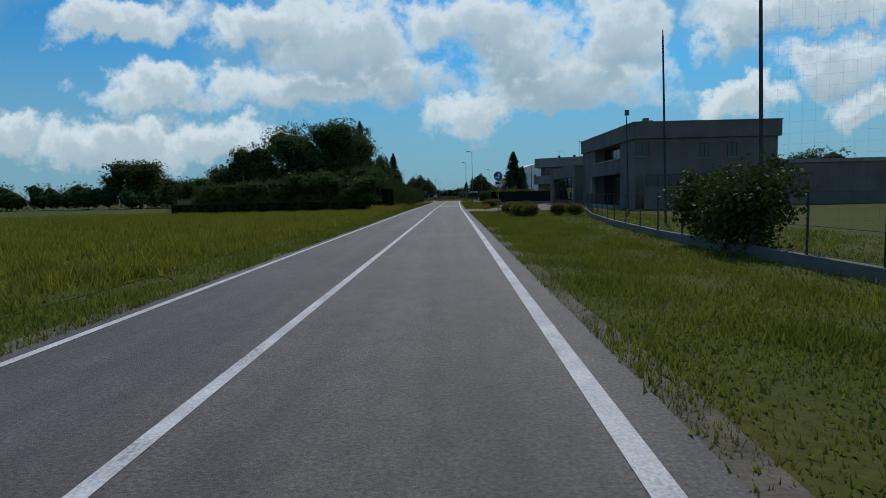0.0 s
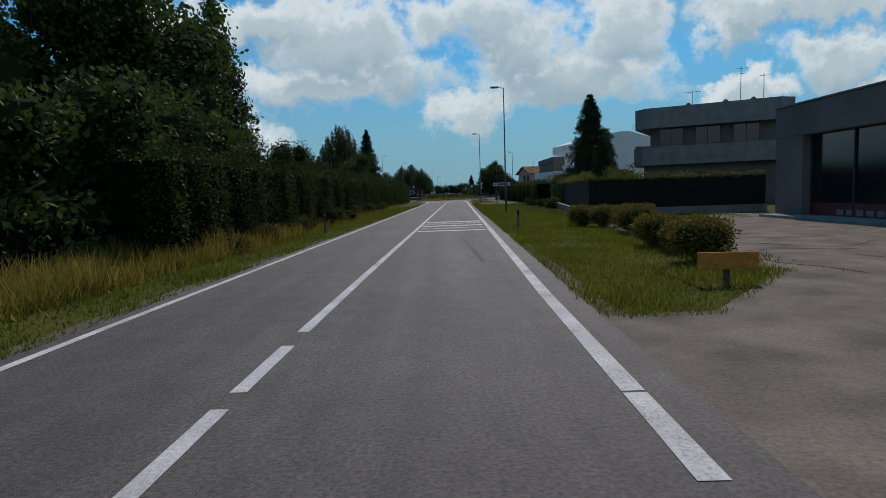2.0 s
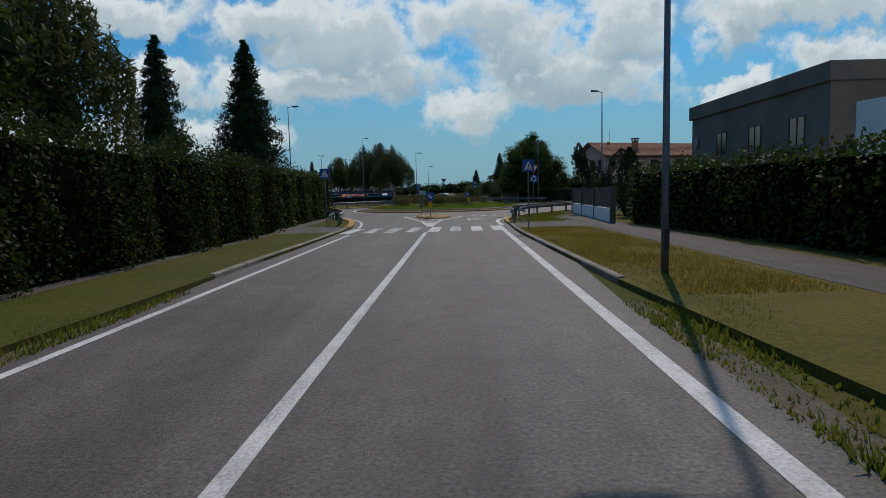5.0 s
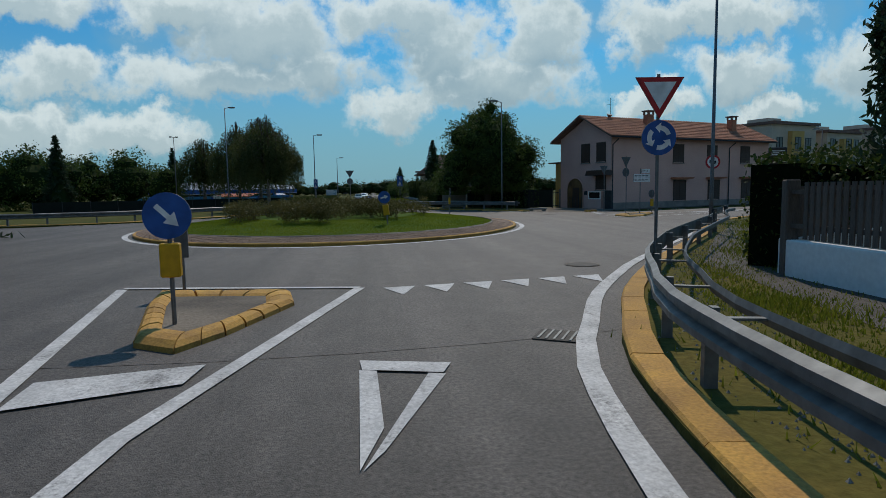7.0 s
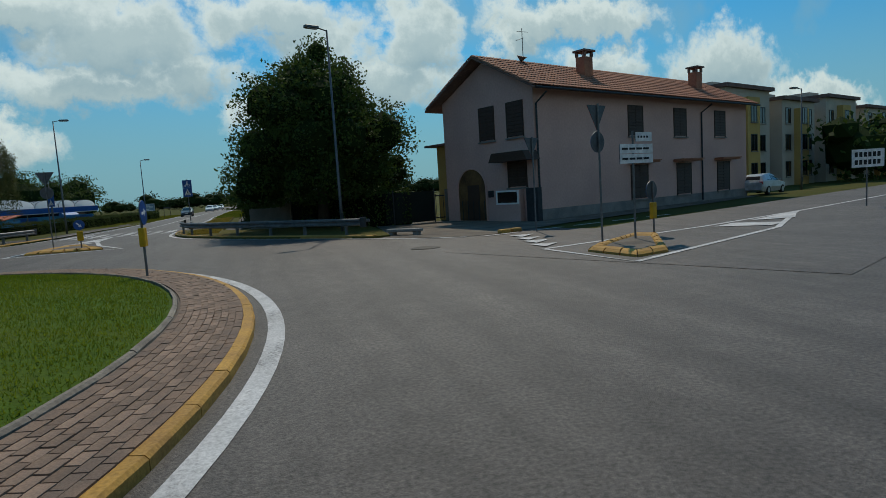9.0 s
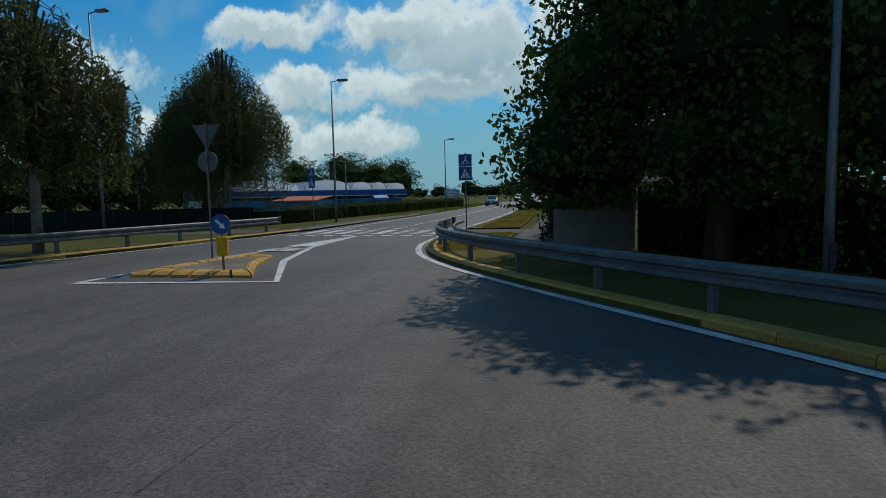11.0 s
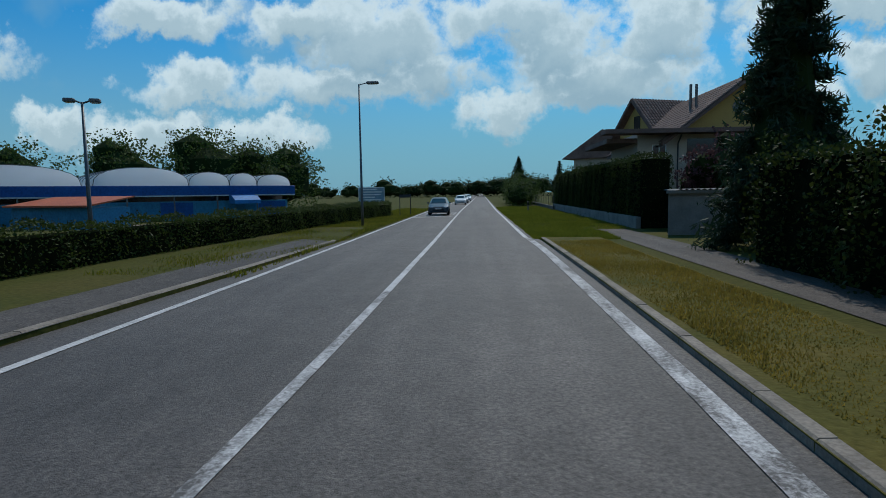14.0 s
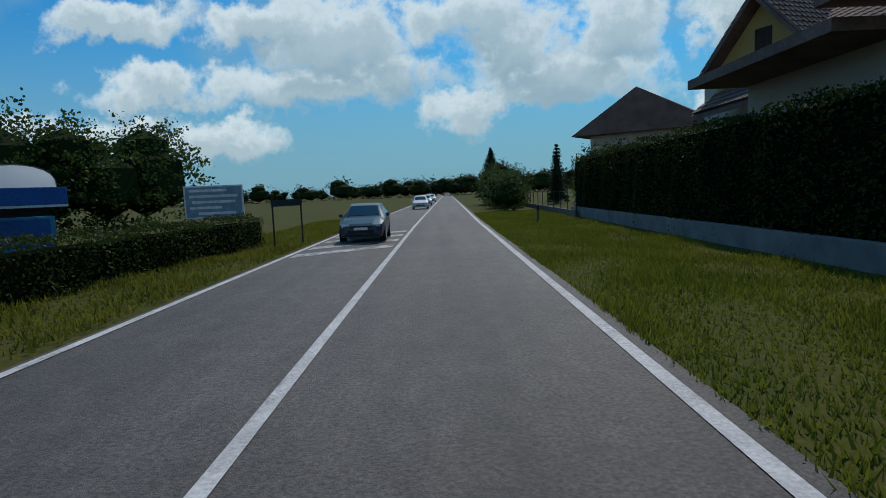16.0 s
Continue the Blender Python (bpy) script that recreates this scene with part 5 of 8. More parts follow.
def white_villa():
    t = thing("villa", "white modern villa with a curved overhanging roof", "house", at=pose(19.1, 167, 0, 0, 0, math.degrees(0.2)))
    top = [(4.2, 7.9), (4.25, 9.2), (7.0, 10.0), (10.9, 10.75), (12.6, 10.8), (13.8, 10.5), (19.0, 9.1), (19.0, 6.0), (6.6, 5.9), (6.4, 7.6)]
    bm = bmesh.new()
    a, b = [bm.verts.new((x, 0, z)) for x, z in top], [bm.verts.new((x, 12, z)) for x, z in top]
    bm.faces.new(a)
    bm.faces.new(b[::-1])
    for i in range(len(top)):
        j = (i + 1) % len(top)
        bm.faces.new((a[i], a[j], b[j], b[i]))
    part("upper_shell", bm, WHITERENDER, t)
    part("ground_floor", boxes((6.0, 19, 0.1, 12, -0.2, 6.0)), WHITERENDER, t)
    part("terrace_wall", boxes((0.4, 6.0, 1.5, 11, -0.2, 4.7)), WHITERENDER, t)
    for x, z in ((7.65, 6.35), (8.6, 5.75), (10.05, 4.9)):
        window(t, x, 0, z, 0.36, 0.8, "x", DARKMETAL, sill=False)
    window(t, 15.0, 0, 5.0, 2.5, 3.2, "x", DARKMETAL)
    part("downpipe", tubes(([(6.55, -0.06, 9.8), (6.55, -0.06, 3.0)], 0.06)), DARKMETAL, t)
    part("aerial", tubes(([(15.5, 4, 9.8), (15.5, 4, 12.3)], 0.03)), DARKMETAL, t)
    part("aerial", tubes(([(14.9, 4, 12.0), (16.1, 4, 12.0)], 0.02)), DARKMETAL, t)


white_villa()


def garden_centre():
    t = thing("garden_centre", "blue garden centre with white arched film roofs", "shop", at=pose(-22.5, 311.1, 0, 0, 0, math.degrees(math.atan2(10, 10.8))))
    part("wall", boxes((-14, 15.8, 0.6, 10, -0.1, 1.5)), LIGHTBLUE, t, "light blue lower wall")
    for k in range(11):
        part("panel", boxes((-13.9 + k * 2.7, -11.4 + k * 2.7, 0.56, 0.6, 0.2, 1.4)), BLUE if k % 3 == 1 else LIGHTBLUE, t)
    part("shop_glass", boxes((-14, 15.8, 1.6, 1.7, 1.4, 2.1)), DARKGLASS, t)
    part("fascia", boxes((-15, 16.2, -0.2, 0.0, 2.0, 2.75), bevel=0.02), BLUE, t, "deep blue fascia board")
    part("fascia_edge", boxes((-15, 16.2, -0.22, 0.1, 1.9, 2.0)), FILM, t)
    for x in np.arange(-14.5, 16, 3.4):
        part("post", boxes((x - 0.05, x + 0.05, -0.1, 0.0, -0.1, 2.0)), GALV, t)
    for x0, x1, h in ((-9.5, -0.4, 1.5), (0.3, 7.1, 1.45), (7.1, 10.4, 1.15), (10.4, 12.8, 1.1), (12.8, 15.9, 1.0)):
        bm = bmesh.new()
        arc = [(x0 + (x1 - x0) * (0.5 - 0.5 * math.cos(a)), 2.7 + h * math.sin(a) ** 0.7) for a in np.linspace(0, math.pi, 13)]
        rows = [[bm.verts.new((x, y, z)) for x, z in arc] for y in np.linspace(0.1, 9.5, 8)]
        for r0, r1 in zip(rows, rows[1:]):
            for i in range(len(arc) - 1):
                bm.faces.new((r0[i], r0[i + 1], r1[i + 1], r1[i]))
        bm.faces.new(rows[0][::-1])
        roof = part("arched_roof", bm, FILM_ROOF, t, "white film arched roof", smooth=False)
        for y in np.linspace(0.08, 9.5, 7):
            part("hoop", tubes(([(x, y, z + 0.03) for x, z in arc], 0.03), seg=4), GALV, roof)
    part("awning", side_prism(bmesh.new(), [(-1.6, 1.25), (-1.55, 1.55), (-0.9, 1.9), (-0.2, 2.0), (-0.2, 1.25)], 10.2, 12.4), AWNING, t, "rounded blue entrance awning")
    s = thing("shed", "low shed with bright orange sheet roof", "shed", at=pose(-23.6, 304.6, 0, 0, 0, -18))
    part("wall", boxes((0.2, 7.0, 0.2, 3, -0.1, 1.3)), LIGHTBLUE, s)
    part("roof", side_prism(bmesh.new(), [(-0.2, 1.35), (3.2, 1.9), (3.2, 1.98), (-0.2, 1.45)], 0, 7.3), ORANGE, s)


garden_centre()


def villa_north():
    t = thing("villa", "ochre two-storey villa with steep brown roof and dark eaves", "house", at=pose(14.9, 308.7, 0))
    part("wall", boxes((1.6, 15.0, 0.5, 8, -0.2, 5.6)), CREAM, t)
    part("rear_wall", boxes((5.0, 14.0, 8, 19, -0.2, 6.6)), CREAM, t)
    def gable(x0, x1, z0, zt, y0, y1, mat_wall, mat_roof, over, label):
        xm = (x0 + x1) / 2 + 0.1
        bm = bmesh.new()
        vs = [(x0, z0), (x1, z0), (xm, zt)]
        a, b = [bm.verts.new((x, y0 + 0.6, z)) for x, z in vs], [bm.verts.new((x, y1, z)) for x, z in vs]
        bm.faces.new(a)
        bm.faces.new(b[::-1])
        for i in range(3):
            j = (i + 1) % 3
            bm.faces.new((a[i], a[j], b[j], b[i]))
        part("gable_wall", bm, mat_wall, t)
        for s, x in ((0, x0 - over), (1, x1 + over)):
            z = z0 - over * (zt - z0) / (xm - x0)
            bm = bmesh.new()
            o = [(x, z), (xm, zt + 0.05), (xm, zt + 0.3), (x, z + 0.22)]
            a, b = [bm.verts.new((px, y0 - 0.3, pz)) for px, pz in o], [bm.verts.new((px, y1, pz)) for px, pz in o]
            bm.faces.new(a)
            bm.faces.new(b[::-1])
            for i in range(4):
                j = (i + 1) % 4
                bm.faces.new((a[i], a[j], b[j], b[i]))
            roof = part("roof", bm, BROWNROOF, t, label)
            roof_rows(roof, (x, y0 - 0.3, z + 0.24), (0, 1, 0), (xm - x, 0, zt + 0.3 - z - 0.22), y1 - y0 + 0.3, math.hypot(xm - x, zt + 0.3 - z - 0.22), BROWNROOF, 0.3)
    gable(4.6, 12.1, 5.9, 8.8, 0.0, 16, OCHRE, BROWNROOF, 1.6, "brown tiled main roof")
    # cross gable that faces the road, turned a little towards the south
    turn = pose(5.0, 13.3, 0, 0, 0, 21)
    wing = part("gable_wall", side_prism(bmesh.new(), [(-2.5, 5.6), (2.5, 5.6), (2.5, 6.9), (0, 9.4), (-2.5, 6.9)], 0.0, 5.0), OCHRE, t, "ochre cross gable")
    wing.matrix_local = turn
    for side in (-1, 1):
        roof = part("roof", side_prism(bmesh.new(), [(side * 3.1, 6.3), (0, 9.45), (0, 9.68), (side * 3.1, 6.53)], -0.7, 5.2), BROWNROOF, t, "brown tiled cross gable roof")
        roof.matrix_local = turn
        roof_rows(roof, (-0.7, side * 3.1, 6.55), (1, 0, 0), (0, -side * 3.1, 3.15), 5.9, math.hypot(3.1, 3.15), BROWNROOF, 0.3)
    window(wing, 0.0, 0.0, 7.2, 0.7, 1.0, "y", SHUTTER, sill=False)
    part("eave", boxes((-0.8, 13.6, -0.9, 0.6, 5.5, 5.78)), BROWNROOF, t, "dark timber eaves")
    part("side_eave", boxes((-0.4, 1.7, 0.61, 8.2, 5.0, 5.3)), BROWNROOF, t)
    ring = bmesh.new()
    bmesh.ops.create_circle(ring, cap_ends=True, radius=0.42, segments=20, matrix=pose(8.1, 0.56, 7.2, 90))
    part("round_window", ring, DARKGLASS, t)
    part("balcony_slab", boxes((4.5, 11.0, -1.0, 0.5, 2.75, 2.9)), CONCRETE, t)
    part("balcony_wall", boxes((4.5, 11.0, -1.0, -0.9, 2.9, 3.75)), CREAM, t)
    part("balcony_rail", tubes(([(4.5, -0.95, 3.95), (11.0, -0.95, 3.95)], 0.03), seg=6), GALV, t)
    part("downpipe", tubes(([(4.2, -0.2, 5.4), (4.2, 0.42, 4.9), (4.2, 0.42, 0.0)], 0.05)), DARKMETAL, t)
    # dark sheet on the wall stands in for the shade behind the balcony
    part("balcony_shade", boxes((4.8, 8.6, 0.46, 0.495, 2.9, 5.2)), DARKGLASS, t)
    window(t, 3.0, 0.5, 3.2, 0.8, 1.6, "x", WHITERENDER)
    window(t, 12.2, 0.5, 3.4, 1.0, 1.5, "x", DARKMETAL)
    window(t, 9.9, 0.5, 0.3, 1.2, 1.6, "x", DARKMETAL)
    for x in (6.2, 6.6):
        part("flue", tubes(([(x, 4, 7.4), (x, 4, 9.3)], 0.1)), GALV, t)
    v = thing("villa", "smaller brown-roofed villa behind the tall hedge", "house", at=pose(17.6, 345.4, 0, 0, 0, -35))
    part("wall", boxes((0.6, 10, 0.5, 12, -0.2, 5.9)), CREAM, v)
    bm = bmesh.new()
    a, b = [bm.verts.new((x, -0.2, z)) for x, z in ((-0.8, 5.9), (10.8, 5.9), (4.6, 9.3))], [bm.verts.new((x, 12.4, z)) for x, z in ((-0.8, 5.9), (10.8, 5.9), (4.6, 9.3))]
    bm.faces.new(a)
    bm.faces.new(b[::-1])
    for i in range(3):
        j = (i + 1) % 3
        bm.faces.new((a[i], a[j], b[j], b[i]))
    part("roof", bm, BROWNROOF, v)
    window(v, 2.5, 0.5, 3.0, 1.0, 1.4, "x", DARKMETAL)
    window(v, 6.5, 0.5, 3.0, 1.0, 1.4, "x", DARKMETAL)
    g = thing("garage", "row of grey concrete garages with low corrugated roof", "garage", at=pose(13.8, 294.3, 0))
    part("wall", prism(bmesh.new(), [(0, 0), (9.5, 0), (9.5, 5.0), (3.4, 5.0)], -0.1, 1.72), CONCRETE, g)
    for k in range(6):
        part("panel", boxes((0.1 + k * 1.55, 1.58 + k * 1.55, -0.02, 0.0, 0.1, 1.62)), CONCRETE, g)
    part("roof_slab", prism(bmesh.new(), [(-0.15, -0.2), (9.6, -0.2), (9.6, 5.1), (3.3, 5.1)], 1.72, 1.84), CONCRETE, g)
    bm = bmesh.new()
    ridge = [bm.verts.new((0.3 + k * 0.12 + (0 if e == 0 else 1.0), -0.25 + e * 5.3, 1.85 + (0.06 if k % 2 else 0))) for e in (0, 1) for k in range(70)]
    for k in range(69):
        bm.faces.new((ridge[k], ridge[k + 1], ridge[71 + k], ridge[70 + k]))
    part("corrugated_roof", bm, CONCRETE, g)


villa_north()


def apartments():
    for x, y, w, h, seed in ((54, 259, 9, 9.4, 1), (64, 262, 8, 8.6, 2), (73.5, 265, 9, 9.2, 3), (84, 268.5, 10, 8.4, 4)):
        t = thing("apartment_block", "ochre and brown apartment block with flat roof", "building", "apartment blocks on the side road", pose(x, y, 0, 0, 0, 20))
        part("wall", boxes((0, w, 0, 10, -0.2, h)), CREAM, t)
        part("bay", boxes((w * 0.35, w * 0.62, -0.6, 0, -0.1, h - 0.8)), OCHRE, t)
        part("roof", boxes((-0.3, w + 0.3, -0.4, 10.3, h, h + 0.35)), BROWNROOF, t)
        for k in range(3):
            for fx in (0.17, 0.48, 0.82):
                window(t, w * fx, -0.6 if fx == 0.48 else 0, 0.9 + k * 2.7, 1.1, 1.5, "x", DARKMETAL)
        part("roof_block", boxes((w * 0.4, w * 0.7, 3, 6, h, h + 1.2)), CREAM, t)


apartments()

# ---- far woods ----
def woods(name, lobes, leaves, leaf, seed, label, material=LEAF_FAR):
    pts = lobes_crown(lobes, leaves, leaf, seed, 0.3)
    pts[:, 2] = np.clip(pts[:, 2], 0.0, None)
    ob = quads(name, pts, leaf, material, None, np.random.default_rng(seed))
    tagged(part("inner_shade_core", inner_mass(lobes, 0.74, 0.0), LEAF_INNER_SHADE, ob), kind="stuff")
    return tagged(ob, label, "woods", kind="stuff")


def wood_line(x0, y0, x1, y1, h0, h1, depth, seed, n=None):
    rng = random.Random(seed)
    ln = math.hypot(x1 - x0, y1 - y0)
    n = n or int(ln / (0.45 * (h0 + h1) / 2))
    out = []
    for k in range(n):
        f = (k + 0.5) / n
        h = (h0 + (h1 - h0) * f) * rng.uniform(0.78, 1.12)
        x, y = x0 + (x1 - x0) * f + rng.uniform(-1, 1) * depth * 0.3, y0 + (y1 - y0) * f + rng.uniform(-1, 1) * depth * 0.5
        w = h * rng.uniform(0.42, 0.6)
        out += [(x, y, h * 0.45, w, w, h * 0.5), (x + rng.uniform(-1, 1) * w * 0.5, y, h * 0.72, w * 0.6, w * 0.6, h * 0.28)]
    return out


band = []
rb = random.Random(60)
for k in range(230):
    x = -460 + 3.6 * k + rb.uniform(-2, 2)
    y = 560 + rb.uniform(-18, 18) + 0.0004 * (x - 20) ** 2
    h = rb.uniform(6.5, 9.0) + 2.0 * math.sin(x * 0.021) + (2.5 if rb.random() < 0.08 else 0)
    band += [(x, y, h * 0.42, h * 0.8, h * 0.7, h * 0.46), (x + rb.uniform(-2, 2), y, h * 0.68, h * 0.5, h * 0.5, h * 0.32)]
woods("far_woods", band, 60000, 0.8, 41, "dark distant woods along the horizon")
woods("woods_west", wood_line(-37.1, 323.4, -16.1, 345.4, 8.5, 9.5, 8, 4) + wood_line(-83.1, 301.4, -37.1, 323.4, 9, 8.5, 8, 5), 64000, 0.30, 42, "dark belt of trees behind the garden centre", LEAF_OAK)
woods("woods_southwest", wood_line(-73.1, 263.4, -25.1, 285.4, 8, 7.5, 6, 6), 42000, 0.30, 43, "dark trees beyond the car park", LEAF_OAK)
woods("scrub", wood_line(-150, 205, -40, 175, 9, 6, 8, 7) + wood_line(-300, 260, -150, 205, 9, 9, 10, 8), 22000, 0.65, 44, "dark scrub at the far side of the meadow", LEAF_OAK)
woods("woods_east", wood_line(70, 262, 190, 310, 7.5, 8, 8, 9) + wood_line(40, 222, 62, 232, 4.2, 5.2, 3, 10), 10000, 0.6, 45, "dark trees along the side road", LEAF_OAK)
woods("garden_trees", wood_line(11.6, 345, 14.4, 380, 3.0, 5.5, 3, 11) + wood_line(17.5, 336, 24, 356, 5.0, 5.6, 3, 12), 36000, 0.19, 46, "dark garden trees and shrubs beside the road", LEAF_OAK)
woods("trees_behind_hall", wood_line(52, 98, 70, 108, 8, 8.4, 4, 13), 5000, 0.4, 47, "dark trees behind the long hall", LEAF_OAK)
broad_tree(16.0, 22, 50, "large round field tree far across the meadow", (-103, 204, 0), 7000, 0.7, skirt=0.02)
conifer(12.6, 8.0, 51, "dark spruce above the roadside gardens", (19.0, 447, 0), 5000, leaf=0.40)
conifer(6.8, 2.6, 52, "thin young spruce above the roadside gardens", (19.1, 363.4, 0), 1800, leaf=0.26)
broad_tree(5.0, 4.2, 53, "dark red plum tree in front of the villa", (18.6, 300, 0), 5000, 0.16, LEAF_PLUM, "plum_tree", skirt=0.12)
for k, (x, y, h) in enumerate(((-33.1, 269.4, 9.5), (-37.1, 277.4, 8.5), (-28.1, 297.4, 10))):
    conifer(h, 4.2, 54 + k, "dark conifer beyond the car park", (x, y, 0), 3000, leaf=0.34)
broad_tree(5.6, 5.0, 58, "green garden tree behind the iron gate", (22.5, 262, 0), 4000, 0.26, LEAF_HEDGE, skirt=0.05)
hedge([(12.6, 140.5), (13.4, 150), (13.6, 168), (12.9, 186.5)], 1.8, 2.7, 60, "dark garden hedge along the footpath", leaf=0.17, density=55, wobble=0.35)
hedge([(12.9, 202.5), (14.8, 203.7), (17.2, 205.0)], 1.3, 2.5, 61, "dense green hedge at the garden corner", leaf=0.13, density=80, wobble=0.3)
shrub((14.6, 133.5), 2.0, 3.4, 62, "yellow-green garden bush above the screen", LEAF_BUSH, 0.2, 2600)
shrub((16.2, 150.0), 2.4, 4.2, 63, "yellow-green garden bush above the hedge", LEAF_BUSH, 0.2, 2600)
shrub((11.0, 127.5), 0.8, 1.2, 64, "leafy bush at the foot of the screen", LEAF_HEDGE, 0.14, 900)

# columnar cypress and weeping cedars in the corner garden
t = thing("cypress", "narrow dark columnar cypress behind the fence", "tree", at=pose(13.9, 192.7, 0))
part("trunk", tubes(([(0, 0, 0), (0, 0, 3.4)], [0.09, 0.03])), BARK, t)
rng = np.random.default_rng(66)
f = rng.random(4500)
a = rng.uniform(0, 6.283, 4500)
r = (0.12 + 0.55 * np.sin(np.clip(f * 1.05, 0, 1) * math.pi) ** 0.5) * rng.uniform(0.7, 1.1, 4500)
quads("crown", np.stack([np.cos(a) * r, np.sin(a) * r, 0.1 + f * 4.2], 1), 0.13, LEAF_CONIFER, t, rng)


def weeping_cedar(at, pts, seed, label):
    t = thing("weeping_cedar", label, "tree", "weeping cedars behind the fence", pose(*at, 0))
    curve = [(x, y, z) for x, y, z in pts]
    part("trunk", tubes((curve, [0.12 - 0.08 * i / (len(curve) - 1) for i in range(len(curve))])), BARK, t, smooth=True)
    rng = np.random.default_rng(seed)
    out = []
    for p, q in zip(curve, curve[1:]):
        for k in range(22):
            f = rng.random()
            o = np.array(p) * (1 - f) + np.array(q) * f + rng.normal(size=3) * np.array([0.12, 0.12, 0.05])
            drop = rng.uniform(0.3, 1.0) * max(0.3, o[2] * 0.55)
            n = 26
            out.append(o + np.stack([rng.normal(size=n) * 0.05, rng.normal(size=n) * 0.05, -rng.random(n) * drop], 1))
    quads("crown", np.concatenate(out), 0.10, LEAF_CONIFER, t, rng, up=-0.8, long=2.0)


weeping_cedar((12.9, 199.2), [(0.4, 0, 0), (0.3, 0.2, 2.6), (-0.2, 0.2, 4.6), (-0.6, 0, 5.1), (-0.9, -0.2, 4.4), (0.3, -0.1, 3.8), (1.3, -0.3, 2.6)], 67, "dark weeping cedar arching over the fence")
weeping_cedar((14.4, 198.4), [(0, 0, 0), (-0.3, 0, 2.2), (0, 0.1, 3.9), (0.7, 0.1, 4.6), (1.5, 0, 4.3), (2.0, -0.1, 3.2), (2.2, -0.2, 1.8)], 68, "dark weeping cedar trained into an arch")
shrub((14.6, 195.8), 1.2, 2.6, 69, "green garden bush behind the fence", LEAF_HEDGE, 0.15, 1600)

# ---- walls and fences ----
def picket_wall():
    t = thing("garden_fence", "low white wall with grey-brown vertical slat fence", "fence", at=pose(11.35, 187.6, 0.08))
    d = Vector((12.45 - 11.35, 201.4 - 187.6, 0))
    ln = d.length
    t.matrix_world = pose(11.35, 187.6, 0.08, 0, 0, math.degrees(math.atan2(d.y, d.x)))
    part("base_wall", boxes((-0.4, ln, -0.12, 0.12, -0.1, 0.72), bevel=0.02), WHITERENDER, t, "whitewashed low wall")
    part("rail", boxes((-0.4, ln, -0.04, 0.04, 0.95, 1.03), (-0.4, ln, -0.04, 0.04, 1.6, 1.68)), WOODFENCE, t)
    slat = None
    for k in range(int(ln / 0.17)):
        x = -0.3 + k * 0.17
        if slat is None:
            slat = part("slat", boxes((-0.055, 0.055, 0.04, 0.065, 0.76, 1.82)), WOODFENCE, t)
            me = slat.data
            slat.location = (x, 0, 0)
        else:
            s = new("slat", me)
            s.parent, s.location = t, (x, 0, 0)
    for x in (-0.45, 4.6, 9.3, ln):
        part("pillar", boxes((x - 0.09, x + 0.09, -0.14, 0.14, 0.0, 1.88), bevel=0.02), WOODFENCE, t)
    u = thing("garden_wall", "low white garden wall turning along the side road", "wall", at=pose(12.5, 201.6, 0.08, 0, 0, 28))
    part("base_wall", boxes((0, 6, -0.12, 0.12, -0.1, 0.72), bevel=0.02), WHITERENDER, u)
    part("rail", boxes((0, 6, -0.03, 0.03, 0.72, 1.75)), WOODFENCE, u)


picket_wall()
t = thing("garden_wall", "low rough concrete wall under the garden screen", "wall", at=pose(11.6, 127.5, 0, 0, 0, 83))
part("base_wall", boxes((-17, 60, -0.2, 0.05, -0.1, 0.6), bevel=0.02), CONCRETE, t)
t = thing("screen_fence", "dark green mesh screen along the garden", "fence", at=pose(11.75, 122.0, 0, 0, 0, 83))
SCREEN = mat("dark_green_screen", (0.010, 0.016, 0.012), (0.007, 0.010, 0.008), 1, 0.9, 0.2, 60)
part("screen", boxes((-11.0, 19.5, -0.28, -0.22, 0.5, 2.45)), SCREEN, t)
for x in np.arange(-11, 20, 2.4):
    part("post", tubes(([(x, -0.3, 0), (x, -0.3, 2.6)], 0.03)), DARKMETAL, t)
t = thing("screen_fence", "dark green mesh screen across the garden corner", "fence", at=pose(10.5, 111.0, 0))
part("screen", boxes((0, 11.5, -0.03, 0.03, 0.45, 2.35)), SCREEN, t)
part("base_wall", boxes((-0.1, 11.6, -0.12, 0.12, -0.1, 0.45), bevel=0.02), CONCRETE, t)
for k in range(6):
    part("post", tubes(([(k * 2.3, 0.08, 0), (k * 2.3, 0.08, 2.5)], 0.03), seg=6), DARKMETAL, t)
shrub((13.2, 113.0), 1.6, 3.3, 80, "yellow-green garden bush above the screen", LEAF_BUSH, 0.16, 3000)
shrub((17.0, 113.2), 1.6, 3.0, 81, "yellow-green garden bush above the screen", LEAF_BUSH, 0.16, 3000)
def ivy(x0, y0, x1, y1, z, n, seed, label):
    """Vine leaves in clumps along the top of a fence, hanging over its edge."""
    rng = np.random.default_rng(seed)
    f = rng.random(n // 12)
    tuft = np.stack([x0 + (x1 - x0) * f, y0 + (y1 - y0) * f, z + np.abs(rng.normal(size=len(f))) * 0.16], 1)
    pts = tuft[rng.integers(0, len(tuft), n)] + rng.normal(size=(n, 3)) * np.array([0.16, 0.16, 0.11])
    t = thing("ivy", label, "climber", "vines on the screen")
    quads("foliage", pts, 0.10, LEAF_BUSH, t, rng)
    tagged(part("stem", tubes(([(x0, y0, z), (x1, y1, z + 0.02)], 0.02), seg=5), BARK, t), kind="stuff")


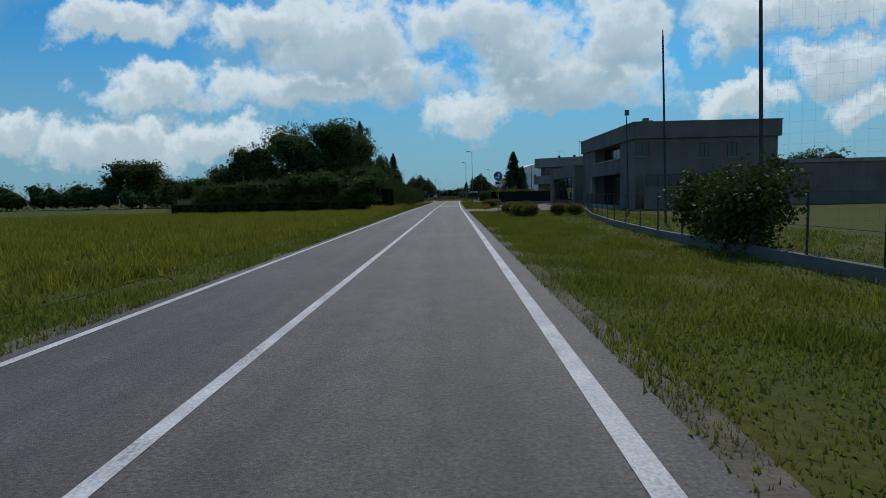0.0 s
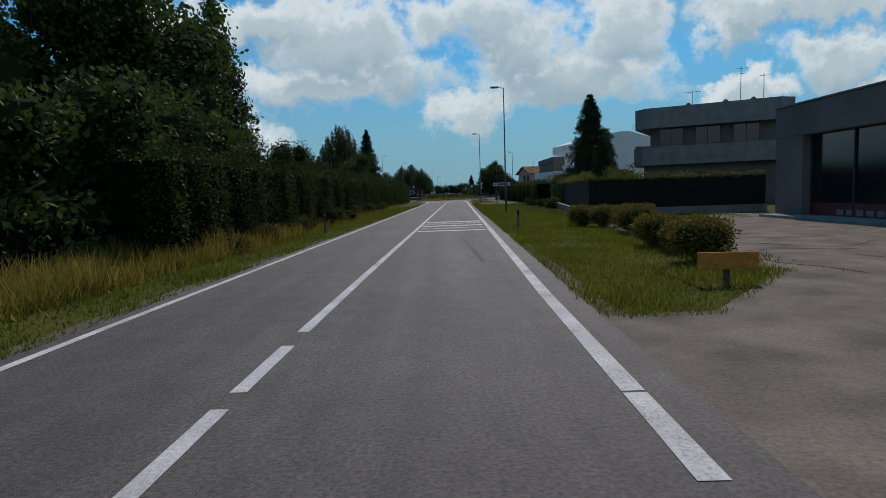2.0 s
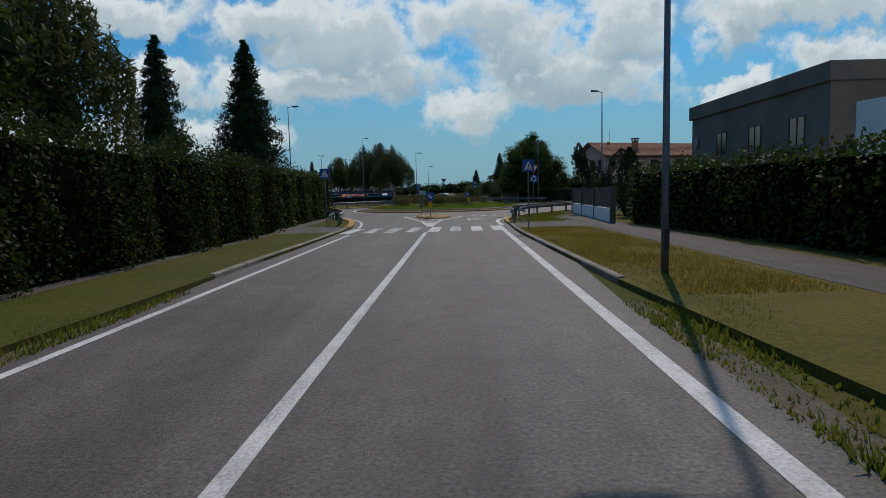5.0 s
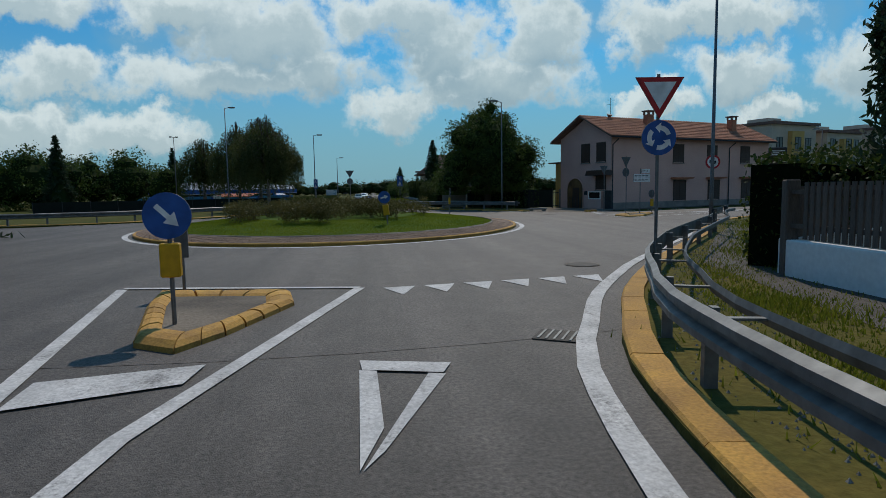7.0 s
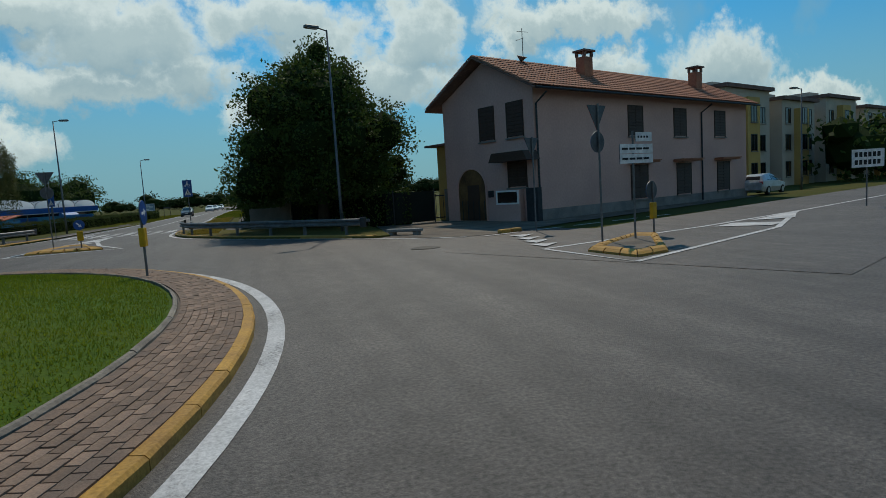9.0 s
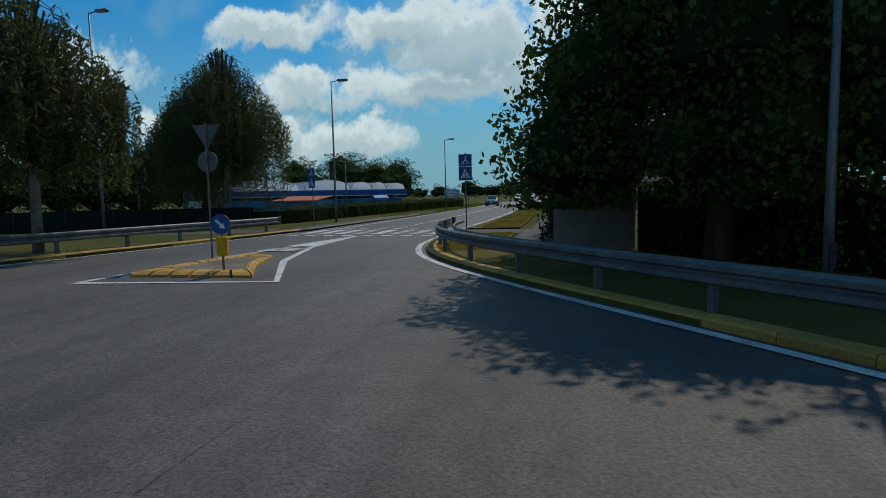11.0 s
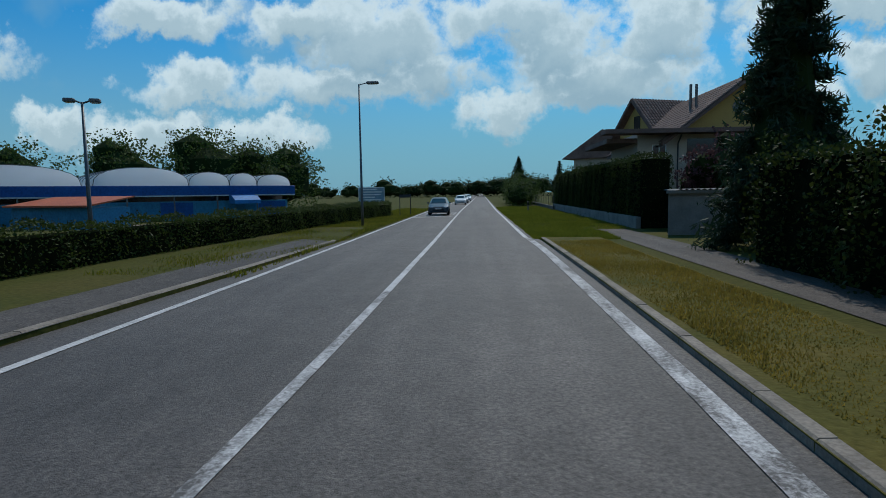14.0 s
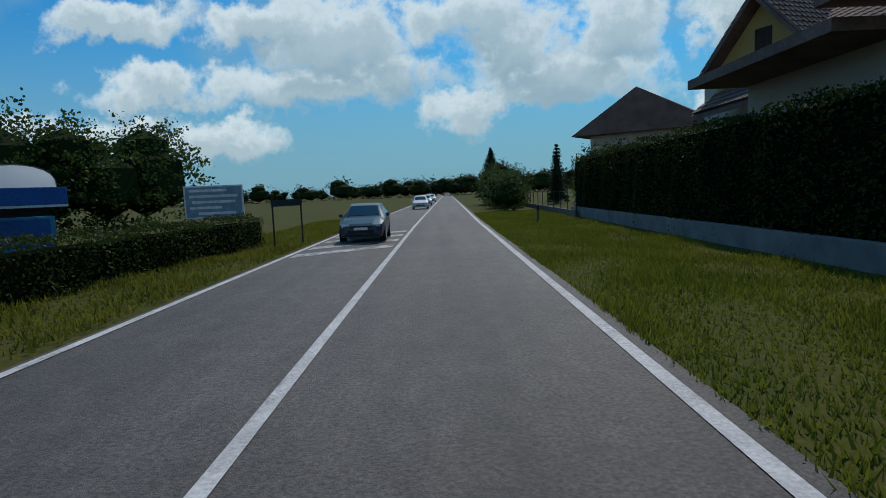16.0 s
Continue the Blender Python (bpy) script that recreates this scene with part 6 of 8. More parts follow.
ivy(10.45, 111.0, 14.5, 140.6, 2.5, 5200, 401, "yellow-green vine hanging over the top of the dark screen")
ivy(10.5, 110.9, 21.8, 110.9, 2.4, 2200, 402, "yellow-green vine hanging over the top of the dark screen")
rng = np.random.default_rng(405)
f = rng.random(700)
tuft = np.column_stack([9.2 + 0.022 * f * 40 + np.abs(rng.normal(size=700)) * -0.9 + 1.6, 112 + f * 40, rng.uniform(0.02, 0.16, 700)])
wp = tuft[rng.integers(0, 700, 14000)] + rng.normal(size=(14000, 3)) * np.array([0.16, 0.16, 0.05])
wp[:, 2] = np.clip(wp[:, 2], 0.0, None)
tagged(quads("weeds", wp, 0.085, leafy("weed_leaves", (0.05, 0.075, 0.012), (0.16, 0.19, 0.035)), None, rng, up=0.2), "broad-leaved weeds creeping out from the garden wall", "weeds", kind="stuff")
hedge([(13.6, 112.5), (15.6, 127), (16.2, 132)], 1.0, 2.55, 403, "dark hedge behind the garden screen", LEAF_LAUREL, 0.13, 80, wobble=0.4)
t = thing("gate", "white-painted steel bar gate in the garden hedge", "gate", at=pose(11.9, 141.0, 0, 0, 0, 83))
part("gate_frame", boxes((0, 5.6, -0.06, 0.0, 0.35, 0.43), (0, 5.6, -0.06, 0.0, 1.5, 1.58)), WHITERENDER, t)
for k in range(24):
    part("bar", boxes((0.1 + k * 0.235, 0.2 + k * 0.235, -0.05, -0.01, 0.3, 1.7)), WHITERENDER, t)
t = thing("carport", "flat brown carport roof on posts", "carport", at=pose(12.6, 121.5, 0, 0, 0, 83))
part("roof", boxes((9, 19, -6.0, -0.9, 2.75, 2.9)), BROWNROOF, t)
part("roof_edge", boxes((9, 19, -0.9, -0.8, 2.68, 2.94)), TILE, t)
for x in (9.3, 14.0, 18.7):
    for y in (-1.1, -5.8):
        part("post", boxes((x - 0.07, x + 0.07, y - 0.07, y + 0.07, -0.05, 2.75)), DARKMETAL, t)
t = thing("building", "dark grey flat-roofed building beyond the gardens", "building", at=pose(22.2, 187, 0))
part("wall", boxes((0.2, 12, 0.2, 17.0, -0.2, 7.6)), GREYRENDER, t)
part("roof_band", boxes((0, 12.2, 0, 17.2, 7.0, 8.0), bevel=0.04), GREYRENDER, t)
for y in (3, 7.5, 12):
    window(t, 0.2, y, 4.0, 1.4, 1.5, "y", DARKMETAL)
dish = bmesh.new()
bmesh.ops.create_circle(dish, cap_ends=True, radius=0.4, segments=16, matrix=pose(0.05, 16.0, 5.2, 0, 90))
part("dish", dish, GALV, t)


def wire_fence(name, pts, height, label, wall_h, seed=0):
    t = thing(name, label, "fence", at=pose(*pts[0], 0))
    o = Vector((*pts[0], 0))
    k = 0
    for p, q in zip(pts, pts[1:]):
        a, b = Vector((*p, 0)) - o, Vector((*q, 0)) - o
        n = max(1, int((b - a).length / 2.5))
        for i in range(n + (q == pts[-1])):
            c = a.lerp(b, i / n)
            part("post", tubes(([tuple(c), (c.x, c.y, height)], 0.03), seg=6), DARKMETAL, t)
        for z in (wall_h + 0.08, height * 0.55, height):
            part("wire", tubes(([(a.x, a.y, z), (b.x, b.y, z)], 0.008), seg=4), DARKMETAL, t)
        d = (b - a).normalized()
        r = Vector((d.y, -d.x, 0)) * 0.1
        bm = prism(bmesh.new(), [tuple((a + r).xy), tuple((b + r).xy), tuple((b - r).xy), tuple((a - r).xy)], -0.1, wall_h)
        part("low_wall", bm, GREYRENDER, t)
    return t


wire_fence("wire_fence", [(8.3, 4), (8.5, 11.3), (8.75, 24), (9.6, 33), (11.2, 44), (14, 57)], 1.75, "green wire fence on a low dark concrete wall", 0.28)
wire_fence("wire_fence", [(14.1, 332.4), (14.5, 351.4), (15.5, 386.4)], 1.5, "wire fence on a low wall beside gardens", 0.35)
shrub((9.0, 17.4), 1.6, 2.8, 71, "tall dark laurel bush growing through the fence", LEAF_HEDGE, 0.16, 4200)
shrub((9.3, 20.2), 1.5, 2.6, 72, "tall dark laurel bush growing through the fence", LEAF_HEDGE, 0.16, 3800)
for x, y, h in ((15.4, 48.9, 7.6), (13.0, 34.4, 10.6), (10.8, 20.0, 10.6), (24.0, 14.0, 10.6)):
    t = thing("net_pole", "tall slim dark steel pole holding ball netting", "pole", "net poles", pose(x, y, 0, 0, -1.5, 0))
    part("pole", tubes(([(0, 0, -0.1), (0, 0, h)], [0.08, 0.05]), seg=8), DARKMETAL, t)
    part("collar", tubes(([(0, 0, h), (0, 0, h + 0.3)], 0.03)), DARKMETAL, t)
t = thing("ball_net", "thin dark ball-stop netting strung between tall poles", "net", at=pose(10.8, 20.0, 0))
for k in range(28):
    part("cord", tubes(([(0, 0, 0.4 + k * 0.36), (13.2, -6.0, 0.4 + k * 0.36)], 0.0014), seg=3), DARKMETAL, t)
for k in range(40):
    part("cord", tubes(([(0.33 * k, -0.15 * k, 0.3), (0.33 * k, -0.15 * k, 10.3)], 0.0014), seg=3), DARKMETAL, t)
t = thing("garden_wall", "low pale concrete wall under the tall clipped hedge", "wall", at=pose(13.75, 298.9, 0, 0, 0, -1))
part("base_wall", boxes((-0.05, 0.2, 0, 36, -0.1, 0.55), bevel=0.02), CONCRETE, t)
t = thing("screen_wall", "low dark green boundary screen under the birches", "fence", at=pose(-30.0, 257.3, 0.05, 0, 0, 27))
part("screen", boxes((0, 26.2, -0.05, 0.05, -0.05, 1.25)), SCREEN, t)
for k in range(11):
    part("post", tubes(([(k * 2.6, -0.08, -0.05), (k * 2.6, -0.08, 1.35)], 0.03), seg=6), DARKMETAL, t)
t = thing("iron_gate", "dark iron bar gate beside the pink house", "gate", at=pose(20.6, 249.6, 0, 0, 0, -16))
part("gate_frame", boxes((0, 3.0, -0.03, 0.03, 0.15, 0.22), (0, 3.0, -0.03, 0.03, 1.45, 1.52)), DARKMETAL, t)
for k in range(14):
    part("bar", boxes((0.05 + k * 0.22, 0.08 + k * 0.22, -0.015, 0.015, 0.1, 1.6)), DARKMETAL, t)
for x in (-0.15, 3.15):
    part("post", boxes((x - 0.12, x + 0.12, -0.12, 0.12, -0.02, 1.85), bevel=0.02), CONCRETE, t)
t = thing("boundary_wall", "grey concrete boundary wall under the walnut tree", "wall", at=pose(12.4, 254.4, 0, 0, 0, -20))
part("base_wall", boxes((0, 2.6, -0.1, 0.1, -0.1, 1.9), bevel=0.02), CONCRETE, t)
hedge([(15.2, 253.0), (18.6, 248.0), (21.0, 247.4)], 0.8, 1.8, 75, "dark hedge under the walnut tree", LEAF_OAK, 0.15, 70)


# ---- crash barriers ----
def guard_rail(pts, label, z=0.09):
    """Two-wave steel beam on posts, its ends flared."""
    t = thing("crash_barrier", label, "crash barrier", "crash barriers of the roundabout", pose(*pts[0], z))
    o = Vector((*pts[0], 0))
    loc = [Vector((*p, 0)) - o for p in pts]
    prof = [(0.0, 0.42), (0.07, 0.46), (0.07, 0.53), (0.0, 0.57), (0.0, 0.60), (0.07, 0.64), (0.07, 0.71), (0.0, 0.75)]
    bm = bmesh.new()
    rows = []
    for i, p in enumerate(loc):
        d = (loc[min(i + 1, len(loc) - 1)] - loc[max(i - 1, 0)]).normalized()
        n = Vector((-d.y, d.x, 0))
        rows.append([bm.verts.new(p + n * (a + 0.06) + Vector((0, 0, h))) for a, h in prof] + [bm.verts.new(p + n * 0.055 + Vector((0, 0, h))) for a, h in prof[::-1]])
    for r0, r1 in zip(rows, rows[1:]):
        for k in range(len(r0)):
            m = (k + 1) % len(r0)
            bm.faces.new((r0[k], r0[m], r1[m], r1[k]))
    bm.faces.new(rows[0])
    bm.faces.new(rows[-1][::-1])
    part("beam", bm, GALV, t)
    back = bmesh.new()
    rows = []
    for i, p in enumerate(loc):
        d = (loc[min(i + 1, len(loc) - 1)] - loc[max(i - 1, 0)]).normalized()
        n = Vector((-d.y, d.x, 0))
        rows.append([back.verts.new(p - n * a + Vector((0, 0, h))) for a, h in ((0.50, 0.55), (0.53, 0.57), (0.53, 0.67), (0.50, 0.69), (0.48, 0.62))])
    for r0, r1 in zip(rows, rows[1:]):
        for k in range(5):
            m = (k + 1) % 5
            back.faces.new((r0[k], r0[m], r1[m], r1[k]))
    back.faces.new(rows[0])
    back.faces.new(rows[-1][::-1])
    part("rear_rail", back, GALV, t)
    acc = 0.6
    for p, q in zip(loc, loc[1:]):
        acc += (q - p).length
        if acc >= 2.0:
            acc = 0
            a = math.degrees(math.atan2((q - p).y, (q - p).x))
            po = part("post", boxes((-0.05, 0.05, -0.09, 0.03, -0.3, 0.72), (-0.05, 0.05, -0.02, 0.06, 0.45, 0.72)), GALV, t)
            po.matrix_local = Matrix.Translation(p) @ pose(0, 0, 0, 0, 0, a)
            br = part("bracket", boxes((-0.04, 0.04, -0.5, 0.06, 0.60, 0.625)), GALV, t)
            br.matrix_local = Matrix.Translation(p) @ pose(0, 0, 0, 0, 0, a)
    for p, q in ((loc[0], loc[1]), (loc[-1], loc[-2])):
        a = math.degrees(math.atan2((q - p).y, (q - p).x))
        e = part("end_plate", boxes((-0.28, 0.0, -0.02, 0.12, 0.36, 0.8), bevel=0.02), DARKMETAL, t)
        e.matrix_local = Matrix.Translation(p) @ pose(0, 0, 0, 0, 0, a)


guard_rail([p for p in offset_line(SE_EDGE, 0.48) if 189.6 < p[1] and p[0] < 22.3], "galvanised steel crash barrier curving into the side road")
guard_rail([p for p in offset_line(NE_EDGE, 0.45) if p[1] < 259.6 and p[0] < 17.4], "galvanised steel crash barrier under the walnut tree")
guard_rail([p for p in offset_line(SW_EDGE, -0.8) if 189.4 < p[1] and p[0] > -60][::-1], "galvanised steel crash barrier curving west")
guard_rail([p for p in offset_line(NW_EDGE, -0.8) if p[0] > -60 and p[1] < 263.7][::-1], "galvanised steel crash barrier under the birches")
STONES = []
rng = np.random.default_rng(5)
for line, lim in ((offset_line(SE_EDGE, 1.15), (188.5, 224)), (offset_line(NW_EDGE, -1.2), (246, 263))):
    line = [p for p in line if lim[0] < p[1] < lim[1] and p[0] < 30]
    for p in line:
        for k in range(60):
            STONES.append((p[0] + rng.normal() * 0.32, p[1] + rng.normal() * 0.38, 0.095, rng.uniform(0.01, 0.028)))
vs, fs = [], []
for x, y, z, s in STONES:
    b = len(vs)
    vs += [(x - s, y - s * 0.8, z - 0.02), (x + s, y - s, z - 0.02), (x + s * 0.9, y + s, z - 0.02), (x - s, y + s * 0.7, z - 0.02), (x + s * 0.15, y, z + s * 0.9)]
    fs += [(b, b + 1, b + 4), (b + 1, b + 2, b + 4), (b + 2, b + 3, b + 4), (b + 3, b, b + 4)]
tagged(mesh_from("gravel", vs, fs, GRAVEL), "loose grey stones under the crash barrier", "gravel", kind="stuff")


# ---- street lamps ----
def street_lamp(x, y, h, turn, group="street lamps", arm=1.0, z=0.0, double=False, label="tall slim grey steel street lamp with flat head"):
    t = thing("street_lamp", label, "street lamp", group, pose(x, y, z, 0, 0, turn))
    part("pole", tubes(([(0, 0, -0.1), (0, 0, 1.6), (0, 0, h)], [0.085, 0.075, 0.04]), seg=10), POLE, t, smooth=True)
    for s in ((1, -1) if double else (1,)):
        part("arm", tubes(([(0, 0, h - 0.05), (-s * arm * 0.5, 0, h + 0.05)], 0.03), seg=6), POLE, t)
        hd = part("head", boxes((min(-s * arm * 0.45, -s * arm * 1.15), max(-s * arm * 0.45, -s * arm * 1.15), -0.13, 0.13, h - 0.02, h + 0.12), bevel=0.03), POLE, t)
        part("lens", boxes((min(-s * arm * 0.55, -s * arm * 1.05), max(-s * arm * 0.55, -s * arm * 1.05), -0.1, 0.1, h - 0.035, h - 0.021)), FILM, hd)
    part("door", boxes((-0.05, 0.05, -0.112, -0.09, 0.6, 1.0)), DARKMETAL, t)
    return t


for x, y, h, turn in ((6.62, 125.6, 10.9, 0), (7.1, 168.6, 11.0, 0), (17.45, 212.2, 10.7, 20), (-13.9, 221.5, 11.4, 180), (16.7, 244.6, 9.8, 20), (-11.4, 262, 11.6, 180), (-2.48, 272.7, 9.5, 180), (-0.9, 303.5, 8.2, 180), (55, 252, 8, 0), (80, 262, 8, 0)):
    street_lamp(x, y, h, turn)
street_lamp(-7.9, 289.2, 5.2, 20, "car park lamps", 0.5, 0, True, "grey car park lamp with two small heads")
street_lamp(-21.9, 278, 9.8, 20, "car park lamps", 0.5, 0, True, "grey car park lamp with two small heads")

# ---- traffic signs ----
SIGNBLUE = mat("sign_blue", (0.012, 0.085, 0.30), (0.010, 0.07, 0.25), 1, 0.45, 0, 5)
SIGNWHITE = mat("sign_white", (0.75, 0.75, 0.74), (0.66, 0.66, 0.65), 1, 0.5, 0, 5)
SIGNRED = mat("sign_red", (0.50, 0.02, 0.025), (0.42, 0.018, 0.02), 1, 0.5, 0, 5)
SIGNYELLOW = mat("sign_yellow", (0.62, 0.33, 0.01), (0.55, 0.29, 0.01), 1, 0.5, 0, 5)
SIGNBACK = mat("sign_back_aluminium", (0.13, 0.135, 0.14), (0.09, 0.095, 0.10), 2, 0.55, 0, 8, metal=0.5)
SIGNBLACK = mat("sign_black", (0.012, 0.012, 0.012), (0.01, 0.01, 0.01), 1, 0.6, 0, 5)


def plate(pts, y0=-0.012, y1=0.012):
    """A flat outline in x and z, thickened in y."""
    bm = bmesh.new()
    a, b = [bm.verts.new((x, y0, z)) for x, z in pts], [bm.verts.new((x, y1, z)) for x, z in pts]
    bm.faces.new(a)
    bm.faces.new(b[::-1])
    for i in range(len(pts)):
        j = (i + 1) % len(pts)
        bm.faces.new((a[i], a[j], b[j], b[i]))
    return bm


def disc(r, cx=0.0, cz=0.0, n=28):
    return [(cx + r * math.cos(2 * math.pi * k / n), cz + r * math.sin(2 * math.pi * k / n)) for k in range(n)]


def rect(x0, x1, z0, z1):
    return [(x0, z0), (x1, z0), (x1, z1), (x0, z1)]


def sign_post(name, x, y, h, turn, label, tilt=0.0, z=0.0, r=0.03):
    t = thing(name, label, "road sign", "", pose(x, y, z, 0, tilt, turn))
    part("post", tubes(([(0, 0.05, -0.1), (0, 0.05, h)], r), seg=8), GALV, t)
    return t


def face(t, name, pts, material, depth=0, label="", back=SIGNBACK):
    p = part(name, plate(pts, -0.012, 0.012), back, t, label)
    part("front", plate(pts, -0.018, -0.013), material, p)
    return p


def layer(owner, pts, material, k=1, name="symbol"):
    return part(name, plate(pts, -0.018 - 0.004 * k - 0.003, -0.018 - 0.004 * k), material, owner)


def crossing_sign(x, y, zc, s, turn, label, double=False, z=0.0, cycle=False):
    t = sign_post("crossing_sign", x, y, zc + s * (1.5 if double else 0.5), turn, label, z=z)
    p = face(t, "panel", rect(-s / 2, s / 2, zc - s / 2, zc + s / 2), SIGNBLUE, label="blue pedestrian crossing panel")
    layer(p, [(-s * 0.36, zc - s * 0.32), (s * 0.36, zc - s * 0.32), (0, zc + s * 0.38)], SIGNWHITE)
    for k in (-2, -1, 0, 1, 2):
        layer(p, [(k * 0.11 * s - 0.02 * s, zc - s * 0.30), (k * 0.11 * s + 0.03 * s, zc - s * 0.30), (k * 0.08 * s + 0.02 * s, zc - s * 0.16), (k * 0.08 * s - 0.015 * s, zc - s * 0.16)], SIGNBLACK, 2, "stripe")
    layer(p, [(-0.05 * s, zc - 0.2 * s), (0.02 * s, zc - 0.05 * s), (0.08 * s, zc - 0.22 * s), (0.05 * s, zc + 0.1 * s), (-0.03 * s, zc + 0.1 * s)], SIGNBLACK, 3)
    layer(p, disc(0.045 * s, 0.01 * s, zc + 0.16 * s, 12), SIGNBLACK, 3)
    if double:
        q = face(t, "panel", rect(-s / 2, s / 2, zc + s / 2 + 0.01, zc + s * 1.42), SIGNBLUE, label="blue cycle crossing panel")
        for cx in (-0.2 * s, 0.18 * s):
            layer(q, disc(0.11 * s, cx, zc + s * 0.78), SIGNWHITE, 1, "wheel")
            layer(q, disc(0.075 * s, cx, zc + s * 0.78), SIGNBLUE, 2, "wheel")
        layer(q, [(-0.2 * s, zc + 0.78 * s), (-0.05 * s, zc + 0.98 * s), (0.1 * s, zc + 1.0 * s), (0.18 * s, zc + 0.8 * s), (0.05 * s, zc + 0.93 * s), (-0.03 * s, zc + 0.9 * s)], SIGNWHITE)
        layer(q, [(-0.04 * s, zc + 0.98 * s), (0.06 * s, zc + 0.98 * s), (0.09 * s, zc + 1.18 * s), (-0.01 * s, zc + 1.2 * s)], SIGNWHITE)
        layer(q, disc(0.05 * s, 0.06 * s, zc + 1.26 * s, 12), SIGNWHITE)


crossing_sign(6.38, 183.0, 2.86, 0.54, 8, "blue square pedestrian crossing sign on a steel post", z=0.08)
crossing_sign(-5.0, 194.8, 3.17, 0.62, 5, "blue square pedestrian crossing sign beside the hedge", z=0.08)
crossing_sign(8.28, 261.6, 2.7, 0.62, -6, "blue cycle and pedestrian crossing sign on a steel post", True, 0.08)
crossing_sign(-2, 267.8, 2.62, 0.6, -30, "blue cycle and pedestrian crossing sign beside the hedge", True, 0.08)

# give way over roundabout roundel
t = sign_post("give_way_sign", 9.3, 200.6, 3.7, -6, "red-bordered give way triangle above a blue roundabout roundel", z=0.08)
p = face(t, "triangle", [(-0.42, 3.64), (0.42, 3.64), (0, 2.94)], SIGNRED, label="red give way triangle")
layer(p, [(-0.28, 3.56), (0.28, 3.56), (0, 3.1)], SIGNWHITE)
p = face(t, "roundel", disc(0.3, 0, 2.62), SIGNBLUE, label="blue roundel with white arrows")
for k in range(3):
    a0 = k * 2.094 + 0.3
    arc = [(0.21 * math.cos(a0 + u), 2.62 + 0.21 * math.sin(a0 + u)) for u in np.linspace(0, 1.15, 6)] + [(0.13 * math.cos(a0 + u), 2.62 + 0.13 * math.sin(a0 + u)) for u in np.linspace(1.15, 0, 6)]
    layer(p, arc, SIGNWHITE)
    e = a0 + 1.15
    layer(p, [(0.26 * math.cos(e), 2.62 + 0.26 * math.sin(e)), (0.08 * math.cos(e), 2.62 + 0.08 * math.sin(e)), (0.19 * math.cos(e + 0.5), 2.62 + 0.19 * math.sin(e + 0.5))], SIGNWHITE, 2)


def arrow_pts(ang, s, cx, cz):
    base = [(-0.5, -0.09), (0.08, -0.09), (0.08, -0.27), (0.52, 0), (0.08, 0.27), (0.08, 0.09), (-0.5, 0.09)]
    return [(cx + s * (u * math.cos(ang) - v * math.sin(ang)), cz + s * (u * math.sin(ang) + v * math.cos(ang))) for u, v in base]


def keep_sign(x, y, zc, turn, ang, label, r=0.3, z=0.0, tilt=0.0, back=False):
    t = sign_post("keep_right_sign", x, y, zc + 0.1, turn, label, tilt, z)
    p = face(t, "roundel", disc(r, 0, zc), SIGNBLUE, label="blue roundel with white arrow")
    layer(p, arrow_pts(ang, r * 1.25, 0, zc), SIGNWHITE)
    part("yellow_marker", boxes((-0.13, 0.13, -0.02, 0.12, zc - r - 0.52, zc - r - 0.06), bevel=0.02), SIGNYELLOW, t, "ochre marker box")


keep_sign(1.64, 199.1, 1.58, 3, radians(-45), "blue slanted-arrow sign with ochre marker on the splitter", 0.31)
keep_sign(5.2, 216.9, 1.42, -12, radians(10), "blue arrow sign with ochre marker leaning on the roundabout lawn", 0.27, 0.2, -6)
keep_sign(9.95, 231.0, 1.55, 85, radians(10), "blue arrow sign with ochre marker on the roundabout lawn", 0.3, 0.2)
keep_sign(4.6, 247.4, 1.15, 10, radians(-45), "blue slanted-arrow sign with ochre marker on the northern splitter", 0.24, 0.1)
t = sign_post("warning_post", 0.87, 202.2, 1.3, 0, "grey post with the back of a small sign", z=0.1)
part("panel", boxes((-0.12, 0.12, 0.0, 0.03, 0.6, 1.3)), SIGNBACK, t)

# northern splitter
t = sign_post("give_way_sign", 2.75, 249.9, 3.9, 184, "grey backs of a give way triangle and roundel on a splitter", z=0.1)
face(t, "triangle", [(-0.42, 3.86), (0.42, 3.86), (0, 3.16)], SIGNRED)
face(t, "roundel", disc(0.3, 0, 2.82), SIGNBLUE)
# eastern splitter
t = sign_post("give_way_sign", 22.1, 230.1, 3.9, 200, "grey backs of a give way triangle and roundel", z=0.1)
face(t, "triangle", [(-0.42, 3.86), (0.42, 3.86), (0, 3.16)], SIGNRED)
face(t, "roundel", disc(0.3, 0, 2.82), SIGNBLUE)
t = sign_post("give_way_sign", 22.9, 235.9, 3.6, 205, "grey back of a give way triangle before the pink house", z=0.02)
face(t, "triangle", [(-0.42, 3.57), (0.42, 3.57), (0, 2.85)], SIGNRED)
t = sign_post("direction_sign", 22.9, 229.5, 3.05, 15, "white direction sign with rows of small dark lettering", z=0.1)
for z0, x0, x1 in ((2.75, 0.05, 0.75), (2.42, -0.62, 0.78), (2.14, -0.62, 0.78)):
    p = face(t, "panel", rect(x0, x1, z0, z0 + 0.26), SIGNWHITE)
    for k in range(4):
        layer(p, rect(x0 + 0.08 + k * (x1 - x0 - 0.2) / 4, x0 + 0.03 + (k + 1) * (x1 - x0 - 0.2) / 4, z0 + 0.10, z0 + 0.16), SIGNBLACK, 1, "lettering_bar")
t = sign_post("round_sign", 24.2, 230.5, 1.6, 200, "grey back of a round sign with ochre marker", z=0.1)
face(t, "roundel", disc(0.28, 0, 1.32), SIGNBLUE)
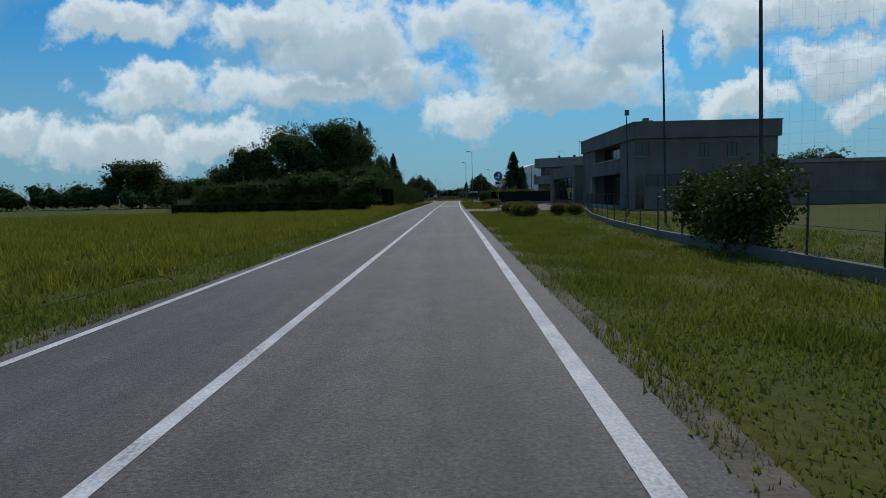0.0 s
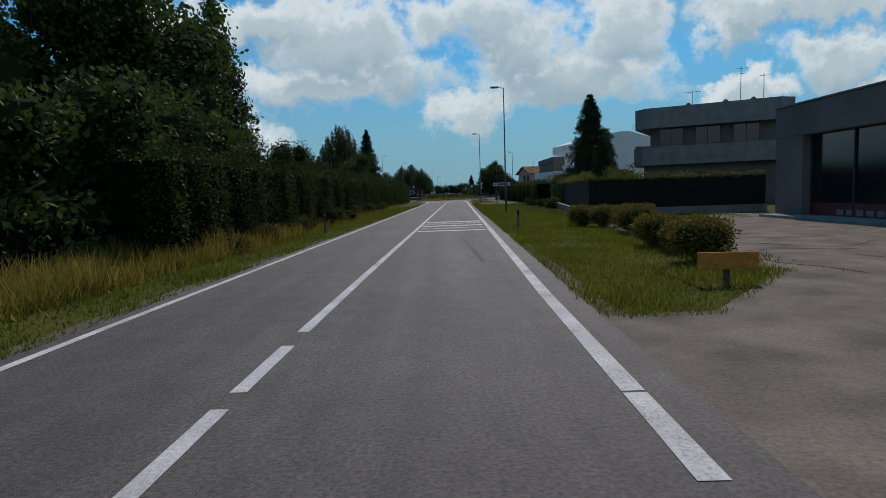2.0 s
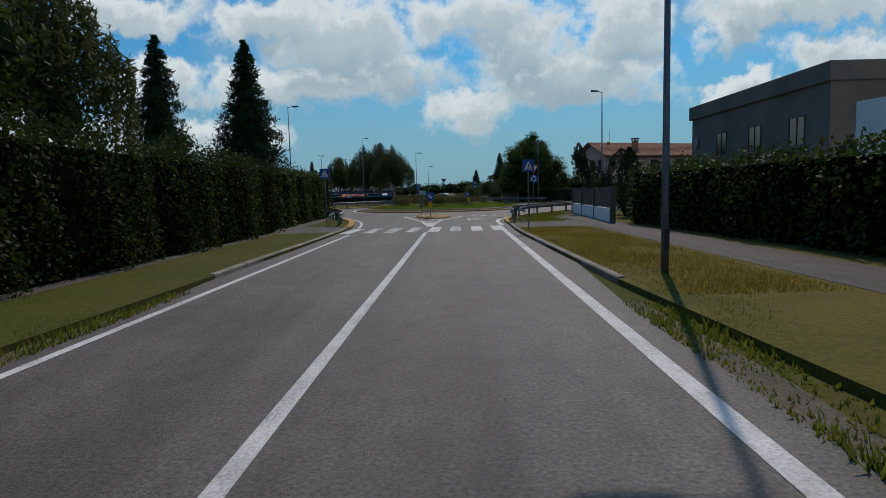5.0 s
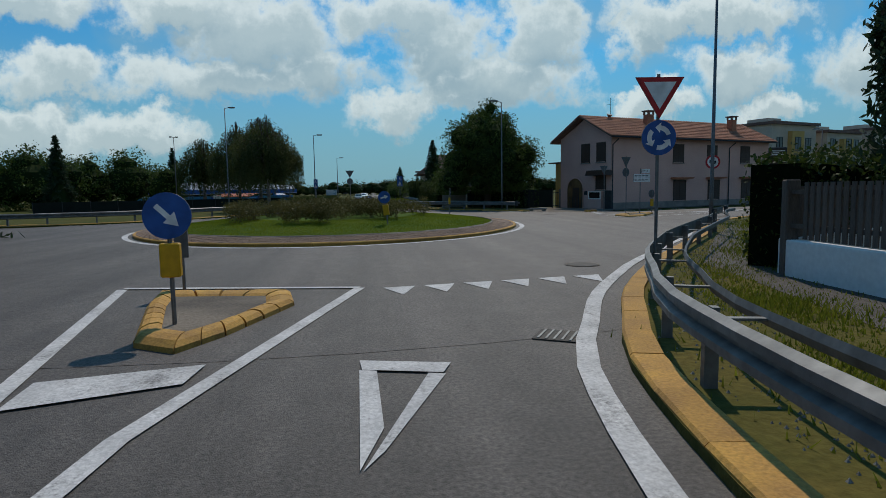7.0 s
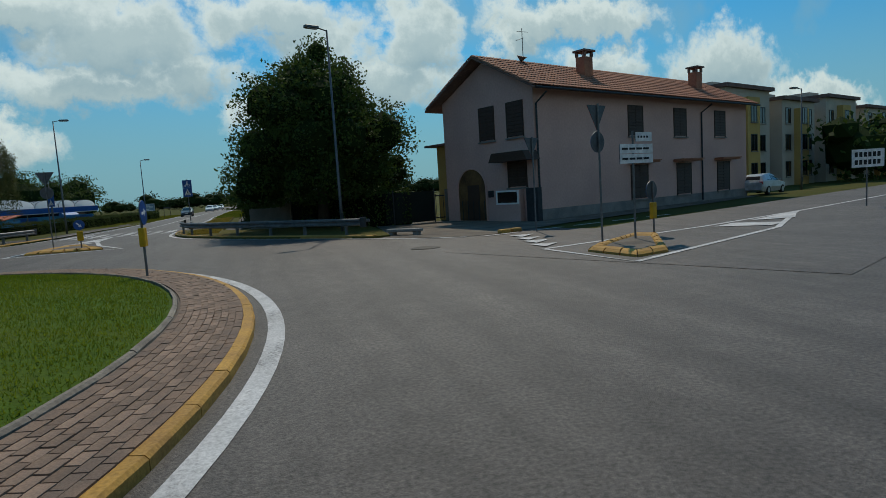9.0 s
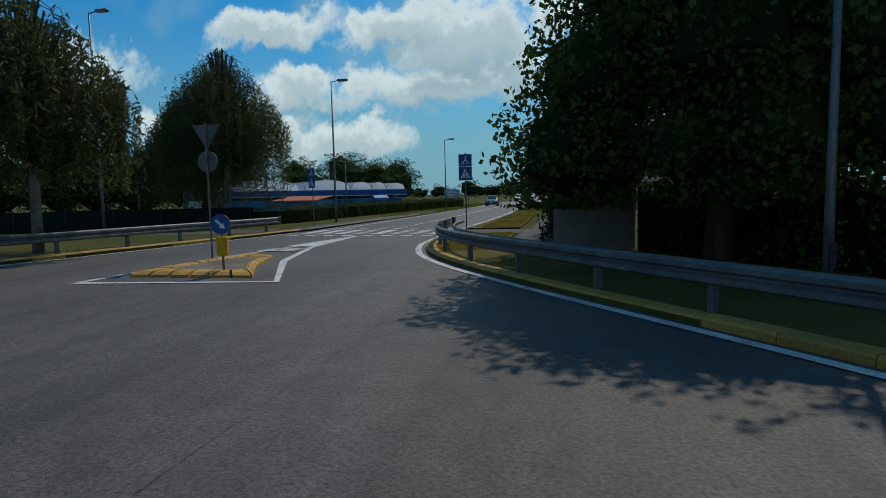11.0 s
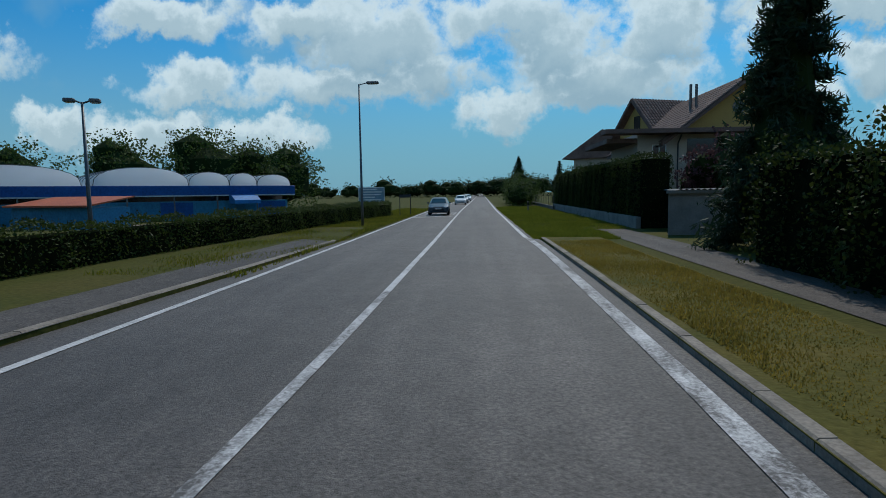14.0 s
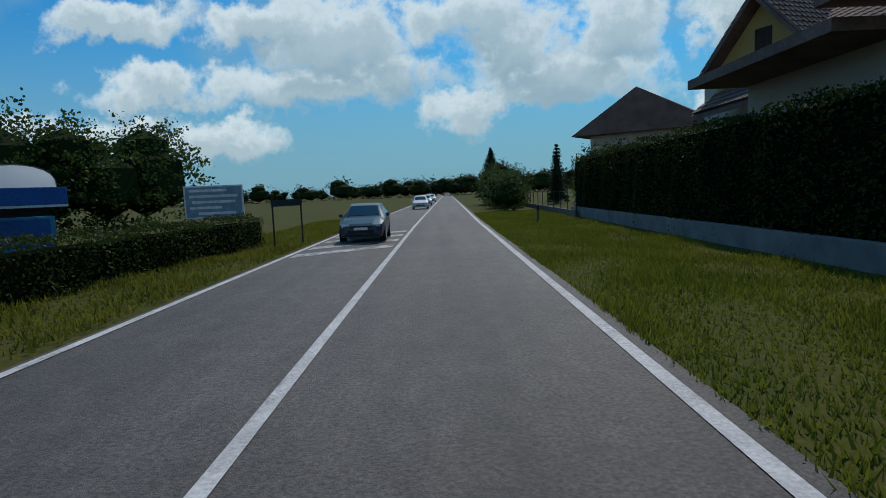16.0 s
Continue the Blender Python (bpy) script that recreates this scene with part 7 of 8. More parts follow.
part("yellow_marker", boxes((-0.12, 0.12, -0.02, 0.1, 0.45, 0.95), bevel=0.02), SIGNYELLOW, t)
t = sign_post("no_lorries_sign", 21.9, 219.4, 3.4, -14, "round white no-lorries sign with red border", z=0.08)
p = face(t, "roundel", disc(0.36, 0, 3.02), SIGNRED)
layer(p, disc(0.27, 0, 3.02), SIGNWHITE)
layer(p, rect(-0.17, 0.05, 2.97, 3.13), SIGNBLACK, 2)
layer(p, rect(0.07, 0.17, 2.97, 3.08), SIGNBLACK, 2)
for cx in (-0.1, 0.1):
    layer(p, disc(0.035, cx, 2.95, 12), SIGNBLACK, 2, "wheel")
t = sign_post("town_sign", 37.2, 233.4, 2.4, -14, "white rectangular place sign with two rows of black lettering", z=0.0)
p = face(t, "panel", rect(-0.72, 0.72, 1.65, 2.4), SIGNWHITE)
for k in range(6):
    layer(p, rect(-0.6 + k * 0.2, -0.46 + k * 0.2, 2.08, 2.28), SIGNBLACK, 1, "lettering_bar")
    layer(p, rect(-0.6 + k * 0.2, -0.46 + k * 0.2, 1.76, 1.96), SIGNBLACK, 1, "lettering_bar")
t = thing("notice_board", "tall dark notice board with pale heading on a post", "notice board", "", pose(24.0, 217.4, 0.08, 0, 0, -14))
part("post", tubes(([(0, 0.05, -0.1), (0, 0.05, 2.4)], 0.06)), DARKMETAL, t)
b = part("frame", boxes((-0.42, 0.42, -0.06, 0.06, 2.25, 3.6), bevel=0.03), DARKMETAL, t)
part("sheet", boxes((-0.36, 0.36, -0.068, -0.061, 2.32, 3.52)), SHUTTER, b)
for k in range(3):
    part("lettering_bar", boxes((-0.3, 0.3, -0.074, -0.069, 3.22 + k * 0.09, 3.27 + k * 0.09)), SIGNWHITE, b)
# southern road
t = sign_post("direction_roundel", 4.25, 44.3, 3.6, 4, "blue round two-arrow sign above a white lorry plate")
p = face(t, "roundel", disc(0.33, 0, 3.22), SIGNBLUE)
layer(p, arrow_pts(radians(90), 0.42, 0.06, 3.24), SIGNWHITE)
layer(p, arrow_pts(radians(165), 0.3, -0.1, 3.12), SIGNWHITE, 2)
p = face(t, "plate", rect(-0.26, 0.26, 2.52, 2.84), SIGNWHITE)
layer(p, rect(-0.18, 0.08, 2.64, 2.78), SIGNBLACK)
layer(p, rect(0.1, 0.18, 2.64, 2.73), SIGNBLACK)
for cx in (-0.12, 0.13):
    layer(p, disc(0.03, cx, 2.62, 10), SIGNBLACK, 2, "wheel")
t = thing("place_board", "narrow white name board on two dark posts", "road sign", "", pose(7.55, 138.7, 0, 0, 0, 4))
for x in (-0.55, 0.55):
    part("post", tubes(([(x, 0.04, -0.1), (x, 0.04, 2.7)], 0.04)), DARKMETAL, t)
p = face(t, "panel", rect(-0.95, 0.95, 2.42, 2.76), SIGNWHITE)
layer(p, rect(-0.5, 0.75, 2.5, 2.68), SIGNBACK, 1, "lettering_bar")
layer(p, rect(-0.85, -0.62, 2.5, 2.68), SIGNBACK, 1, "lettering_bar")
t = thing("advertising_board", "large pale blue board with rows of white lettering on posts", "billboard", "", pose(-3.0, 319.0, -0.2, 0, 0, 8))
for x in (-0.9, 0.9):
    part("post", tubes(([(x, 0.06, -0.1), (x, 0.06, 2.6)], 0.05)), GALV, t)
b = part("panel", boxes((-1.1, 1.1, -0.03, 0.03, 1.4, 2.66), bevel=0.01), SIGNWHITE, t)
part("front", boxes((-1.04, 1.04, -0.036, -0.031, 1.45, 2.6)), mat("pale_blue_board", (0.22, 0.33, 0.40), (0.18, 0.28, 0.34), 1, 0.5, 0, 5), b)
for k, (x0, x1) in enumerate(((-0.9, 0.5), (-0.9, 0.9), (-0.8, 0.8), (-0.9, 0.3), (-0.6, 0.8))):
    part("lettering_bar", boxes((x0, x1, -0.042, -0.037, 2.42 - k * 0.22, 2.52 - k * 0.22)), SIGNWHITE, b)
t = thing("road_sign", "thin dark two-post frame with a narrow top board", "road sign", at=pose(-0.1, 318.6, 0, 0, 0, 60))
for x in (-0.75, 0.75):
    part("post", tubes(([(x, 0, -0.1), (x, 0, 1.75)], 0.035), seg=6), DARKMETAL, t)
part("board", boxes((-0.8, 0.8, -0.02, 0.02, 1.55, 1.8)), DARKMETAL, t)
t = thing("signpost", "bare thin pole in the meadow", "post", at=pose(-7.2, 69.6, 0))
part("pole", tubes(([(0, 0, -0.1), (0, 0, 3.4)], 0.035), seg=6), DARKMETAL, t)
ORANGEWOOD = mat("orange_board", (0.55, 0.22, 0.03), (0.42, 0.16, 0.03), 2, 0.8, 0.2, 14)
for x, y, turn in ((4.95, 66.2, 8), (6.2, 83.0, -4)):
    t = thing("driveway_marker", "low orange wooden marker board at the driveway", "marker board", "orange driveway markers", pose(x, y, 0, 0, 0, turn))
    part("board", boxes((-0.55, 0.55, -0.03, 0.03, 0.28, 0.6), bevel=0.01), ORANGEWOOD, t)
    part("post", boxes((-0.05, 0.05, 0.031, 0.1, -0.1, 0.55)), BARK, t)
for x, y in ((4.75, 102.2), (-5.2, 103), (11.0, 328.0)):
    t = thing("delineator_post", "white roadside post with dark band", "delineator", "roadside posts", pose(x, y, 0))
    part("body", boxes((-0.06, 0.06, -0.05, 0.05, -0.1, 0.95), bevel=0.02), SIGNBACK, t)
    part("band", boxes((-0.064, 0.064, -0.054, 0.054, 0.62, 0.84)), SIGNBLACK, t)

t = thing("gate", "dark panel gate between garage and hedge", "gate", at=pose(15.6, 299.6, 0, 0, 0, 20))
part("leaf", boxes((0.1, 2.6, -0.04, 0.04, 0.05, 1.6)), SCREEN, t)
part("post", boxes((-0.05, 0.1, -0.08, 0.08, -0.05, 1.75)), DARKMETAL, t)
part("post", boxes((2.6, 2.75, -0.08, 0.08, -0.05, 1.75)), DARKMETAL, t)
hedge([(17.2, 302.3), (26.0, 302.8)], 1.2, 2.5, 78, "dark hedge in front of the ochre villa", LEAF_OAK, 0.16, 60)


# ---- splitter islands ----
def splitter(outline, label, tops=CONCRETE):
    """A small island: a ring of rounded yellow kerb stones round a dusty middle."""
    t = thing("splitter_island", label, "traffic island", "splitter islands", kind="structure")
    n = len(outline)
    cx, cy = sum(p[0] for p in outline) / n, sum(p[1] for p in outline) / n
    inner = [(p[0] + (cx - p[0]) * 0.34, p[1] + (cy - p[1]) * 0.34) for p in outline]
    part("middle", prism(bmesh.new(), inner, -0.02, 0.10), ASPHALT_OLD, t, "dusty grey infill")
    for i in range(n):
        a, b, c, d = outline[i], outline[(i + 1) % n], inner[(i + 1) % n], inner[i]
        m = max(1, round(math.dist(a, b) / 0.55))
        for k in range(m):
            f0, f1 = k / m + 0.012, (k + 1) / m - 0.012
            o0, o1 = [(a[0] + (b[0] - a[0]) * f, a[1] + (b[1] - a[1]) * f) for f in (f0, f1)]
            i0, i1 = [(d[0] + (c[0] - d[0]) * f, d[1] + (c[1] - d[1]) * f) for f in (f0, f1)]
            h = 0.15 + random.uniform(-0.008, 0.008)
            vs = []
            for o, q in ((o0, i0), (o1, i1)):
                for w, z in ((0, -0.02), (0.02, 0.07), (0.2, h - 0.02), (0.5, h), (0.85, h - 0.02), (1.0, 0.09)):
                    vs.append((o[0] + (q[0] - o[0]) * w, o[1] + (q[1] - o[1]) * w, z))
            mesh_from("kerbstone", vs, [(j, j + 1, j + 7, j + 6) for j in range(5)] + [(5, 4, 3, 2, 1, 0), (6, 7, 8, 9, 10, 11)], YELLOW, t)


splitter([(0.45, 202.2), (2.85, 201.8), (3.05, 200.7), (2.4, 198.7), (2.0, 197.9), (1.4, 198.3), (0.7, 200.8)], "small triangular traffic island with rounded ochre kerb stones")
splitter([(20.6, 228.4), (21.4, 229.2), (23.9, 231.0), (24.3, 230.4), (22.6, 227.9), (21.9, 226.9), (20.8, 226.6)], "small triangular traffic island with ochre kerb stones carrying signs")
splitter([(2.3, 247.0), (5.6, 247.0), (4.6, 249.0), (3.9, 251.3), (3.0, 251.6), (2.5, 249.6)], "small wedge traffic island with ochre kerb stones")
t = thing("kerb_block", "pair of short ochre kerb blocks lying at the roadside", "kerb block", at=pose(22.0, 236.3, 0.02, 0, 0, 20))
part("block", boxes((-0.55, -0.05, -0.14, 0.14, -0.02, 0.14), bevel=0.03), YELLOW, t)
part("block", boxes((0.05, 0.55, -0.14, 0.14, -0.02, 0.14), bevel=0.03), YELLOW, t)
t = thing("concrete_bench", "low concrete slab bench at the end of the barrier", "bench", at=pose(18.6, 239.6, -0.06, 0, 0, -45))
part("seat", boxes((-0.8, 0.8, -0.22, 0.22, 0.22, 0.34), bevel=0.02), CONCRETE, t)
part("leg", boxes((-0.7, -0.5, -0.18, 0.18, -0.05, 0.22)), CONCRETE, t)
part("leg", boxes((0.5, 0.7, -0.18, 0.18, -0.05, 0.22)), CONCRETE, t)

# ---- mesh screen fence behind the barrier under the walnut ----
t = thing("screen_fence", "dark green mesh screen under the walnut tree", "fence", at=pose(14.9, 252.6, 0.05, 0, 0, -47))
part("screen", boxes((0, 7.6, -0.03, 0.03, 0.05, 1.75)), SCREEN, t)
for k in range(4):
    part("post", tubes(([(k * 2.5, -0.08, -0.1), (k * 2.5, -0.08, 1.9)], 0.035), seg=6), DARKMETAL, t)
t = thing("screen_fence", "dark green mesh screen beside the iron gate", "fence", at=pose(20.1, 247.05, 0.05, 0, 0, 8))
part("screen", boxes((0, 2.3, -0.03, 0.03, 0.05, 1.75)), SCREEN, t)
part("post", tubes(([(2.3, -0.08, -0.1), (2.3, -0.08, 1.9)], 0.035), seg=6), DARKMETAL, t)

# ---- drain covers ----
IRON = mat("cast_iron", (0.03, 0.028, 0.026), (0.055, 0.048, 0.042), 6, 0.7, 0.3, 30, metal=0.5)
for x, y, r in ((9.44, 204.59, 0.42), (17.7, 233.4, 0.5), (-1.9, 263.2, 0.4)):
    t = thing("manhole_cover", "round dark cast-iron manhole cover in the asphalt", "manhole cover", "manhole covers", pose(x, y, 0.006 if y < 250 else 0.1))
    bm = bmesh.new()
    bmesh.ops.create_cone(bm, cap_ends=True, radius1=r, radius2=r, depth=0.012, segments=28, matrix=pose(0, 0, 0.006))
    part("frame", bm, ASPHALT_OLD, t)
    bm = bmesh.new()
    bmesh.ops.create_cone(bm, cap_ends=True, radius1=r * 0.9, radius2=r * 0.86, depth=0.012, segments=28, matrix=pose(0, 0, 0.0105))
    part("lid", bm, IRON, t)
for x, y, turn in ((6.62, 197.9, 60), (11.75, 226.4, 88)):
    t = thing("drain_grate", "square slotted iron drain grate beside the kerb", "drain grate", "drain grates", pose(x, y, 0.006, 0, 0, turn))
    part("frame", boxes((-0.27, 0.27, -0.27, 0.27, 0, 0.012)), IRON, t)
    for k in range(5):
        part("bar", boxes((-0.24, 0.24, -0.215 + k * 0.1, -0.185 + k * 0.1, 0.0125, 0.022)), GALV, t)

# ---- cracks in the forecourt of the shop ----
CRACK = mat("crack_dirt", (0.03, 0.026, 0.022), (0.02, 0.018, 0.016), 4, 1.0, 0, 20, spec=0.0)
rc = random.Random(33)
for k in range(16):
    x, y, a = rc.uniform(5.5, 17), rc.uniform(69, 99), rc.uniform(0, math.pi)
    line = [(x, y)]
    for s in range(rc.randint(5, 12)):
        a += rc.uniform(-0.5, 0.5)
        x, y = x + 0.55 * math.cos(a), y + 0.55 * math.sin(a)
        line.append((x, y))
    wd = rc.uniform(0.012, 0.03)
    tagged(part("crack", ribbon(bmesh.new(), offset_line(line, -wd), offset_line(line, wd), -0.001), CRACK, label="dark crack in bleached asphalt"), category="crack", kind="structure")

# ---- rose bed on the island ----
rng = np.random.default_rng(90)
bed = []
for k in range(120):
    a, u = rng.uniform(0, 2 * math.pi), math.sqrt(rng.random())
    bed.append((2.2 + 5.3 * u * math.cos(a), 223.6 + 6.2 * u * math.sin(a), 0.5 + rng.uniform(0.42, 0.72), rng.uniform(0.35, 0.6), rng.uniform(0.35, 0.6), rng.uniform(0.25, 0.5)))
pts = lobes_crown(bed, 42000, 0.1, 91, 0.5)
pts[:, 2] = np.clip(pts[:, 2], 0.35, None)
ob = quads("rose_bed", pts, 0.085, LEAF_ROSE, None, rng)
tagged(ob, "dense bed of reddish-green rose bushes", "rose bushes", kind="stuff")
bm = bmesh.new()
for x, y, *_ in bed:
    for k in range(4):
        tube(bm, [(x, y, 0.3), (x + rng.normal() * 0.25, y + rng.normal() * 0.25, 0.5 + rng.uniform(0.3, 0.7))], [0.012, 0.006], 4, False)
tagged(part("rose_stems", bm, BARK), "thin brown rose stems", "rose bushes", kind="stuff")

# ---- clipped bushes ----
LEAF_BOX = leafy("clipped_bush_leaves", (0.055, 0.055, 0.010), (0.28, 0.20, 0.035))


def clipped_bush(at, r, h, seed):
    """A bush shorn into a cushion: dense small leaves over a core coloured as inner shade."""
    rb = random.Random(seed)
    t = thing("clipped_bush", "clipped rounded yellow-green bush on the verge", "shrub", "clipped bushes along the verge", pose(at[0], at[1], -0.03))
    bm = bmesh.new()
    for k in range(5):
        a = k * 1.3 + rb.random()
        tube(bm, [(math.cos(a) * 0.08, math.sin(a) * 0.08, -0.05), (math.cos(a) * r * 0.5, math.sin(a) * r * 0.5, h * 0.55)], [0.03, 0.012], 5)
    part("stems", bm, BARK, t)
    lobes = [(0, 0, h * 0.54, r * 0.92, r * 0.92, h * 0.46)]
    for k in range(5):
        a = k * 1.256 + rb.uniform(-0.3, 0.3)
        lobes.append((math.cos(a) * r * 0.38, math.sin(a) * r * 0.38, h * rb.uniform(0.46, 0.62), r * 0.62, r * 0.62, h * 0.36))
    pts = lobes_crown(lobes, 6500, 0.06, seed, 0.12)
    pts[:, 2] = np.clip(pts[:, 2], 0.06, None)
    quads("foliage", pts, 0.065, LEAF_BOX, t, np.random.default_rng(seed))
    tagged(part("inner_shade_core", inner_mass(lobes, 0.86, 0.04), LEAF_INNER_SHADE, t), kind="stuff")


for k, (x, y, r, h) in enumerate(((7.6, 64.6, 0.95, 1.15), (9.0, 63.4, 1.0, 1.2), (6.5, 58.2, 0.75, 1.0), (6.75, 56.8, 0.8, 1.05), (7.3, 55.8, 0.75, 1.0), (6.9, 54.0, 0.85, 1.1), (6.75, 52.3, 0.85, 1.15), (6.6, 50.7, 0.8, 1.1), (6.75, 49.4, 0.75, 1.05), (7.2, 48.2, 0.85, 1.1), (9.9, 50.2, 0.9, 1.1), (11.0, 49.0, 0.9, 1.1), (7.8, 101.4, 0.85, 1.1), (8.5, 100, 0.85, 1.1), (9.1, 98.4, 0.9, 1.15), (8.6, 95.6, 0.95, 1.25), (7.5, 90.3, 0.85, 1.1), (7.7, 88.7, 0.8, 1.0), (7.2, 86.5, 0.9, 1.15))):
    clipped_bush((x, y), r * 0.86, h, 100 + k)
edging = thing("edging", "low pale concrete edging strip behind the clipped bushes", "edging", at=pose(7.5, 85.6, 0, 0, 0, 0))
for k in range(13):
    e = part("edging_stone", boxes((-0.05, 0.05, 0.02, 1.18, -0.1, 0.1), bevel=0.01), CONCRETE, edging)
    e.location = (0.25 + 0.07 * k, k * 1.2, 0)
for k, (x, y, r, h) in enumerate(((10.4, 123.5, 0.7, 1.0), (10.9, 131, 0.8, 1.1), (10.6, 136.5, 0.6, 0.8), (11.0, 141.5, 0.7, 1.0))):
    shrub((x, y), r, h, 130 + k, "leafy weed bush at the foot of the wall", LEAF_HEDGE, 0.12, 1000, "weeds along the garden wall", z=-0.03)


# ---- cars ----
GLASS = mat("car_glass", (0.015, 0.018, 0.02), (0.01, 0.012, 0.014), 1, 0.06, 0, 5, spec=0.9)
TYRE = mat("tyre_rubber", (0.018, 0.018, 0.018), (0.012, 0.012, 0.012), 4, 0.85, 0.1, 30)
RIM = mat("alloy_rim", (0.45, 0.46, 0.47), (0.35, 0.36, 0.37), 4, 0.35, 0, 20, metal=0.8)
LAMPGLASS = mat("headlight_glass", (0.62, 0.65, 0.68), (0.5, 0.52, 0.55), 3, 0.1, 0, 10, spec=0.8)
REDLAMP = mat("tail_light_red", (0.35, 0.012, 0.01), (0.28, 0.01, 0.01), 3, 0.2, 0, 10, spec=0.7)
TRIM = mat("black_trim", (0.02, 0.02, 0.021), (0.014, 0.014, 0.015), 3, 0.6, 0, 20)
# distance from the nose, sill, shoulder, top, half width at the shoulder and at the top
STATIONS = ((0.0, 0.36, 0.62, 0.66, 0.62, 0.55), (0.12, 0.24, 0.70, 0.74, 0.80, 0.66), (0.55, 0.2, 0.80, 0.88, 0.87, 0.70), (1.05, 0.2, 0.87, 0.97, 0.88, 0.72), (1.75, 0.2, 0.93, 1.40, 0.88, 0.58),
            (2.35, 0.2, 0.95, 1.48, 0.88, 0.60), (3.1, 0.2, 0.97, 1.46, 0.88, 0.59), (3.65, 0.2, 0.98, 1.34, 0.87, 0.55), (3.95, 0.26, 0.96, 1.02, 0.83, 0.62), (4.05, 0.36, 0.84, 0.88, 0.74, 0.60))


def car(x, y, turn, paint, label, z=0.03):
    """A hatchback with its nose towards -y before turning."""
    t = thing("car", label, "car", "cars on the roads", pose(x, y, z, 0, 0, turn))
    bm = bmesh.new()
    rows = []
    for d, lo, sh, top, w, wt in STATIONS:
        half = [(w * 0.92, lo), (w, lo + (sh - lo) * 0.45), (w * 0.985, sh), (wt, top - 0.02), (wt * 0.7, top)]
        rows.append([bm.verts.new((a, d, h)) for a, h in half] + [bm.verts.new((-a, d, h)) for a, h in half[::-1]])
    for r0, r1 in zip(rows, rows[1:]):
        for k in range(10):
            m = (k + 1) % 10
            bm.faces.new((r0[k], r0[m], r1[m], r1[k]))
    bm.faces.new(rows[0])
    bm.faces.new(rows[-1][::-1])
    body = part("body", bm, paint, t, smooth=False)

    def pane(name, a, b, s, f0=0.0, f1=1.0, material=GLASS):
        """Glass between shoulder and roof from station a to station b on side s."""
        out = []
        for st in (a, b):
            d, lo, sh, top, w, wt = st
            for f in (f0, f1):
                out.append(Vector((s * (w * 0.985 + (wt - w * 0.985) * f + 0.012), d, sh + (top - 0.02 - sh) * f)))
        bmw = bmesh.new()
        q = [out[0], out[2], out[3], out[1]]
        v = [bmw.verts.new(p) for p in q]
        u = [bmw.verts.new(p - Vector((s * 0.01, 0, 0))) for p in q]
        bmw.faces.new(v)
        bmw.faces.new(u[::-1])
        for i in range(4):
            j = (i + 1) % 4
            bmw.faces.new((v[i], v[j], u[j], u[i]))
        part(name, bmw, material, t)

    def at(d):
        i = max(k for k in range(len(STATIONS) - 1) if STATIONS[k][0] <= d)
        f = (d - STATIONS[i][0]) / (STATIONS[i + 1][0] - STATIONS[i][0])
        return tuple(p + (q - p) * f for p, q in zip(STATIONS[i], STATIONS[i + 1]))
    for s in (1, -1):
        pane("side_window", at(1.45), at(2.38), s, 0.12, 0.84)
        pane("side_window", at(2.48), at(3.35), s, 0.12, 0.84)
    for name, d0, d1, f in (("windscreen", 1.12, 1.70, 0.9), ("rear_window", 3.92, 3.7, 0.9)):
        a, b = at(d0), at(d1)
        bmw = bmesh.new()
        v = [bmw.verts.new(p) for p in ((-a[5] * f, d0, a[3] + 0.012), (a[5] * f, d0, a[3] + 0.012), (b[5] * f, d1, b[3] + 0.008), (-b[5] * f, d1, b[3] + 0.008))]
        u = [bmw.verts.new(p.co - Vector((0, 0, 0.008))) for p in v]
        bmw.faces.new(v)
        bmw.faces.new(u[::-1])
        for i in range(4):
            j = (i + 1) % 4
            bmw.faces.new((v[i], v[j], u[j], u[i]))
        part(name, bmw, GLASS, t)
    for s in (1, -1):
        part("headlight", boxes((min(s * 0.42, s * 0.74), max(s * 0.42, s * 0.74), 0.02, 0.2, 0.6, 0.73), bevel=0.03), LAMPGLASS, t)
        part("tail_light", boxes((min(s * 0.56, s * 0.78), max(s * 0.56, s * 0.78), 3.92, 4.04, 0.72, 0.94), bevel=0.02), REDLAMP, t)
        part("mirror", boxes((min(s * 0.86, s * 1.02), max(s * 0.86, s * 1.02), 1.42, 1.54, 0.95, 1.09), bevel=0.03), paint, t)
    part("grille", boxes((-0.4, 0.4, -0.012, 0.05, 0.58, 0.66), bevel=0.01), TRIM, t)
    part("bumper_intake", boxes((-0.5, 0.5, -0.01, 0.06, 0.38, 0.5), bevel=0.01), TRIM, t)
    part("number_plate", boxes((-0.26, 0.26, -0.022, -0.013, 0.5, 0.6)), SIGNWHITE, t)
    for d in (0.78, 3.22):
        for s in (1, -1):
            wh = part("wheel", tubes(([(s * 0.68, d, 0.3), (s * 0.89, d, 0.3)], 0.3), seg=20), TYRE, t, "black tyre")
            part("rim", tubes(([(s * 0.885, d, 0.3), (s * 0.9, d, 0.3)], 0.19), seg=14), RIM, wh)
    return t


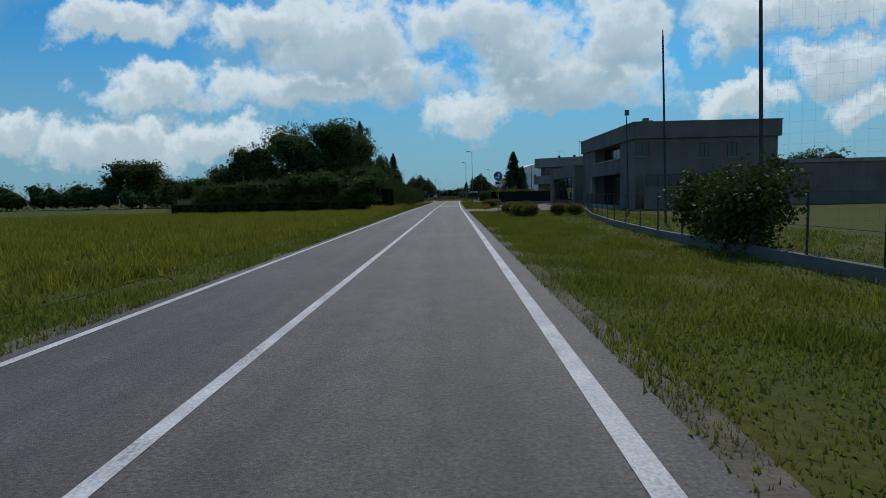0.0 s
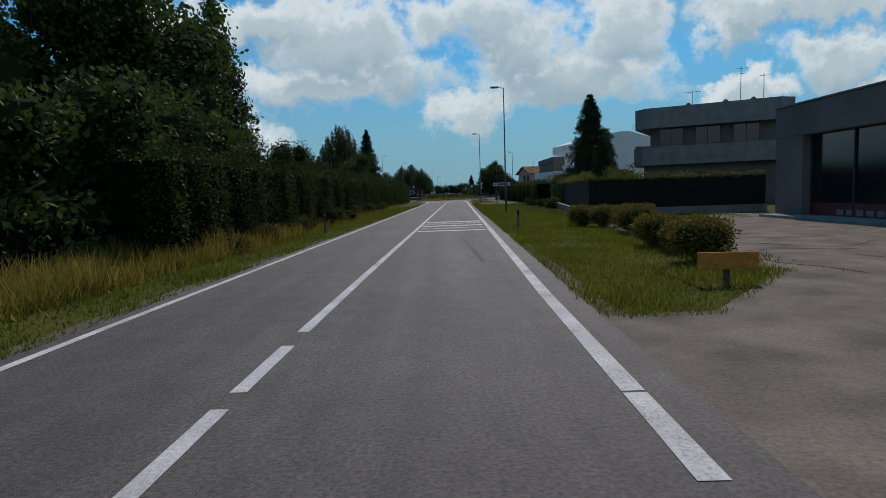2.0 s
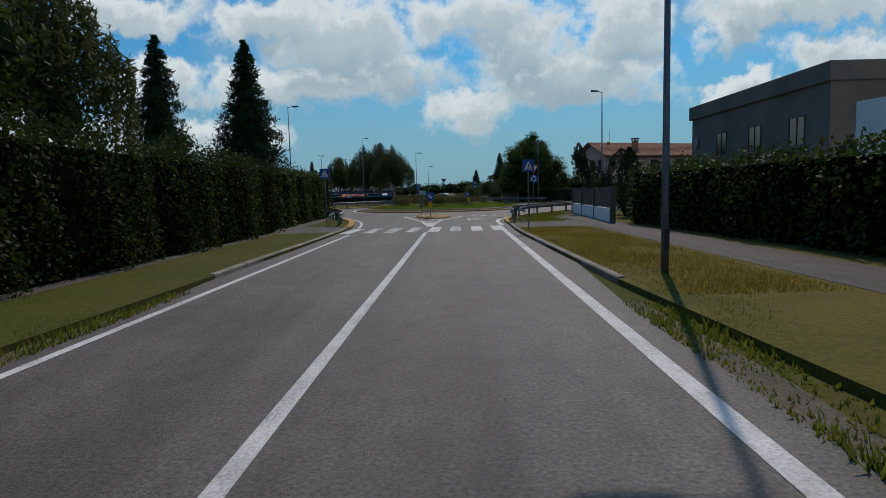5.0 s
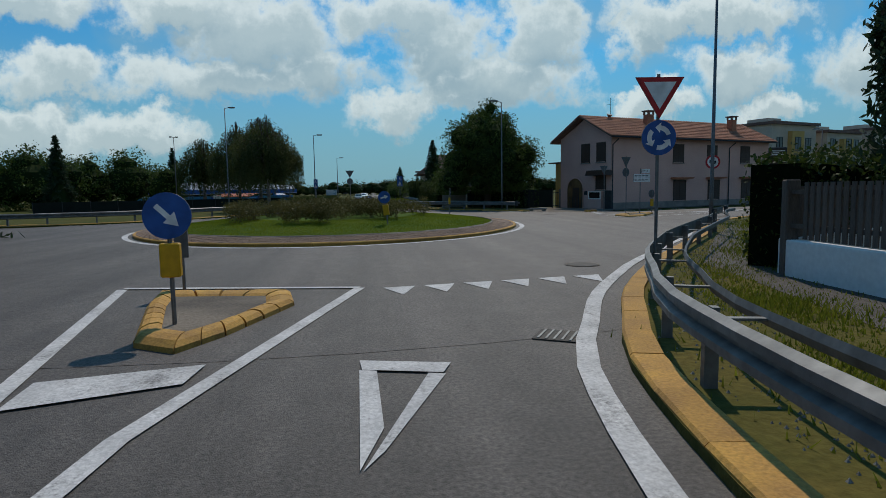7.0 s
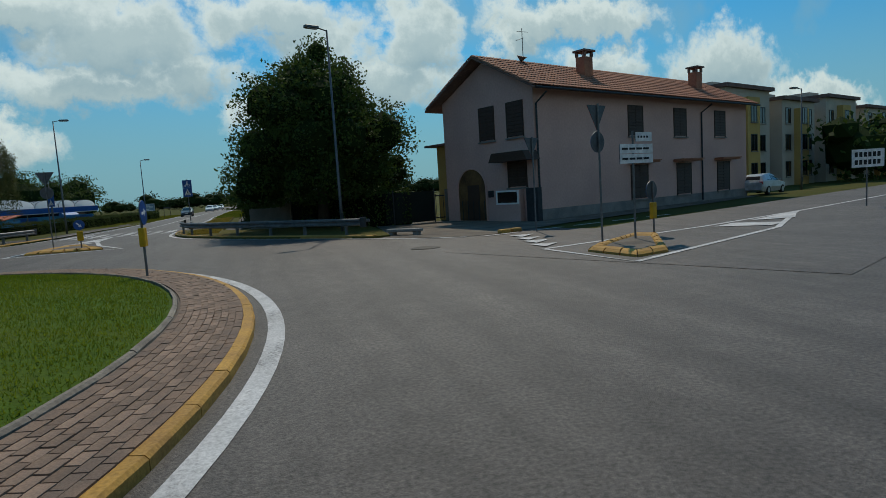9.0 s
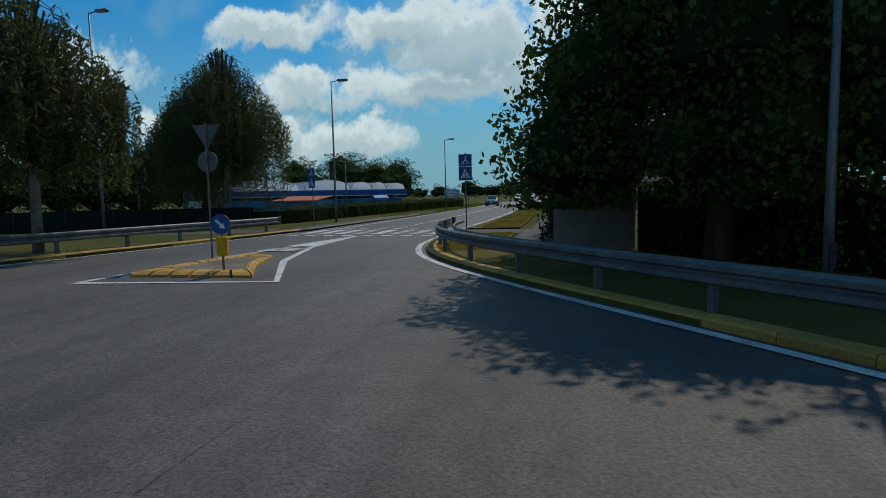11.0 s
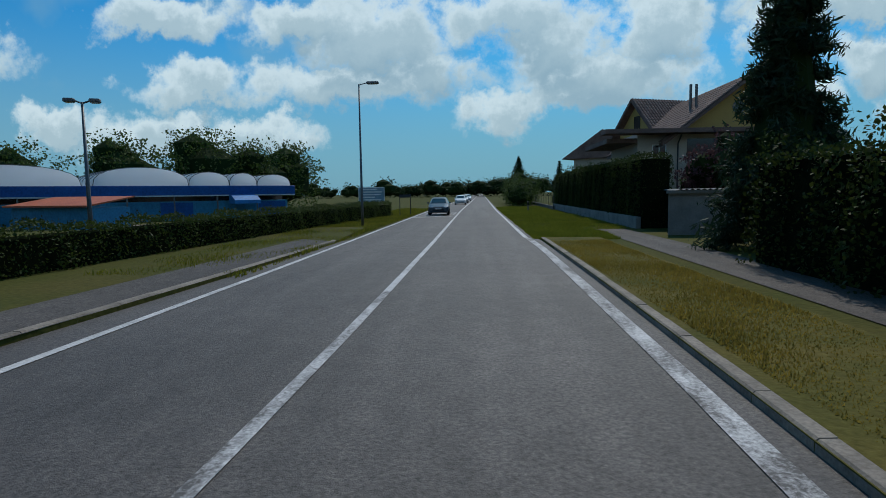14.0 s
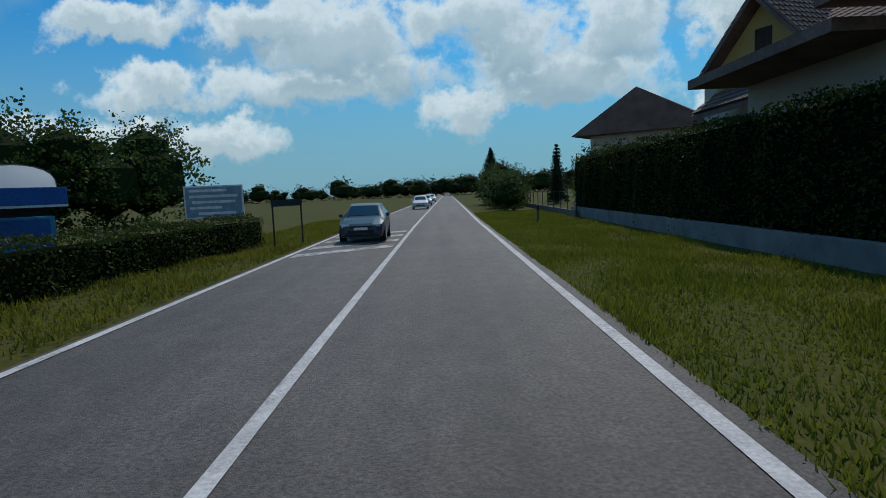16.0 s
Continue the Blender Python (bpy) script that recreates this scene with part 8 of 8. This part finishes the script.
BLUEGREY = mat("blue_grey_car_paint", (0.045, 0.075, 0.10), (0.035, 0.06, 0.08), 1, 0.3, 0, 4, metal=0.3, spec=0.6)
SILVER = mat("silver_car_paint", (0.50, 0.52, 0.54), (0.42, 0.44, 0.46), 1, 0.3, 0, 4, metal=0.4, spec=0.6)
WHITECAR = mat("white_car_paint", (0.72, 0.72, 0.72), (0.62, 0.62, 0.62), 1, 0.3, 0, 4, spec=0.6)
car(2.7, 318.3, 1, BLUEGREY, "blue-grey small hatchback driving on the road")
car(3.6, 361, 1, WHITECAR, "white hatchback driving on the road")
car(3.8, 377, 1, SILVER, "silver hatchback driving on the road")
car(4.2, 402, 1, WHITECAR, "white hatchback driving far along the road")
car(37.2, 229.0, -53, WHITECAR, "white hatchback waiting beside the footpath", 0.1)
car(50.0, 250.0, 112, SILVER, "silver hatchback parked past the pink house", 0.03)

# ---- car park clutter ----
t = thing("vending_box", "white metal vending cabinet behind the screen", "cabinet", at=pose(-16.4, 277.6, 0, 0, 0, -25))
part("body", boxes((-0.42, 0.42, -0.32, 0.32, -0.02, 1.6), bevel=0.03), WHITERENDER, t)
part("cap", boxes((-0.46, 0.46, -0.36, 0.36, 1.6, 1.7), bevel=0.02), WHITERENDER, t)
part("slot", boxes((-0.25, 0.25, -0.335, -0.325, 1.05, 1.25)), TRIM, t)
for k in range(2):
    t = thing("waste_bin", "grey street bin behind the screen", "bin", "bins beside the car park", pose(-14.9 + k * 0.8, 278.4, 0))
    part("body", tubes(([(0, 0, -0.02), (0, 0, 0.85)], [0.22, 0.27]), seg=12), GALV, t)
    part("lid", tubes(([(0, 0, 0.85), (0, 0, 0.98)], [0.28, 0.12]), seg=12), DARKMETAL, t)
t = thing("car_park", "grey asphalt car park before the garden centre", "car park", kind="structure")
bm = bmesh.new()
bm.faces.new([bm.verts.new((*p, -0.008)) for p in ((-40, 283), (-9, 281), (-5, 302), (-12, 312), (-34, 300))])
part("surface", bm, ASPHALT_OLD, t)
t = thing("field_shed", "small pale shed across the meadow", "shed", at=pose(-62, 140, 0, 0, 0, 10))
part("wall", boxes((0, 5, 0, 3, -0.05, 2.3)), CONCRETE, t)
part("roof", boxes((-0.2, 5.2, -0.2, 3.2, 2.3, 2.45)), BROWNROOF, t)

# ---- grass ----
def patches(x, y):
    return 0.5 + 0.25 * np.sin(x * 1.9 + 1.3 * np.sin(y * 0.7)) + 0.25 * np.sin(y * 1.3 + 2.1 * np.sin(x * 0.9 + y * 0.21))


def grass(name, xy, z, height, width, material, seed, label):
    rng = np.random.default_rng(seed)
    f = patches(xy[:, 0], xy[:, 1])
    keep = rng.random(len(xy)) < 0.35 + 0.65 * f
    xy, f = xy[keep], f[keep]
    pos = np.column_stack([xy, np.full(len(xy), z)])
    ob = blades(name, pos, height * (0.55 + 0.9 * f), width, material, rng)
    return tagged(ob, label, "grass", kind="stuff")


def strip(n, seed, y0, y1, inner, outer, power=1.6):
    """Random places between two lines x = inner(y) and x = outer(y), denser at the inner one."""
    rng = np.random.default_rng(seed)
    y = rng.uniform(y0, y1, n)
    a, b = np.array([inner(v) for v in y]), np.array([outer(v) for v in y])
    return np.column_stack([a + (b - a) * rng.random(n) ** power, y])


def off_drive(xy):
    x, y = xy[:, 0], xy[:, 1]
    drive = (y > 65 + np.clip(x - 3, 0, 3.5) * 0.7) & (y < 80.5 + np.clip(x - 5, 0, 3) * 1.23) | (x > 9.2) & (y > 66) & (y < 104)
    return xy[~drive]


re_ = lambda y: cs(y) + 4.25
grass("verge_grass", off_drive(strip(260000, 201, 2, 118, lambda y: re_(y) + 0.02, lambda y: re_(y) + 5.0, 1.0)), -0.04, 0.11, 0.013, BLADE, 202, "tufted green roadside grass")
grass("verge_grass", off_drive(strip(110000, 203, 2, 118, lambda y: re_(y) - 0.05, lambda y: re_(y) + 14, 1.0)), -0.04, 0.14, 0.022, BLADE_LAWN, 204, "tufted green roadside grass")
grass("verge_grass", strip(60000, 205, 118, 166, lambda y: re_(y) - 0.05, lambda y: re_(y) + 6.0), -0.035, 0.12, 0.02, BLADE_LAWN, 206, "tufted green roadside grass")
grass("verge_grass", strip(30000, 225, 166, 184.4, lambda y: 6.15, lambda y: 9.25, 1.0), 0.085, 0.07, 0.014, BLADE_DRY, 226, "short dry mown grass behind the kerb")
le_ = lambda y: cs(y) - half_left_s(y) - 0.45
grass("verge_grass", strip(110000, 207, 4, 168, lambda y: le_(y) + 0.15, lambda y: le_(y) - 3.4), -0.04, 0.13, 0.018, BLADE_LAWN, 208, "green roadside grass at the meadow edge")
grass("meadow_grass", strip(150000, 209, 4, 92, lambda y: le_(y) - 2.0, lambda y: le_(y) - 34, 1.5), -0.03, 0.30, 0.026, BLADE_MEADOW, 210, "tall yellow-green meadow grass")
grass("meadow_grass", strip(80000, 211, 10, 95, lambda y: le_(y) - 1.6, lambda y: le_(y) - 60, 1.0), -0.03, 0.34, 0.045, BLADE_MEADOW, 212, "tall yellow-green meadow grass")
grass("tall_grass", strip(16000, 231, 76, 100, lambda y: le_(y) - 1.6, lambda y: le_(y) - 4.6, 1.0), -0.03, 0.62, 0.016, BLADE_DRY, 232, "tall dry seeding grass at the foot of the grove")
grass("tall_grass", strip(9000, 233, 100, 160, lambda y: le_(y) - 2.2, lambda y: le_(y) - 3.6, 1.0), -0.03, 0.42, 0.016, BLADE_DRY, 234, "dry seeding grass under the roadside hedge")
rng = np.random.default_rng(213)
a, u = rng.uniform(0, 2 * math.pi, 130000), np.sqrt(rng.uniform(0.28, 1, 130000))
xy = np.column_stack([ISL[0] + 8.45 * u * np.cos(a), ISL[1] + 10.85 * u * np.sin(a)])
hz = 0.2 + 0.5 * (1 - np.clip((u * 8.45 - 0.54) / 8.0, 0, 1) ** 2)
ob = blades("island_grass", np.column_stack([xy, hz - 0.015]), 0.055, 0.010, BLADE_ISLAND, rng)
tagged(ob, "short bright green lawn of the island", "grass", kind="stuff")
grass("verge_grass", strip(60000, 215, 265.3, 290.4, lambda y: 8.45, lambda y: 10.4, 1.0), 0.085, 0.05, 0.012, BLADE_DRY, 216, "short dry mown grass")
grass("verge_grass", strip(40000, 217, 253, 260.7, lambda y: 8.7, lambda y: 10.5, 1.0), 0.085, 0.05, 0.012, BLADE_DRY, 218, "short dry mown grass")
grass("verge_grass", strip(26000, 219, 292.4, 299, lambda y: cn(y) + 3.9, lambda y: 11.45, 1.0), -0.04, 0.12, 0.016, BLADE_LAWN, 220, "green roadside grass")
grass("verge_grass", strip(120000, 229, 299, 345, lambda y: cn(y) + 3.9, lambda y: cn(y) + 9.3, 1.0), -0.04, 0.13, 0.016, BLADE_LAWN, 230, "green roadside grass")
grass("verge_grass", strip(50000, 221, 282, 340, lambda y: cn(y) - 3.7, lambda y: cn(y) - 7.5, 1.0), 0.02, 0.12, 0.02, BLADE, 222, "green roadside grass")
xy = np.array([(p[0] + o[0], p[1] + o[1]) for p in offset_line(SE_EDGE, 2.2) if 190 < p[1] < 226 and p[0] < 30 for o in np.random.default_rng(int(p[1] * 10)).normal(size=(700, 2)) * (0.62, 0.5)])
grass("verge_grass", xy, 0.085, 0.09, 0.014, BLADE_LAWN, 224, "green grass behind the crash barrier")

# ---- paving bricks of the island's apron, last ----
def brick_mesh(w, d, h):
    me = bpy.data.meshes.new("brick")
    bm = boxes((-w / 2, w / 2, -d / 2, d / 2, -0.03, h))
    bm.to_mesh(me)
    bm.free()
    me.materials.append(BRICK)
    return me


COURSES = 9
shared, count = {}, 0
vs, fs = [], []
rr = random.Random(7)
for c in range(COURSES):
    f = (c + 0.5) / COURSES
    rx, ry = 9.58 + (8.64 - 9.58) * f, 12.68 + (11.05 - 12.68) * f
    n = int(math.pi * (rx + ry) / 0.21)
    for k in range(n):
        a = 2 * math.pi * (k + 0.5 * (c % 2)) / n
        ca, sa = math.cos(a), math.sin(a)
        x, y = ISL[0] + rx * ca, ISL[1] + ry * sa
        turn = math.atan2(ry * ca, -rx * sa)
        step = 2 * math.pi / n * math.hypot(rx * sa, ry * ca)
        dep = (0.94 * abs(ca) + 1.63 * abs(sa)) / COURSES * 0.9
        z = 0.115 + 0.085 * f + 0.012 + rr.uniform(-0.004, 0.004)
        if -0.62 < a - (2 * math.pi if a > math.pi else 0) < 0.42 and f > 0.2 and count < 300:
            key = (round(step * 0.93, 2), round(dep, 2))
            if key not in shared:
                shared[key] = brick_mesh(key[0], key[1], 0.012)
            ob = new("brick", shared[key])
            ob.parent = island
            ob.matrix_local = pose(x, y, z, 0, 0, math.degrees(turn))
            count += 1
        else:
            b = len(vs)
            tx, ty = math.cos(turn) * step * 0.465, math.sin(turn) * step * 0.465
            nx, ny = -math.sin(turn) * dep / 2, math.cos(turn) * dep / 2
            for h in (-0.03, 0.012):
                vs += [(x - tx - nx, y - ty - ny, z + h), (x + tx - nx, y + ty - ny, z + h), (x + tx + nx, y + ty + ny, z + h), (x - tx + nx, y - ty + ny, z + h)]
            fs += [(b + 4, b + 5, b + 6, b + 7), (b, b + 1, b + 5, b + 4), (b + 1, b + 2, b + 6, b + 5), (b + 2, b + 3, b + 7, b + 6), (b + 3, b, b + 4, b + 7)]
tagged(mesh_from("brick_paving", vs, fs, BRICK, island), kind="stuff")
